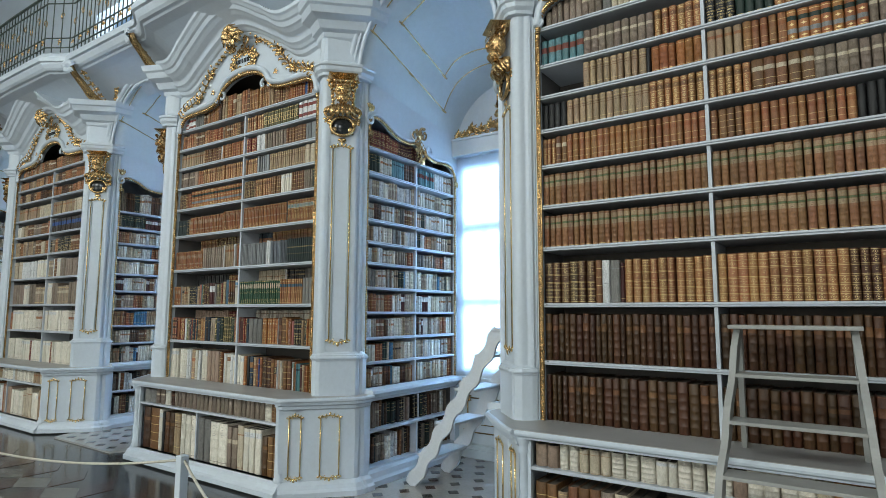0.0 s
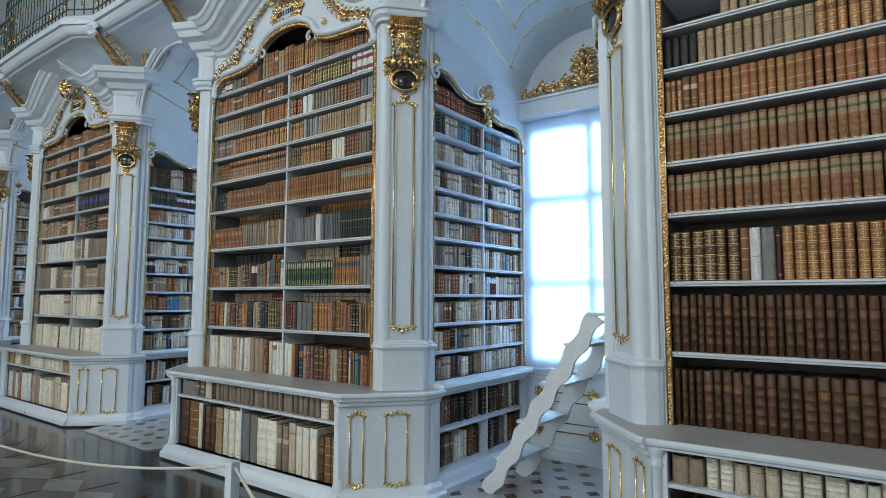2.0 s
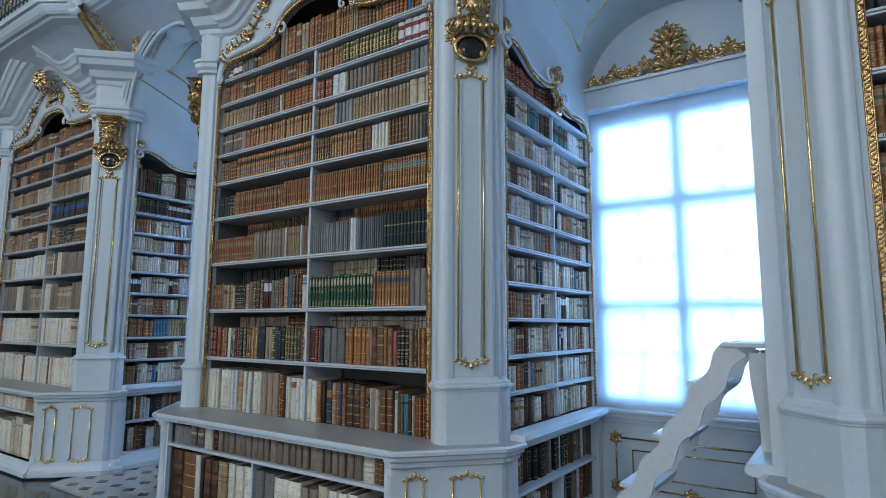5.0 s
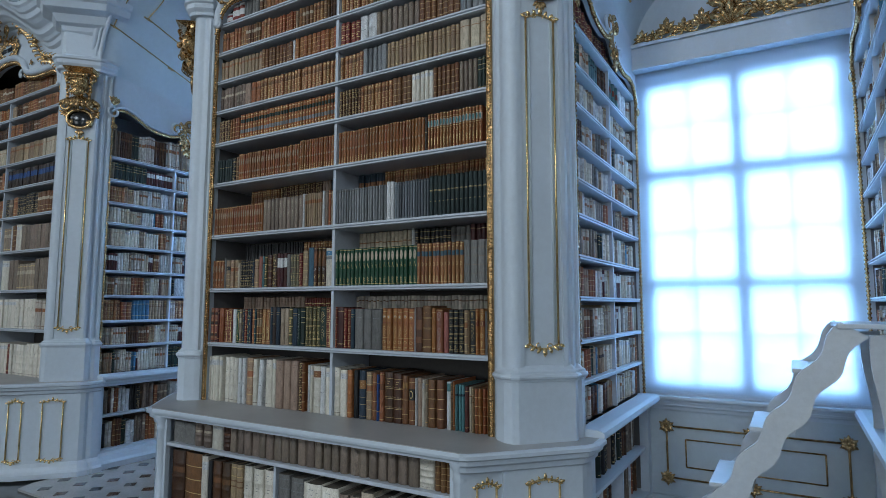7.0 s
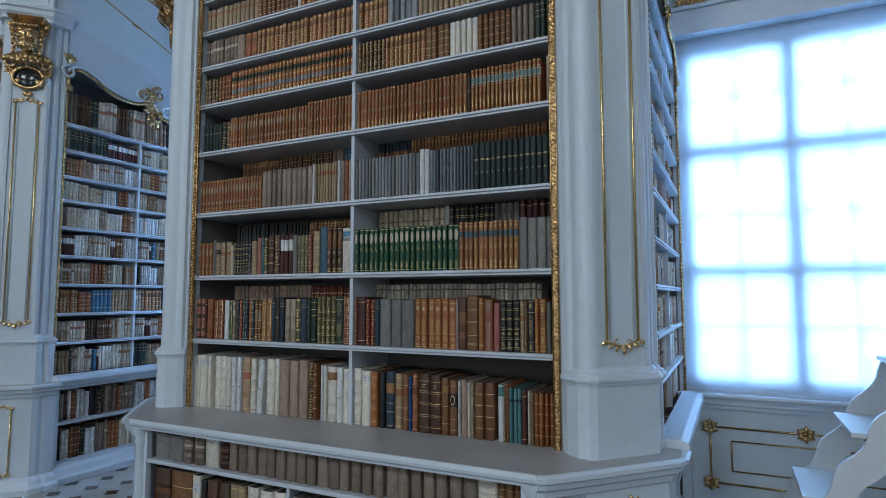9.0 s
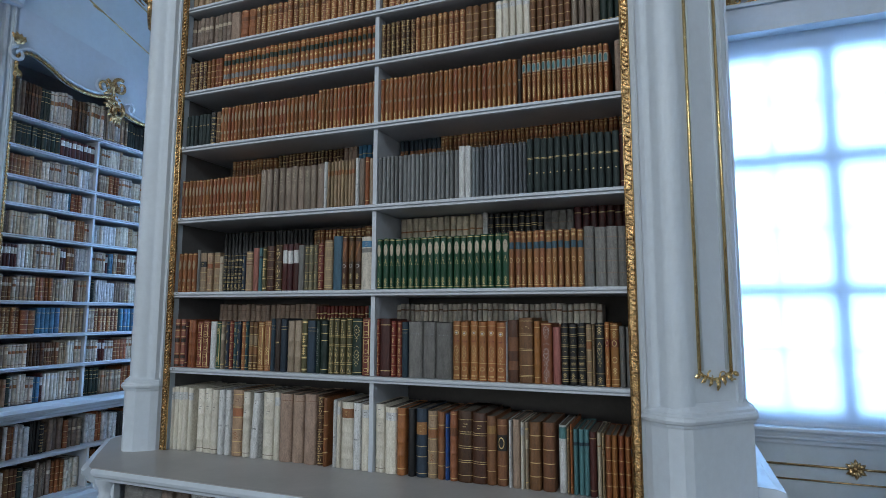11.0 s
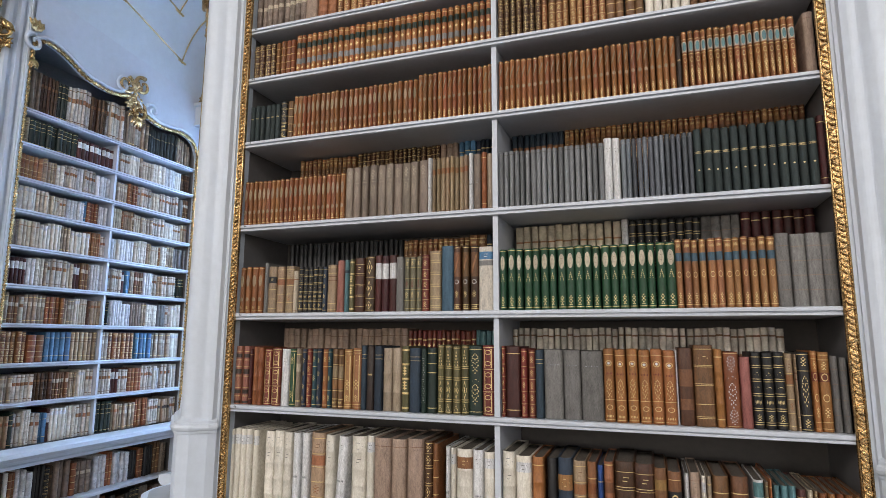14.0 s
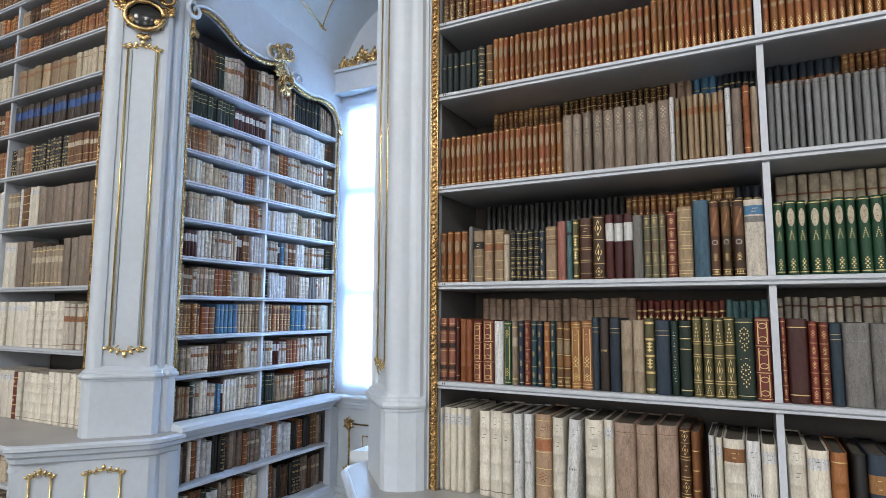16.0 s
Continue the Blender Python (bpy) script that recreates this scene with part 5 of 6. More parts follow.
# ornaments: (height, half height, material, shape)
style("old_tan", "lighttan", ((0.60, 0.72, "tan"),) + lines(0.06, 0.22, 0.40, 0.58, 0.74, 0.93, w=0.008), (0.22, 0.4, 0.58, 0.76), ((0.31, 0.05, "tan", "fig"), (0.84, 0.04, "brown", "script")), "worn light tan leather book with raised bands")
style("vellum_label", "vellum", ((0.76, 0.90, "tan"),), (0.16, 0.34, 0.55, 0.74), ((0.83, 0.045, "gold", "script"),), "large vellum folio with a tan title label")
style("white_plain", "white", (), (), ((0.80, 0.05, "grey", "script"),), "plain white bound book")
style("white_blue", "white", ((0.80, 0.97, "teal"),), (), ((0.70, 0.06, "slate", "script"),), "white book with a pale blue head")
style("white_bluelabel", "greycream", ((0.80, 0.92, "blue"), (0.70, 0.78, "grey")), (), ((0.86, 0.04, "white", "script"),), "grey-white book with a small blue label")
style("blue_tan", "dkblue", ((0.62, 0.80, "tan"),) + lines(0.06, 0.3, 0.45, w=0.008), (), ((0.71, 0.06, "gold", "script"),), "dull blue book with a tan title label")
style("coffee_band", "coffee", lines(0.10, 0.28, 0.31, 0.48, 0.51, 0.68, 0.71, 0.88, w=0.006), (0.3, 0.5, 0.7), ((0.80, 0.04, "gold", "script"),), "thick dark brown folio with double gilt lines")
style("coffee_loz", "coffee", lines(0.03, 0.24, 0.62, 0.97, w=0.007), (), ((0.80, 0.13, "gold", "ringloz"), (0.42, 0.14, "gold", "ringloz"), (0.12, 0.07, "gold", "ringloz")), "dark brown book with outlined gilt lozenges")
style("brown_dark", "brown", ((0.74, 0.86, "ochre"),) + lines(0.2, 0.5, w=0.007), (0.2, 0.5), (), "dark brown leather book with a faded ochre band")
style("brown_label2", "brown", ((0.52, 0.76, "black"),) + lines(0.1, 0.3, 0.9, w=0.008), (), ((0.64, 0.09, "gold", "ring"),), "brown leather book with a dark oval title field")
style("pinkband", "pinkred", ((0.02, 0.06, "dark"), (0.18, 0.25, "dark"), (0.52, 0.60, "dark"), (0.80, 0.87, "dark")) + lines(0.14, 0.28, 0.48, 0.64, 0.76, 0.91, w=0.010), (), (), "pinkish red leather book with dark and gilt bands")
style("plain_red", "redbrown", (), (0.25, 0.5, 0.75), (), "plain red-brown leather book")
style("redframe", "red", lines(0.03, 0.34, 0.66, 0.97, w=0.009), (), tuple((z, 0.135, "gold", "panel") for z in (0.185, 0.50, 0.815)) + tuple((z, 0.035, "gold", "ring") for z in (0.10, 0.26, 0.42, 0.58, 0.74, 0.90)), "red leather book with gilt panels and roundels")
style("greenframe", "green", lines(0.04, 0.96), (), ((0.5, 0.42, "gold", "panel"), (0.80, 0.06, "gold", "fig"), (0.2, 0.06, "gold", "fig")), "green book with a gilt frame")
style("navy_spots", "navy", lines(0.05, 0.95, w=0.01), (), tuple((z, 0.04, "gold", "fig") for z in (0.15, 0.35, 0.58, 0.8)), "dark blue leather book with gilt tooling")
style("red_spots", "red", lines(0.04, 0.2, 0.38, 0.56, 0.74, 0.96, w=0.008), (), tuple((z, 0.045, "gold", "fig") for z in (0.12, 0.29, 0.47, 0.65, 0.85)), "red leather book with gilt tooling")
style("teal_spots", "tealdark", lines(0.05, 0.3, 0.7, 0.95, w=0.01), (), tuple((z, 0.045, "gold", "fig") for z in (0.17, 0.5, 0.83)), "dark teal leather book with gilt tooling")
style("amber_spots", "amber", lines(0.05, 0.3, 0.7, 0.95, w=0.012), (), tuple((z, 0.045, "gold", "fig") for z in (0.17, 0.5, 0.83)), "orange-brown leather book with gilt tooling")
style("patch_tan", "brown", ((0.52, 0.72, "lighttan"), (0.33, 0.48, "tan")) + lines(0.04, 0.16, 0.3, 0.5, 0.74, 0.9, w=0.012), (), ((0.10, 0.03, "gold", "dots"),), "brown gilt book with pale worn title patches")
style("tan_frame", "tan", lines(0.04, 0.08, 0.92, 0.96, w=0.008), (), ((0.5, 0.38, "gold", "panel"), (0.76, 0.06, "gold", "script"), (0.4, 0.08, "gold", "fig"), (0.18, 0.05, "gold", "fig")), "warm tan book with a gilt frame")
style("dkblue", "dkblue", lines(0.8, 0.86, w=0.006), (), (), "dark blue cloth-bound book")
style("dark_plain", "dark", (), (), ((0.55, 0.02, "gold", "dots"),), "plain dark leather book")
style("brown_plain", "palebrown", (), (0.3, 0.6), (), "plain worn brown leather book")
style("greybrown_plain", "greybrown", (), (), ((0.5, 0.04, "slate", "script"),), "plain grey-brown bound volume")
style("green_script", "dkgreen", (), (), ((0.5, 0.36, "white", "script"),), "dark green book with pale vertical lettering")
style("olive_tri", "olive", lines(0.03, 0.18, 0.21, 0.50, 0.53, 0.66, 0.69, 0.97, w=0.010), (0.2, 0.51, 0.67), ((0.35, 0.13, "gold", "ringloz"), (0.82, 0.13, "gold", "tri"), (0.10, 0.06, "gold", "tri")), "olive leather book with gilt lozenges between its bands")
style("green_scroll", "dkgreen", lines(0.05, 0.95, w=0.008), (), ((0.74, 0.15, "gold", "scroll"), (0.50, 0.02, "gold", "script"), (0.30, 0.15, "gold", "scroll")), "dark green book with large gilt scrollwork")
style("red_scroll", "redbrown", lines(0.02, 0.98, w=0.006), (), ((0.84, 0.11, "white", "scroll"), (0.66, 0.02, "white", "script"), (0.42, 0.17, "white", "scroll"), (0.14, 0.10, "white", "scroll")), "red-brown book covered with pale scrollwork")
style("black_scroll", "black", lines(0.02, 0.2, 0.76, 0.97, w=0.008), (), ((0.88, 0.06, "gold", "fig"), (0.50, 0.20, "gold", "scroll"), (0.1, 0.05, "gold", "fig")), "black book with gilt scrollwork")
style("grey_plain", "grey", (), (), ((0.78, 0.012, "slate", "dots"),), "plain grey cloth book")
style("orange_fig", "amber", lines(0.03, 0.30, 0.92, w=0.007), (), ((0.80, 0.042, "gold", "ring"), (0.80, 0.022, "white", "dot"), (0.66, 0.018, "red", "dots"), (0.44, 0.15, "gold", "scroll"), (0.20, 0.035, "gold", "ring"), (0.08, 0.02, "gold", "dots")), "orange-brown book with a pale roundel and gilt figures")
style("faded_brown", "coffee", ((0.50, 0.72, "brown"), (0.20, 0.34, "brown")), (), (), "dark brown leather book with faded patches")
style("brown_wide", "brown", lines(0.10, 0.12, 0.27, 0.5, 0.52, 0.73, 0.75, 0.95, w=0.006), (0.27, 0.51, 0.74), ((0.85, 0.02, "gold", "script"),), "thick brown leather book with double gilt bands")
style("amber_roundel", "amber", lines(0.04, 0.12, 0.9, 0.96, w=0.008) + ((0.62, 0.74, "red"),), (), ((0.68, 0.05, "gold", "ring"), (0.42, 0.05, "gold", "ring"), (0.24, 0.06, "gold", "fig"), (0.82, 0.05, "gold", "fig")), "orange and red leather book with gilt roundels")
style("tan_darklabel", "lighttan", ((0.64, 0.78, "black"),) + lines(0.1, 0.3, 0.5, w=0.008), (), ((0.71, 0.04, "gold", "script"),), "tan leather book with a dark title label")
style("speckled", "olivegrey", lines(0.05, 0.2, 0.4, 0.6, 0.8, 0.95, w=0.007), (0.2, 0.4, 0.6, 0.8), ((0.5, 0.06, "red", "fig"), (0.88, 0.04, "gold", "fig"), (0.3, 0.05, "gold", "fig")), "speckled olive and cream leather book with gilt bands")
style("tan_lined", "lighttan", tuple((z, z + 0.006, "gold") for z in (0.05, 0.09, 0.2, 0.24, 0.4, 0.44, 0.6, 0.64, 0.8, 0.84, 0.95)), (), (), "pale tan book with many fine gilt lines")
style("blue_plain", "bluegrey", (), (), (), "tall plain blue cloth book")
style("dark_slash", "coffee", lines(0.03, 0.09, 0.97, w=0.009) + ((0.52, 0.90, "brown"),), (), ((0.72, 0.15, "tan", "slash"), (0.44, 0.035, "white", "ring"), (0.06, 0.02, "gold", "dots"), (0.25, 0.05, "gold", "fig")), "dark brown book with a slanting tan title field")
style("dkgreen_plain", "slategreen", (), (), ((0.66, 0.02, "gold", "dots"),), "dark green-grey cloth book")
style("slate_dark", "slateblue", ((0.02, 0.035, "slate"), (0.93, 0.945, "slate")), (), (), "thin dark blue-grey bound volume")
ORN_POINTS = {
    "fig": ((0, 0.9, .10, .16), (-.14, .55, .10, .14), (.14, .55, .10, .14), (0, .2, .13, .22), (-.17, -.15, .09, .14), (.17, -.15, .09, .14), (0, -.5, .10, .20), (-.1, -.85, .09, .12), (.1, -.85, .09, .12)),
    "scroll": ((0, .95, .06, .05), (-.1, .84, .05, .07), (.1, .84, .05, .07), (-.2, .68, .05, .09), (.2, .68, .05, .09), (-.16, .5, .09, .04), (.16, .5, .09, .04), (0, .42, .05, .12), (-.24, .3, .05, .1), (.24, .3, .05, .1), (-.14, .12, .06, .08), (.14, .12, .06, .08), (0, 0, .05, .08), (-.22, -.16, .05, .11), (.22, -.16, .05, .11), (-.1, -.34, .07, .05), (.1, -.34, .07, .05), (0, -.52, .05, .12), (-.14, -.66, .05, .08), (.14, -.66, .05, .08), (0, -.9, .05, .1)),
    "dots": tuple((q * .13, 0, .045, 1) for q in (-2, -1, 0, 1, 2)),
    "dot": ((0, 0, .17, 1),),
    "tri": tuple((q * w / 5, v, .05 + .02 * w, .13) for v, w in ((-.8, 1), (-.45, .8), (-.1, .55), (.25, .3)) for q in (-1, 1)) + ((0, .65, .05, .2),),
    "slash": tuple((-.26 + .075 * k, -.75 + .21 * k, .11, .34) for k in range(8)),
}


BOOKMESH = {}


def book_mesh(key):
    if key in BOOKMESH:
        return BOOKMESH[key]
    body, zones, bands, ovals, words, _ = ST[key]
    mats = [LE[body], PAPER, GS]
    idx = {"gold": 2}
    for _, _, m, *_ in list(zones) + list(ovals):
        if m not in idx:
            idx[m] = len(mats)
            mats.append(LE[m])
    cuts = {0.0, 0.012, 0.988, 1.0}
    for a, b2, _ in zones:
        cuts |= {round(a, 4), round(b2, 4)}
    for z in bands:
        cuts |= {round(z - 0.014, 4), round(z, 4), round(z + 0.014, 4)}
    cuts = sorted(cuts)
    bm = bmesh.new()
    xs = [0.0, 0.12, 0.35, 0.65, 0.88, 1.0]
    yo = [0.040, 0.012, -0.012, -0.012, 0.012, 0.040]
    rows = []
    for z in cuts:
        bulge = 0.016 if any(abs(z - q) < 0.003 for q in bands) else 0.0
        endin = 0.006 if z in (0.0, 1.0) else 0.0
        rows.append([bm.verts.new((x, y - bulge + endin, z)) for x, y in zip(xs, yo)])
    for r0, r1, z0, z1 in zip(rows, rows[1:], cuts, cuts[1:]):
        mid = (z0 + z1) / 2
        slot = 0
        for a, b2, m in zones:
            if a < mid < b2:
                slot = idx[m]
        for k in range(5):
            f = bm.faces.new((r0[k], r0[k + 1], r1[k + 1], r1[k]))
            f.material_index = slot
            f.smooth = True
    # covers and page block
    bk = {}
    for x, k in ((0.0, 0), (1.0, 5)):
        for z, r in ((0.0, 0), (1.0, -1)):
            bk[x, z] = bm.verts.new((x, 1.0, z))
    bm.faces.new([r[0] for r in rows] + [bk[0.0, 1.0], bk[0.0, 0.0]])
    bm.faces.new(([r[5] for r in rows] + [bk[1.0, 1.0], bk[1.0, 0.0]])[::-1])
    bm.faces.new([bk[0.0, 0.0], bk[0.0, 1.0], bk[1.0, 1.0], bk[1.0, 0.0]])
    bm.faces.new([*rows[0][::-1], bk[0.0, 0.0], bk[1.0, 0.0]])
    # top: cover edges with the pages a little lower
    a = [bm.verts.new((x, y, 1.0)) for x, y in ((0.1, 0.04), (0.9, 0.04), (0.9, 1.0), (0.1, 1.0))]
    c = [bm.verts.new((x, y, 0.975)) for x, y in ((0.1, 0.04), (0.9, 0.04), (0.9, 1.0), (0.1, 1.0))]
    top = rows[-1]
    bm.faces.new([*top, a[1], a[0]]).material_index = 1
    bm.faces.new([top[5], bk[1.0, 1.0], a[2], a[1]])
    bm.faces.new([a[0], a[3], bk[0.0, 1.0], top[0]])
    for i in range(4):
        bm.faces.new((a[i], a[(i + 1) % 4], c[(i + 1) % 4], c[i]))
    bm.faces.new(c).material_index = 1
    split = []

    def spine_y(x):
        return float(np.interp(x, xs, yo)) - 0.005

    def diamond(x, z, w, h, mat, square=False):
        pts = ((-1, -1), (1, -1), (1, 1), (-1, 1)) if square else ((0, -1), (1, 0), (0, 1), (-1, 0))
        bm.faces.new([bm.verts.new((0.5 + x + a * w, spine_y(0.5 + x + a * w), z + b2 * h)) for a, b2 in pts]).material_index = mat

    for z, h, m, *shape in ovals:
        if not shape:
            split += [(z + q * h * 0.62, h * 0.42, m) for q in (-1, 0, 1)] if m == "gold" and h > 0.065 else [(z, h, m)]
            continue
        shape = shape[0]
        if shape in ORN_POINTS:
            for x, v, w, q in ORN_POINTS[shape]:
                diamond(x, z + v * h, w * (1.0 if shape != "scroll" else 0.9), q * h, idx[m])
        elif shape == "script":
            k = max(2, int(h / 0.018))
            for i in range(k):
                w = 0.16 + 0.10 * math.sin(i * 2.4 + h * 90)
                diamond(0.06 * math.sin(i * 1.7), z - h + 2 * h * (i + 0.5) / k, w, 0.0036, idx[m], True)
        elif shape in ("ring", "ringloz", "panel"):
            n = {"ring": 10, "ringloz": 4, "panel": 4}[shape]
            turn = math.pi / 4 if shape == "panel" else math.pi / 2
            sx = 0.46 if shape == "panel" else 0.30
            sz = h * (1.414 if shape == "panel" else 1.0)
            o1 = [(0.5 + sx * math.cos(turn + 2 * math.pi * k / n), z + sz * math.sin(turn + 2 * math.pi * k / n)) for k in range(n)]
            i1 = [(0.5 + (x - 0.5) * 0.78, z + (v - z) * (0.78 if shape != "panel" else 0.94)) for x, v in o1]
            vo = [bm.verts.new((x, spine_y(x), v)) for x, v in o1]
            vi = [bm.verts.new((x, spine_y(x), v)) for x, v in i1]
            for k in range(n):
                bm.faces.new((vo[k], vo[(k + 1) % n], vi[(k + 1) % n], vi[k])).material_index = idx[m]
            if shape == "ringloz":
                diamond(0, z, 0.08, h * 0.35, idx[m])
    for z, h, m in split:
        n = 12 if m == "gold" else 10
        q = [(1.0 if k % 3 == 0 else 0.55) if m == "gold" else 1.0 for k in range(n)]
        vs = [bm.verts.new((0.5 + 0.33 * q[k] * math.cos(t), -0.0175 + 0.006 * abs(math.cos(t)), z + h * q[k] * math.sin(t))) for k, t in [(k, 2 * math.pi * k / n) for k in range(n)]]
        bm.faces.new(vs).material_index = idx[m]
    bmesh.ops.recalc_face_normals(bm, faces=bm.faces[:])
    me = bpy.data.meshes.new("book")
    bm.to_mesh(me)
    bm.free()
    for m in mats:
        me.materials.append(m)
    BOOKMESH[key] = me
    return me


BR = random.Random(11)


STUFF = {}


def stuff_book(key, m, bag):
    """Add a book to one joined mesh of far or hidden books."""
    me = book_mesh(key)
    d = STUFF.setdefault(bag, {"co": [], "faces": [], "mi": [], "sm": [], "mats": [], "n": 0})
    co = np.empty(len(me.vertices) * 3)
    me.vertices.foreach_get("co", co)
    M = np.array(m)
    co = co.reshape(-1, 3) @ M[:3, :3].T + M[:3, 3]
    slots = []
    for mt in me.materials:
        if mt not in d["mats"]:
            d["mats"].append(mt)
        slots.append(d["mats"].index(mt))
    for p in me.polygons:
        d["faces"].append([v + d["n"] for v in p.vertices])
        d["mi"].append(slots[p.material_index])
        d["sm"].append(p.use_smooth)
    d["co"].append(co)
    d["n"] += len(co)


def link_stuff():
    for bag, d in STUFF.items():
        me = bpy.data.meshes.new("books")
        me.from_pydata(np.concatenate(d["co"]).tolist(), [], d["faces"])
        for mt in d["mats"]:
            me.materials.append(mt)
        me.polygons.foreach_set("material_index", d["mi"])
        me.polygons.foreach_set("use_smooth", d["sm"])
        tagged(new("books", me), bag, "books", kind="stuff")


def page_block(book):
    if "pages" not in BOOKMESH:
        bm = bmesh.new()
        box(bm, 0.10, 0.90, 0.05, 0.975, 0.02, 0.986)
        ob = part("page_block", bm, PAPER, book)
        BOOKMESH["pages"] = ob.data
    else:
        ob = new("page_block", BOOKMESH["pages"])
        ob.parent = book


def put_book(key, frame_m, u, w, h, d, z, back=0.0, lean=0.0, group=""):
    m = frame_m @ pose(u, back, z, 0, lean, 0) @ Matrix.Diagonal((w, d, h, 1))
    if back > 0.1:
        return stuff_book(key, m, "rows of old books standing behind the front rows of the bookcases")
    if group.startswith("*"):
        return stuff_book(key, m, group[1:])
    ob = new("book", book_mesh(key))
    ob.matrix_basis = m
    if z < 1.0:
        page_block(ob)
    words = ST[key][4]
    return tagged(ob, words if len(words.split()) > 4 else words + " on the shelf", "book", group)


def row(frame_m, u0, u1, z, entries, depth=0.2, back=0.03, group="", jitter=0.012, cut=None):
    """Books from u0 to u1: entries (style, count, width, height[, gap or lean]); widths are fitted to the run."""
    total = sum(n * w if n else w for _, n, w, *_ in entries)
    k = (u1 - u0) / total
    u = u0
    for key, n, w, h, *more in entries:
        if not n:
            u += w * k
            continue
        for i in range(n):
            ww = w * k * (1 + (BR.uniform(-0.12, 0.12) if n > 1 else 0))
            hh = h * (1 + BR.uniform(-0.012, 0.012))
            lean = more[0] if more else 0
            if cut:
                hh = min(hh, cut(u + ww / 2) - z - 0.02)
            if hh > 0.08:
                put_book(key, frame_m, u + 0.0015, ww - 0.0030, hh, depth, z, back + BR.uniform(0, jitter), lean, group)
            u += w * k


MIX = {
    "low": ["white_plain", "black", "dkgreen", "greybrown_plain", "white", "coffee_bare", "brown", "vellum", "greybrown_orn", "redbrown", "bands_tan", "black_gold"],
    "side": ["dkgreen", "coffee_bare", "greycream", "grey_plain", "white_plain", "vellum", "darkred_white", "white", "white_plain", "vellum_plain", "palebrown", "greycream", "lighttan", "greycream", "palebrown", "vellum_plain", "cream", "brown_label", "white", "greybrown_orn", "greycream", "vellum_plain", "palebrown", "blue", "cream", "greycream", "lighttan_bare", "cream_label", "tan", "vellum", "greycream", "cream", "lighttan", "white", "palebrown", "redbrown"],
    "top": ["dkgreen", "palebrown", "coffee_bare", "greycream", "dkgreen_plain", "brown_plain", "greybrown_plain"],
    "warm": ["tan", "brown", "redbrown", "brown_gold", "plain_tan", "lighttan", "ochre", "brown_label", "coffee_bare"],
    "pale": ["vellum", "vellum_plain", "cream", "lighttan_bare", "vellum", "pinktan", "white", "tan"],
    "mixed": ["tan", "greybrown_orn", "bands_tan", "vellum_plain", "brown", "lighttan", "cream", "grey", "black_gold", "brown_label"],
}


def mixed(kind, n, w, h, runs=(1, 6)):
    out, c = [], 0
    while c < n:
        k = BR.randint(*runs)
        out.append((BR.choice(MIX[kind]), k, w * BR.uniform(0.75, 1.3), h * BR.uniform(0.84, 1.0)))
        c += k
    return out


def lipped_board(bm, u0, u1, v0, v1, z, t, along="x", out=-1):
    """A board with a moulded front: a proud upper lip, a groove and a lower fillet."""
    prof = [(0, z), (-0.012, z), (-0.0165, z - 0.003), (-0.0165, z - 0.45 * t), (-0.003, z - 0.50 * t), (-0.003, z - 0.60 * t), (-0.012, z - 0.66 * t), (-0.012, z - 0.92 * t), (-0.002, z - t)]
    ring = [((v0 + q) if out < 0 else (v1 - q), zz) for q, zz in prof] + [(v1 if out < 0 else v0, z - t), (v1 if out < 0 else v0, z)]
    ends = [[bm.verts.new((u, v, zz) if along == "x" else (v, u, zz)) for v, zz in ring] for u in (u0, u1)]
    n = len(ring)
    for k in range(n):
        bm.faces.new((ends[0][k], ends[0][(k + 1) % n], ends[1][(k + 1) % n], ends[1][k]))
    bm.faces.new(ends[0])
    bm.faces.new(ends[1][::-1])
    bmesh.ops.recalc_face_normals(bm, faces=bm.faces[:])


def front_shelves(cx, zs, div):
    """Shelf boards and upright dividers of one front opening."""
    for z in zs:
        bm = bmesh.new()
        lipped_board(bm, cx - HALF + 0.002, cx + HALF - 0.002, FRONT + 0.012, FRONT + 0.415, z, 0.031)
        o = part("shelf_board", bm, SHELF)
        tagged(o, "pale grey painted shelf board full of old books", "shelf", "shelf boards")
        bm = bmesh.new()
        for k in (0, 1):
            box(bm, cx - HALF + 0.034 + 0.009 * k, cx - HALF + 0.038 + 0.009 * k, FRONT - 0.0052, FRONT - 0.0038, z - 0.0115, z - 0.0035)
        part("shelf_number", bm, BLACKGLASS, o, "tiny painted shelf number")
    lv = [LEDGE, *zs, 4.1]
    for k in range(len(lv) - 2):
        bm = bmesh.new()
        dx = div[min(k, len(div) - 1)]
        box(bm, cx + dx - 0.011, cx + dx + 0.011, FRONT + 0.016, FRONT + 0.41, lv[k] + 0.001, lv[k + 1] - 0.032)
        o = part("shelf_divider", bm, SHELF)
        tagged(o, "upright painted divider between shelf boards", "divider", "shelf dividers")


def side_shelves(cx, s, zs, divs):
    for z in zs:
        bm = bmesh.new()
        lipped_board(bm, 4.275, 5.825, SIDE - 0.32, SIDE - 0.016, z, 0.027, "y", 1)
        o = part("shelf_board", bm, SHELF, s=s)
        o.location.x = cx - (NARROW if s < 0 else 0)
        tagged(o, "pale painted shelf board of a niche bookcase", "shelf", "niche shelf boards")
    lv = [SZ0, *zs]
    for k in range(len(lv) - 1):
        bm = bmesh.new()
        box(bm, SIDE - 0.31, SIDE - 0.018, divs - 0.009, divs + 0.009, lv[k] + 0.001, lv[k + 1] - 0.028)
        o = part("shelf_divider", bm, SHELF, s=s)
        o.location.x = cx - (NARROW if s < 0 else 0)
        tagged(o, "upright painted divider in a niche bookcase", "divider", "niche shelf dividers")


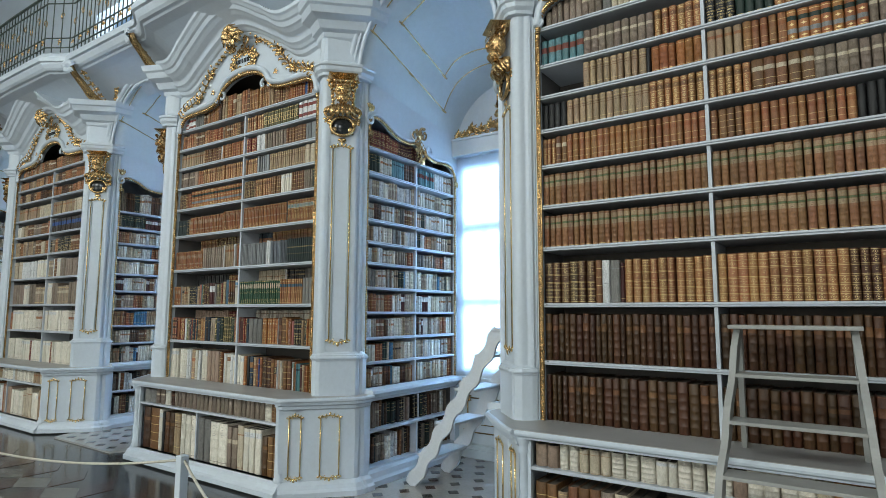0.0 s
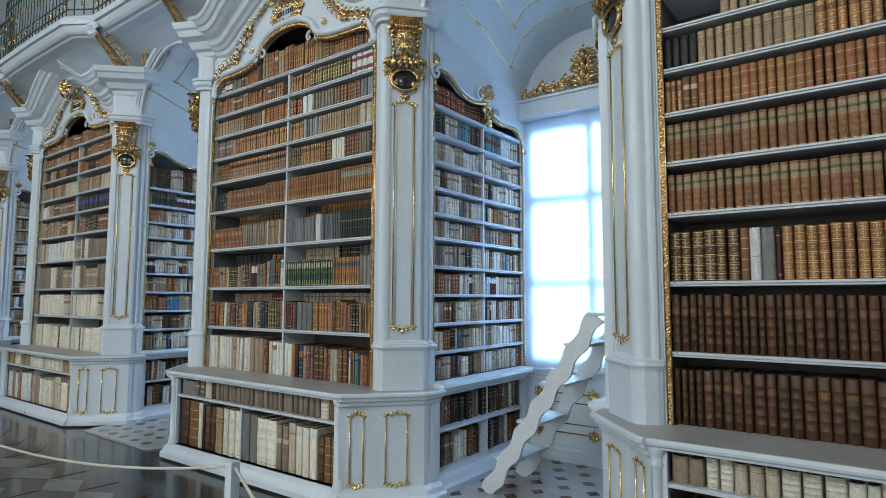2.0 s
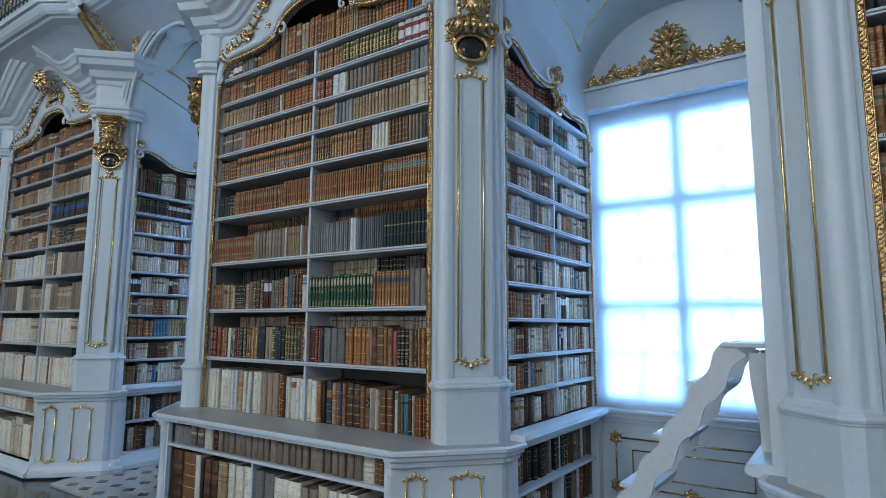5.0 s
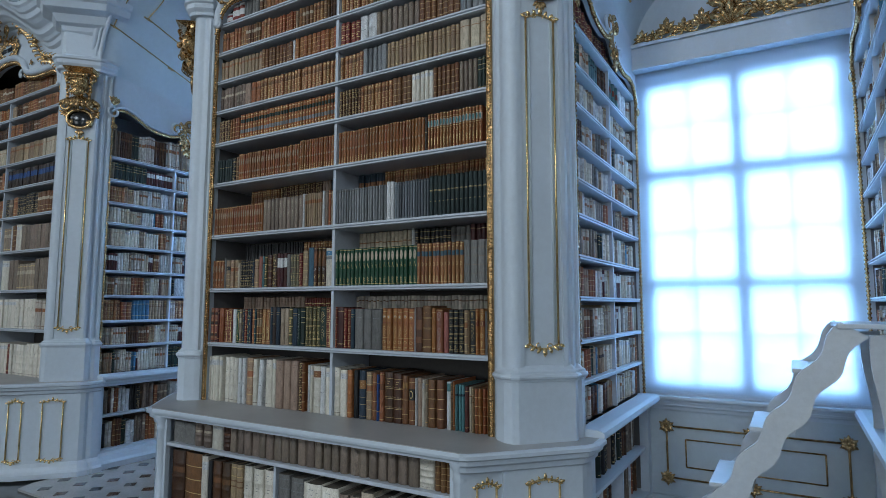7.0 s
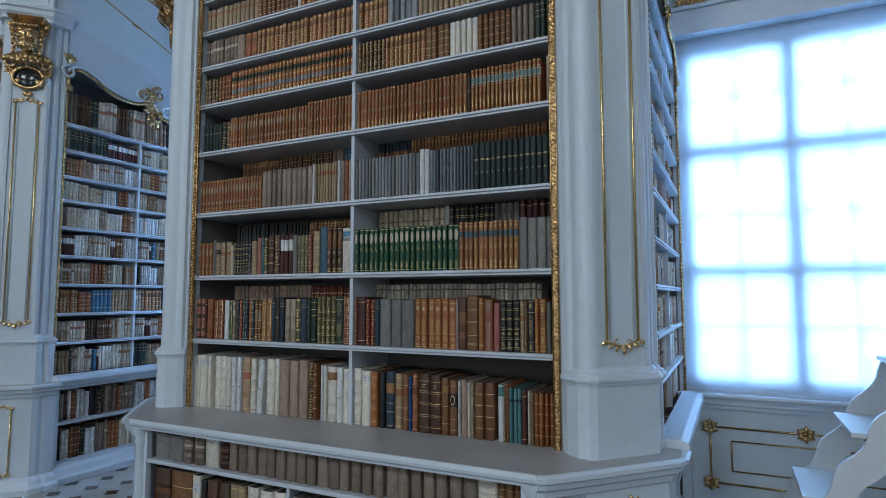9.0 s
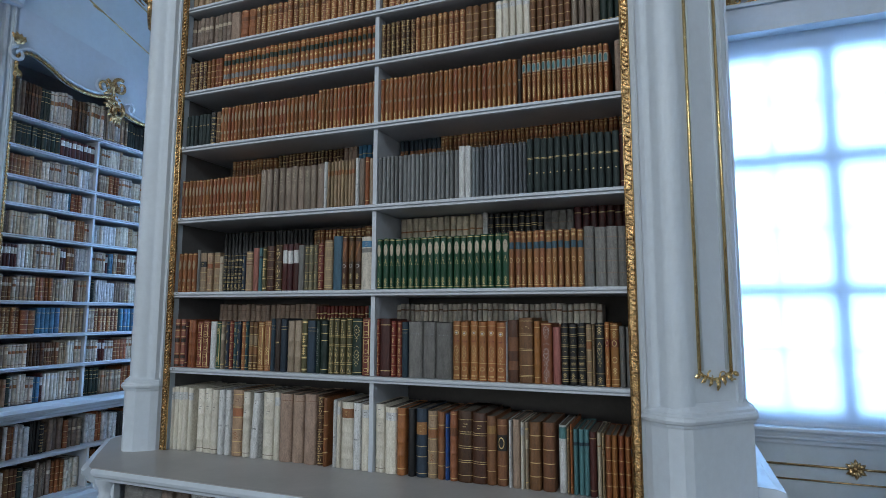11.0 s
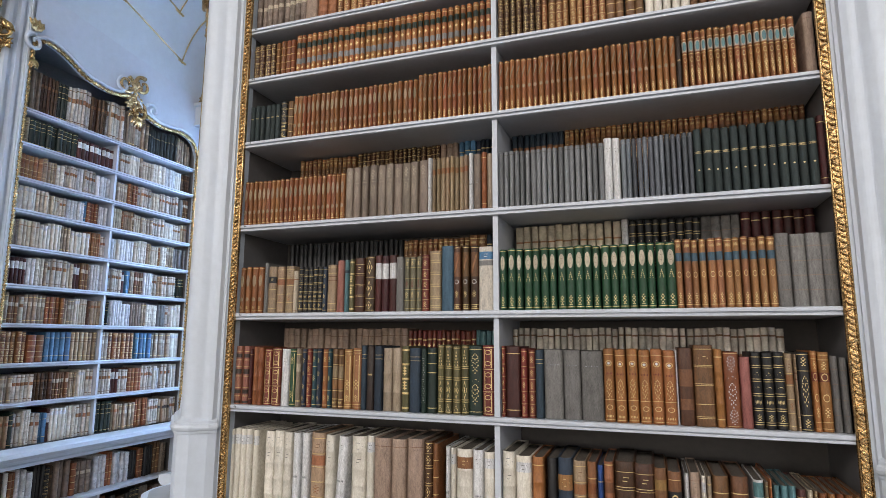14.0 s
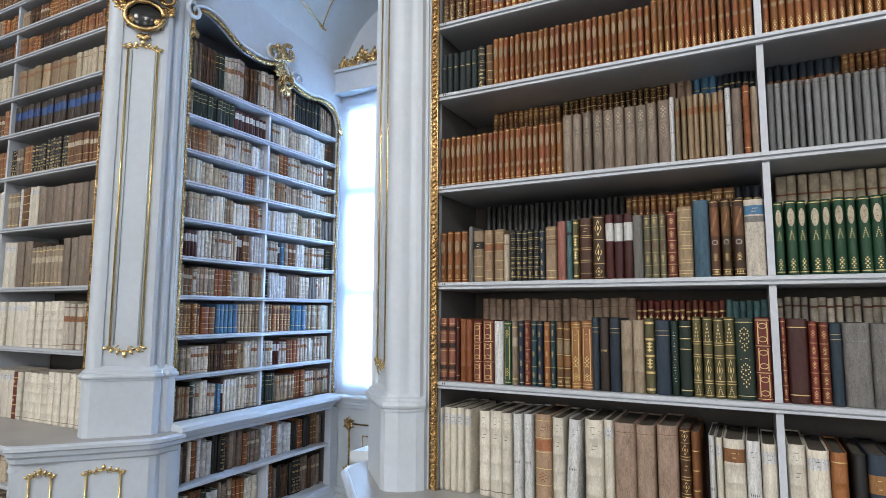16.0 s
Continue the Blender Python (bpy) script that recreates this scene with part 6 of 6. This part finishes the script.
ZB = [1.302, 1.715, 2.132, 2.545, 2.872, 3.137, 3.385, 3.622, 3.862]
ZA = [1.287, 1.702, 2.116, 2.430, 2.737, 3.013, 3.277, 3.523, 3.826]
ZC = [1.340, 1.745, 2.165, 2.540, 2.860, 3.140, 3.440, 3.660, 3.880]
ZS = [1.151, 1.390, 1.640, 1.883, 2.129, 2.340, 2.564, 2.801, 3.045, 3.295]
ZSC = [1.184, 1.434, 1.690, 1.940, 2.190, 2.430, 2.642, 2.876, 3.112]
CA, CB, CC, CD, CE = CASES
front_shelves(CB, ZB, [0.03])
front_shelves(CA, ZA, [-0.05])
front_shelves(CC, ZC, [0.08])
front_shelves(CD, ZC, [0.05])
side_shelves(CB, 1, ZS, 5.09)
side_shelves(CA, -1, ZS, 5.05)
side_shelves(CC, 1, ZSC, 5.02)
side_shelves(CD, 1, ZSC, 5.02)


def fm(cx):
    return pose(cx, FRONT, 0)


def arch_cut(u):
    return line_z(ARCH, u) + 0.02


L0, L1_, R0, R1 = -HALF + 0.006, 0.018, 0.043, HALF - 0.006
B = fm(CB)
g = "books in the main bookcase"
# bottom row to top, left bay then right bay
row(B, L0, L1_, 0.861, [("vellum_plain", 1, 0.0168, 0.330), ("vellum_plain", 4, 0.0316, 0.335), ("", 0, 0.0303, 0.000), ("vellum", 3, 0.0495, 0.335), ("white", 2, 0.0436, 0.335), ("old_tan", 1, 0.0689, 0.335), ("vellum", 1, 0.0474, 0.330), ("white", 1, 0.0490, 0.330, 3), ("", 0, 0.0254, 0.000), ("vellum", 1, 0.0701, 0.335), ("vellum_plain", 1, 0.0379, 0.335), ("pinktan", 3, 0.0726, 0.335), ("dark_ornate", 1, 0.0379, 0.330), ("redbrown", 1, 0.0278, 0.330), ("", 0, 0.0253, 0.000), ("white", 1, 0.0215, 0.315), ("vellum_plain", 1, 0.0228, 0.310), ("vellum_label", 1, 0.0670, 0.315), ("white", 1, 0.0443, 0.310), ("vellum_plain", 1, 0.0468, 0.310)], 0.27, 0.02, g)
row(B, R0, R1, 0.861, [("vellum", 1, 0.0530, 0.310), ("vellum_plain", 1, 0.0616, 0.305), ("ochre", 1, 0.0459, 0.305), ("", 0, 0.0086, 0.000), ("black", 1, 0.0387, 0.300), ("blue_tan", 1, 0.0547, 0.305), ("old_tan", 1, 0.0496, 0.300), ("tan", 1, 0.0366, 0.300), ("bluebook", 1, 0.0222, 0.290), ("plain_tan", 1, 0.0366, 0.305), ("coffee_band", 2, 0.0653, 0.305), ("brown_dark", 1, 0.0448, 0.290), ("brown_label2", 1, 0.0471, 0.285), ("", 0, 0.0071, 0.000), ("white", 1, 0.0165, 0.285), ("pinktan", 1, 0.0353, 0.285), ("vellum_plain", 1, 0.0177, 0.280), ("palebrown", 1, 0.0177, 0.280), ("brown", 2, 0.0559, 0.280), ("", 0, 0.0118, 0.000), ("white_blue", 1, 0.0341, 0.275), ("lighttan", 1, 0.0116, 0.275), ("ochre", 1, 0.0127, 0.280), ("teal", 3, 0.0218, 0.265), ("maroon", 1, 0.0296, 0.260), ("cream", 1, 0.0190, 0.255), ("lighttan", 1, 0.0127, 0.255), ("redbrown", 4, 0.0251, 0.250), ("blue_band", 1, 0.0169, 0.255)], 0.27, 0.02, g)
row(B, L0, L1_, 1.303, [("pinkband", 2, 0.0370, 0.262), ("maroon", 1, 0.0168, 0.250), ("plain_red", 2, 0.0278, 0.255), ("redframe", 2, 0.0463, 0.252), ("white_plain", 1, 0.0421, 0.250), ("greenframe", 1, 0.0328, 0.250), ("palebrown", 1, 0.0260, 0.250), ("navy_spots", 1, 0.0230, 0.250), ("red_spots", 1, 0.0260, 0.250), ("teal_spots", 1, 0.0260, 0.250), ("navy_spots", 1, 0.0245, 0.250), ("amber_spots", 1, 0.0276, 0.250), ("teal_spots", 1, 0.0214, 0.250), ("patch_tan", 2, 0.0276, 0.250), ("tan_frame", 2, 0.0390, 0.255), ("dkblue", 1, 0.0280, 0.270), ("dark_plain", 1, 0.0364, 0.268), ("dkblue", 1, 0.0379, 0.265), ("brown_plain", 2, 0.0407, 0.262), ("olive_gold", 1, 0.0350, 0.268), ("dkblue", 1, 0.0502, 0.258), ("green_script", 1, 0.0266, 0.262), ("dkgreen", 1, 0.0417, 0.260), ("olive_tri", 4, 0.0322, 0.272), ("green_scroll", 1, 0.0569, 0.272), ("redframe", 1, 0.0480, 0.275)], 0.19, 0.02, g)
row(B, L0 + 0.10, L1_, 1.303, [("pinktan", 20, 0.026, 0.345), ("red", 14, 0.018, 0.335), ("teal_red", 6, 0.018, 0.335)], 0.14, 0.24, g)
row(B, R0, R1, 1.303, [("red_spots", 1, 0.0182, 0.270), ("maroon", 1, 0.0588, 0.270), ("red_spots", 2, 0.0280, 0.262), ("dkblue", 1, 0.0330, 0.258), ("grey_plain", 1, 0.0717, 0.258), ("grey_plain", 1, 0.0643, 0.258), ("grey_plain", 1, 0.0797, 0.258), ("orange_fig", 6, 0.0408, 0.262), ("white_plain", 1, 0.0094, 0.265), ("faded_brown", 1, 0.0495, 0.272), ("brown_wide", 1, 0.0648, 0.280), ("ochre", 1, 0.0294, 0.265), ("red_scroll", 1, 0.0495, 0.258), ("pink", 1, 0.0353, 0.243), ("black_gold", 3, 0.0337, 0.258), ("old_tan", 1, 0.0264, 0.252), ("lighttan", 1, 0.0106, 0.250), ("black_scroll", 1, 0.0380, 0.258), ("amber_roundel", 1, 0.0211, 0.262), ("amber_roundel", 1, 0.0359, 0.262), ("grey_blocks", 2, 0.0254, 0.245)], 0.19, 0.02, g)
row(B, R0, R1 - 0.14, 1.303, [("greycream", 40, 0.024, 0.345)], 0.14, 0.24, g)
row(B, L0, L1_, 1.716, [("oval", 4, 0.0316, 0.215), ("grey_plain", 1, 0.0219, 0.235), ("tan_darklabel", 1, 0.0455, 0.215), ("old_tan", 2, 0.0413, 0.215), ("cream", 1, 0.0260, 0.190), ("black_gold", 5, 0.0230, 0.205), ("navy_spots", 1, 0.0245, 0.205), ("lighttan", 1, 0.0444, 0.212), ("pink", 1, 0.0352, 0.232), ("teal", 1, 0.0230, 0.232), ("olive_gold", 1, 0.0237, 0.232), ("coffee_band", 1, 0.0477, 0.238), ("coffee_loz", 1, 0.0449, 0.243), ("darkred_white", 3, 0.0318, 0.242), ("grey_plain", 1, 0.0350, 0.235), ("speckled", 3, 0.0254, 0.230), ("red_spots", 1, 0.0329, 0.235), ("tan_lined", 1, 0.0493, 0.255), ("blue_plain", 1, 0.0506, 0.272), ("dark_slash", 3, 0.0337, 0.268), ("white_bluelabel", 1, 0.0594, 0.262)], 0.19, 0.02, g, 0.006)
row(B, L0 + 0.12, L1_, 1.758, [("black", 24, 0.026, 0.31), ("brown_gold", 13, 0.025, 0.30), ("brown_gold", 2, 0.04, 0.31), ("navy_gold", 3, 0.03, 0.31)], 0.14, 0.24, g)
row(B, R0, R1, 1.716, [("green_oval", 20, 0.0315, 0.245), ("blue_band", 12, 0.0260, 0.250), ("grey_blocks", 4, 0.0444, 0.255)], 0.19, 0.02, g, 0.006)
row(B, R0 + 0.02, R1, 1.758, [("cream", 13, 0.034, 0.335), ("white", 1, 0.03, 0.345), ("black_gold", 9, 0.03, 0.335), ("grey_blocks", 4, 0.036, 0.335), ("maroon", 7, 0.036, 0.345)], 0.14, 0.24, g)
row(B, L0, L1_, 2.133, [("oval", 22, 0.0230, 0.215), ("greybrown_orn", 10, 0.0368, 0.235), ("white", 1, 0.0184, 0.245), ("lighttan_bare", 8, 0.0190, 0.240), ("white", 1, 0.0195, 0.250), ("greybrown_plain", 1, 0.0314, 0.243), ("ochre", 1, 0.0228, 0.245), ("brown_plain", 1, 0.0238, 0.240)], 0.19, 0.02, g, 0.005)
row(B, L0 + 0.16, L1_, 2.215, [("brown_gold", 13, 0.024, 0.29), ("", 0, 0.012, 0), ("dark_ornate", 18, 0.024, 0.30), ("pinktan", 3, 0.03, 0.31), ("blue", 3, 0.028, 0.315), ("navy_gold", 6, 0.022, 0.30)], 0.14, 0.24, g)
row(B, R0, R1, 2.133, [("slate", 19, 0.0204, 0.235), ("white_plain", 2, 0.0292, 0.248), ("slate_dark", 13, 0.0185, 0.240), ("navy_num", 13, 0.0283, 0.248), ("maroon", 1, 0.0246, 0.255)], 0.19, 0.02, g, 0.005)
row(B, R0 + 0.01, R1, 2.215, [("blue_tan", 9, 0.026, 0.30), ("brown_gold", 42, 0.022, 0.305)], 0.14, 0.24, g)
row(B, L0, L1_, 2.546, [("dkgreen_plain", 6, 0.0260, 0.190), ("black_gold", 1, 0.0346, 0.195), ("brown", 1, 0.0323, 0.195), ("oval", 26, 0.0224, 0.210), ("slash", 15, 0.0206, 0.225)], 0.2, 0.03, g, 0.005)
row(B, R0, R1, 2.546, [("slash", 29, 0.0215, 0.228), ("dark_plain", 1, 0.0197, 0.225), ("blue_label", 17, 0.0200, 0.235), ("", 0, 0.0226, 0.000), ("pinktan", 1, 0.0334, 0.240)], 0.2, 0.03, g, 0.005)
row(B, L0, L1_, 2.873, [("dark_ornate", 4, 0.03, 0.185), ("redbrown", 4, 0.026, 0.185), ("greenblue", 34, 0.0265, 0.20)], 0.2, 0.03, g, 0.004)
row(B, R0, R1, 2.873, [("dark_ornate", 7, 0.026, 0.195), ("brown_gold", 9, 0.028, 0.195), ("brown", 4, 0.036, 0.20), ("vellum_plain", 5, 0.032, 0.20), ("brown", 6, 0.03, 0.205), ("greybrown_orn", 4, 0.03, 0.205), ("dkgreen", 3, 0.03, 0.205)], 0.2, 0.03, g, 0.006)
row(B, L0, L1_, 3.138, [("bands_tan", 9, 0.024, 0.185), ("pinktan", 1, 0.05, 0.18), ("plain_tan", 2, 0.04, 0.18), ("brown_gold", 22, 0.026, 0.18)], 0.2, 0.03, g)
row(B, R0, R1, 3.138, [("brown_gold", 6, 0.026, 0.18), ("slate", 5, 0.03, 0.19), ("lighttan", 17, 0.025, 0.19), ("cream", 3, 0.055, 0.20)], 0.2, 0.03, g)
row(B, L0, L1_, 3.386, [("lighttan_bare", 12, 0.028, 0.165), ("brown", 9, 0.026, 0.17), ("white", 1, 0.02, 0.17), ("redbrown", 10, 0.03, 0.175)], 0.2, 0.03, g)
row(B, R0, R1, 3.386, [("red", 4, 0.03, 0.175), ("white", 2, 0.05, 0.185), ("greybrown_orn", 8, 0.03, 0.18), ("brown", 7, 0.03, 0.18), ("slate", 5, 0.03, 0.18)], 0.2, 0.03, g)
row(B, L0, L1_, 3.623, mixed("warm", 36, 0.028, 0.185), 0.2, 0.03, g)
row(B, R0, R1, 3.623, [("brown_gold", 8, 0.026, 0.18), ("olive_gold", 16, 0.026, 0.185), ("redwhite", 5, 0.05, 0.195)], 0.2, 0.03, g)
row(B, L0 + 0.03, L1_ + 0.2, 3.863, [("redwhite", 3, 0.06, 0.15), ("grey", 4, 0.03, 0.15)] + mixed("warm", 24, 0.03, 0.30), 0.2, 0.03, g, cut=arch_cut)
row(B, L1_ + 0.21, R1 - 0.02, 3.863, mixed("warm", 20, 0.032, 0.3) + [("bluebook", 1, 0.05, 0.19), ("redbrown", 7, 0.03, 0.16)], 0.2, 0.03, g, cut=arch_cut)

def folios(n, w, h):
    """Dark folios of one set whose title fields are worn in different ways."""
    return [(BR.choice(("coffee", "coffee_plain", "coffee_plain", "coffee_faded", "coffee_bare")), 1, w * BR.uniform(0.8, 1.2), h * BR.uniform(0.985, 1.01)) for _ in range(n)]


A = fm(CA)
g = "books in the bookcase of dark folios"
AL1, AR0 = -0.062, -0.037
row(A, L0, AL1, 0.861, [("coffee_plain", 4, 0.04, 0.32)] + folios(17, 0.055, 0.325), 0.27, 0.03, g)
row(A, AR0, R1, 0.861, folios(22, 0.055, 0.322), 0.27, 0.03, g)
row(A, L0, AL1, 1.288, folios(25, 0.048, 0.335), 0.27, 0.03, g)
row(A, AR0, R1, 1.288, folios(25, 0.05, 0.335), 0.27, 0.03, g)
row(A, L0, AL1, 1.703, [("dark_ornate", 6, 0.06, 0.30), ("brown", 1, 0.045, 0.30), ("white", 1, 0.055, 0.295), ("grey", 1, 0.065, 0.295), ("maroon", 1, 0.03, 0.27), ("gold_ornate", 10, 0.052, 0.295)], 0.25, 0.03, g)
row(A, AR0, R1, 1.703, [("gold_ornate", 12, 0.055, 0.30), ("dark_ornate", 3, 0.045, 0.30), ("brown_gold", 9, 0.045, 0.29)], 0.25, 0.03, g)
for z, h in ((2.117, 0.235), (2.431, 0.235)):
    row(A, L0, AL1, z, [("cream_top", 25, 0.047, h)], 0.22, 0.03, g)
    row(A, AR0, R1, z, [("cream_top", 25, 0.047, h)], 0.22, 0.03, g)
row(A, L0, AL1, 2.738, [("brown_gold", 3, 0.035, 0.205), ("brown_label", 2, 0.045, 0.21), ("tan", 21, 0.046, 0.215)], 0.22, 0.03, g)
row(A, AR0, R1, 2.738, [("brown", 4, 0.046, 0.20), ("tan", 12, 0.046, 0.20), ("black", 10, 0.045, 0.21)], 0.22, 0.03, g)
row(A, L0, AL1, 3.014, [("black", 4, 0.045, 0.20), ("lighttan", 12, 0.046, 0.205), ("brown_gold", 7, 0.046, 0.205)], 0.22, 0.03, g)
row(A, AR0, R1, 3.014, [("brown_gold", 5, 0.045, 0.20), ("brown_label", 5, 0.06, 0.205), ("bands_tan", 12, 0.05, 0.20)], 0.22, 0.03, g)
row(A, L0, AL1, 3.278, [("", 0, 0.30, 0), ("lighttan", 9, 0.046, 0.20), ("black", 1, 0.03, 0.19), ("ochre", 6, 0.05, 0.19)], 0.22, 0.03, g)
row(A, AR0, R1, 3.278, [("lighttan_bare", 4, 0.055, 0.20), ("tan", 5, 0.05, 0.205), ("greenblue", 7, 0.06, 0.205), ("bands_tan", 8, 0.05, 0.205)], 0.22, 0.03, g)
row(A, L0, AL1, 3.524, [("teal_red", 6, 0.045, 0.20), ("bands_tan", 9, 0.045, 0.20), ("brown_gold", 6, 0.04, 0.20)], 0.22, 0.03, g)
row(A, AR0, R1, 3.524, [("black_gold", 3, 0.05, 0.2), ("dkgreen", 4, 0.045, 0.2), ("brown_gold", 8, 0.045, 0.2), ("teal_red", 7, 0.05, 0.2)], 0.22, 0.03, g)
row(A, L0 + 0.04, R1 - 0.04, 3.828, mixed("mixed", 45, 0.045, 0.25), 0.22, 0.03, g, cut=arch_cut)

for cx, zs, g in ((CC, ZC, "books in the bookcase of pale bindings"), (CD, ZC, "*many old books on the shelves of the far bookcase")):
    M = fm(cx)
    lv = [LEDGE, *zs]
    for k, z in enumerate(lv):
        top = (lv[k + 1] - 0.03) if k + 1 < len(lv) else 4.12
        h = min(0.33, (top - z) * 0.82)
        for q, (a, b2) in enumerate(((L0, 0.066), (0.094, R1))):
            kind = "pale" if k < 4 else "mixed" if k < 7 else "warm"
            n = int((b2 - a) / (0.05 if k < 4 else 0.034))
            e = mixed(kind, n, 0.05 if k < 4 else 0.034, h, (2, 7))
            if k < 4:
                e = [[("vellum", 6, 0.06, h), ("vellum_plain", 4, 0.05, h * 0.96), ("red", 1, 0.04, h * 0.94), ("vellum", 5, 0.055, h * 0.95)],
                     [("tan", 1, 0.05, h * 0.9), ("vellum_plain", 4, 0.07, h), ("vellum", 5, 0.06, h), ("greycream", 4, 0.05, h * 0.95)],
                     [("greybrown_plain", 5, 0.07, h), ("vellum_plain", 2, 0.07, h), ("greybrown_plain", 2, 0.09, h), ("palebrown", 9, 0.035, h * 0.85)],
                     [("greybrown_plain", 9, 0.065, h * 0.92), ("palebrown", 3, 0.04, h * 0.9), ("white", 1, 0.03, h), ("brown", 2, 0.035, h), ("vellum_plain", 3, 0.03, h)]][k]
                e = e[q:] + e[:q]
            if k == 5 and q == 1 and cx == CC:
                e = [("bright_band", 14, 0.08, h)]
            elif k == 6:
                e = [("lighttan_bare", 7, 0.11, h * 0.9), ("cream", 7, 0.06, h * 0.9)]
            if k == 3 and q == 0:
                e = [("cream", 2, 0.1, h), ("white", 5, 0.07, h * 0.95), ("vellum_plain", 5, 0.05, h)]
            row(M, a, b2, z + 0.001, e, 0.22, 0.03, g, cut=arch_cut if k == len(lv) - 1 else None)


def side_m(cx, s):
    if s > 0:
        return pose(cx + SIDE, 0, 0, 0, 0, 90)
    return pose(cx - SIDE - NARROW, 0, 0, 0, 0, -90)


def fill_side(cx, s, zs, divs, g):
    M = side_m(cx, s)
    lv = [SZ0, *zs]
    for k, z in enumerate(lv):
        top = (lv[k + 1] - 0.026) if k + 1 < len(lv) else (3.52 if len(zs) == 10 else 3.46)
        h = (top - z) * 0.88
        parts = ((4.28, divs - 0.011), (divs + 0.011, 5.82)) if k < len(lv) - 1 else ((4.30, 5.80),)
        for a, b2 in parts:
            u0, u1 = (a, b2) if s > 0 else (-b2, -a)
            n = int((b2 - a) / 0.026)
            e = mixed("side", n, 0.026, h, (1, 5))
            if cx == CC and k == len(lv) - 2 and a < 4.5:
                e = [("lighttan", 2, 0.03, h), ("dkgreen", 9, 0.034, h), ("darkred_white", 9, 0.03, h * 0.85)]
            if cx == CC and k == 2:
                e = [("brown_gold", 6, 0.03, h), ("redbrown", 2, 0.05, h * 0.9), ("blue", 5, 0.033, h), ("lighttan", 6, 0.03, h)] if a < 4.5 else [("palebrown", 2, 0.03, h), ("brown_gold", 6, 0.03, h), ("blue", 4, 0.03, h), ("palebrown", 5, 0.03, h), ("vellum_plain", 2, 0.04, h)]
            if k == len(lv) - 1 and cx == CB:
                e = [("red", 14, 0.026, h), ("maroon_gold", 14, 0.026, h), ("redbrown", 14, 0.026, h)]
            if k == len(lv) - 1 and cx == CC:
                e = mixed("top", n, 0.03, h, (2, 5))
            if k == len(lv) - 2 and cx == CB:
                e = [("dkgreen", 6, 0.026, h), ("greycream", 5, 0.026, h), ("teal", 6, 0.026, h), ("coffee_bare", 4, 0.03, h)] if a < 4.5 else [("teal_red", 12, 0.026, h), ("white_plain", 5, 0.03, h), ("greycream", 6, 0.026, h)]
            cut = (lambda u, s=s: line_z(SIDE_ARCH, u if s > 0 else -u) + 0.0) if k >= len(lv) - 2 else None
            row(M, u0, u1, z + 0.001, e, 0.2, 0.035, g, 0.02, cut=cut)
    for z, h in ((0.166, 0.27), (0.503, 0.25)):
        for a, b2 in ((4.32, 5.07), (5.11, 5.77)):
            u0, u1 = (a, b2) if s > 0 else (-b2, -a)
            e = mixed("low", 20, 0.032, h, (1, 3))
            row(M, u0, u1, z, e, 0.22, 0.05, g, 0.03)


fill_side(CB, 1, ZS, 5.09, "*many small tan, cream and blue books filling the niche bookcase")
fill_side(CA, -1, ZS, 5.05, "*many small pale books filling the opposite niche bookcase")
fill_side(CC, 1, ZSC, 5.02, "*many small old books filling the second niche bookcase")
fill_side(CD, 1, ZSC, 5.02, "*many small old books filling the far niche bookcase")

# lower cabinets
for cx, g in ((CB, "folios in the low cabinet"), (CA, "folios under the ledge"), (CC, "folios in the further low cabinet"), (CD, "*large pale folios in the far low cabinet")):
    M = pose(cx, 3.63, 0)
    if cx == CB:
        up = [("grey", 2, 0.10, 0.145), ("bands_tan", 2, 0.07, 0.155), ("vellum_plain", 1, 0.09, 0.165), ("coffee_bare", 1, 0.06, 0.15), ("dusk", 22, 0.055, 0.158), ("vellum", 1, 0.08, 0.165), ("brown", 3, 0.03, 0.155)]
        lo = [("coffee_bare", 1, 0.10, 0.44), ("brown", 1, 0.13, 0.44), ("vellum_plain", 1, 0.05, 0.44), ("black", 1, 0.03, 0.42), ("coffee_bare", 2, 0.06, 0.42), ("lighttan", 2, 0.045, 0.43), ("vellum", 3, 0.065, 0.43), ("grey", 2, 0.07, 0.42), ("vellum", 2, 0.09, 0.40), ("bands_tan", 2, 0.05, 0.38), ("cream", 1, 0.06, 0.41), ("vellum_plain", 3, 0.06, 0.40), ("coffee_bare", 1, 0.05, 0.35), ("brown", 2, 0.05, 0.36)]
    else:
        up = mixed("pale", 30, 0.065, 0.165, (1, 4))
        lo = mixed("pale" if cx != CA else "mixed", 28, 0.065, 0.42, (1, 3))
    row(M, -1.15, 1.15, 0.623, up, 0.26, 0.03, g)
    row(M, -1.15, -0.13, 0.126, lo[:len(lo) // 2], 0.27, 0.03, g)
    row(M, -0.10, 1.15, 0.126, lo[len(lo) // 2:], 0.27, 0.03, g)
link_stuff()
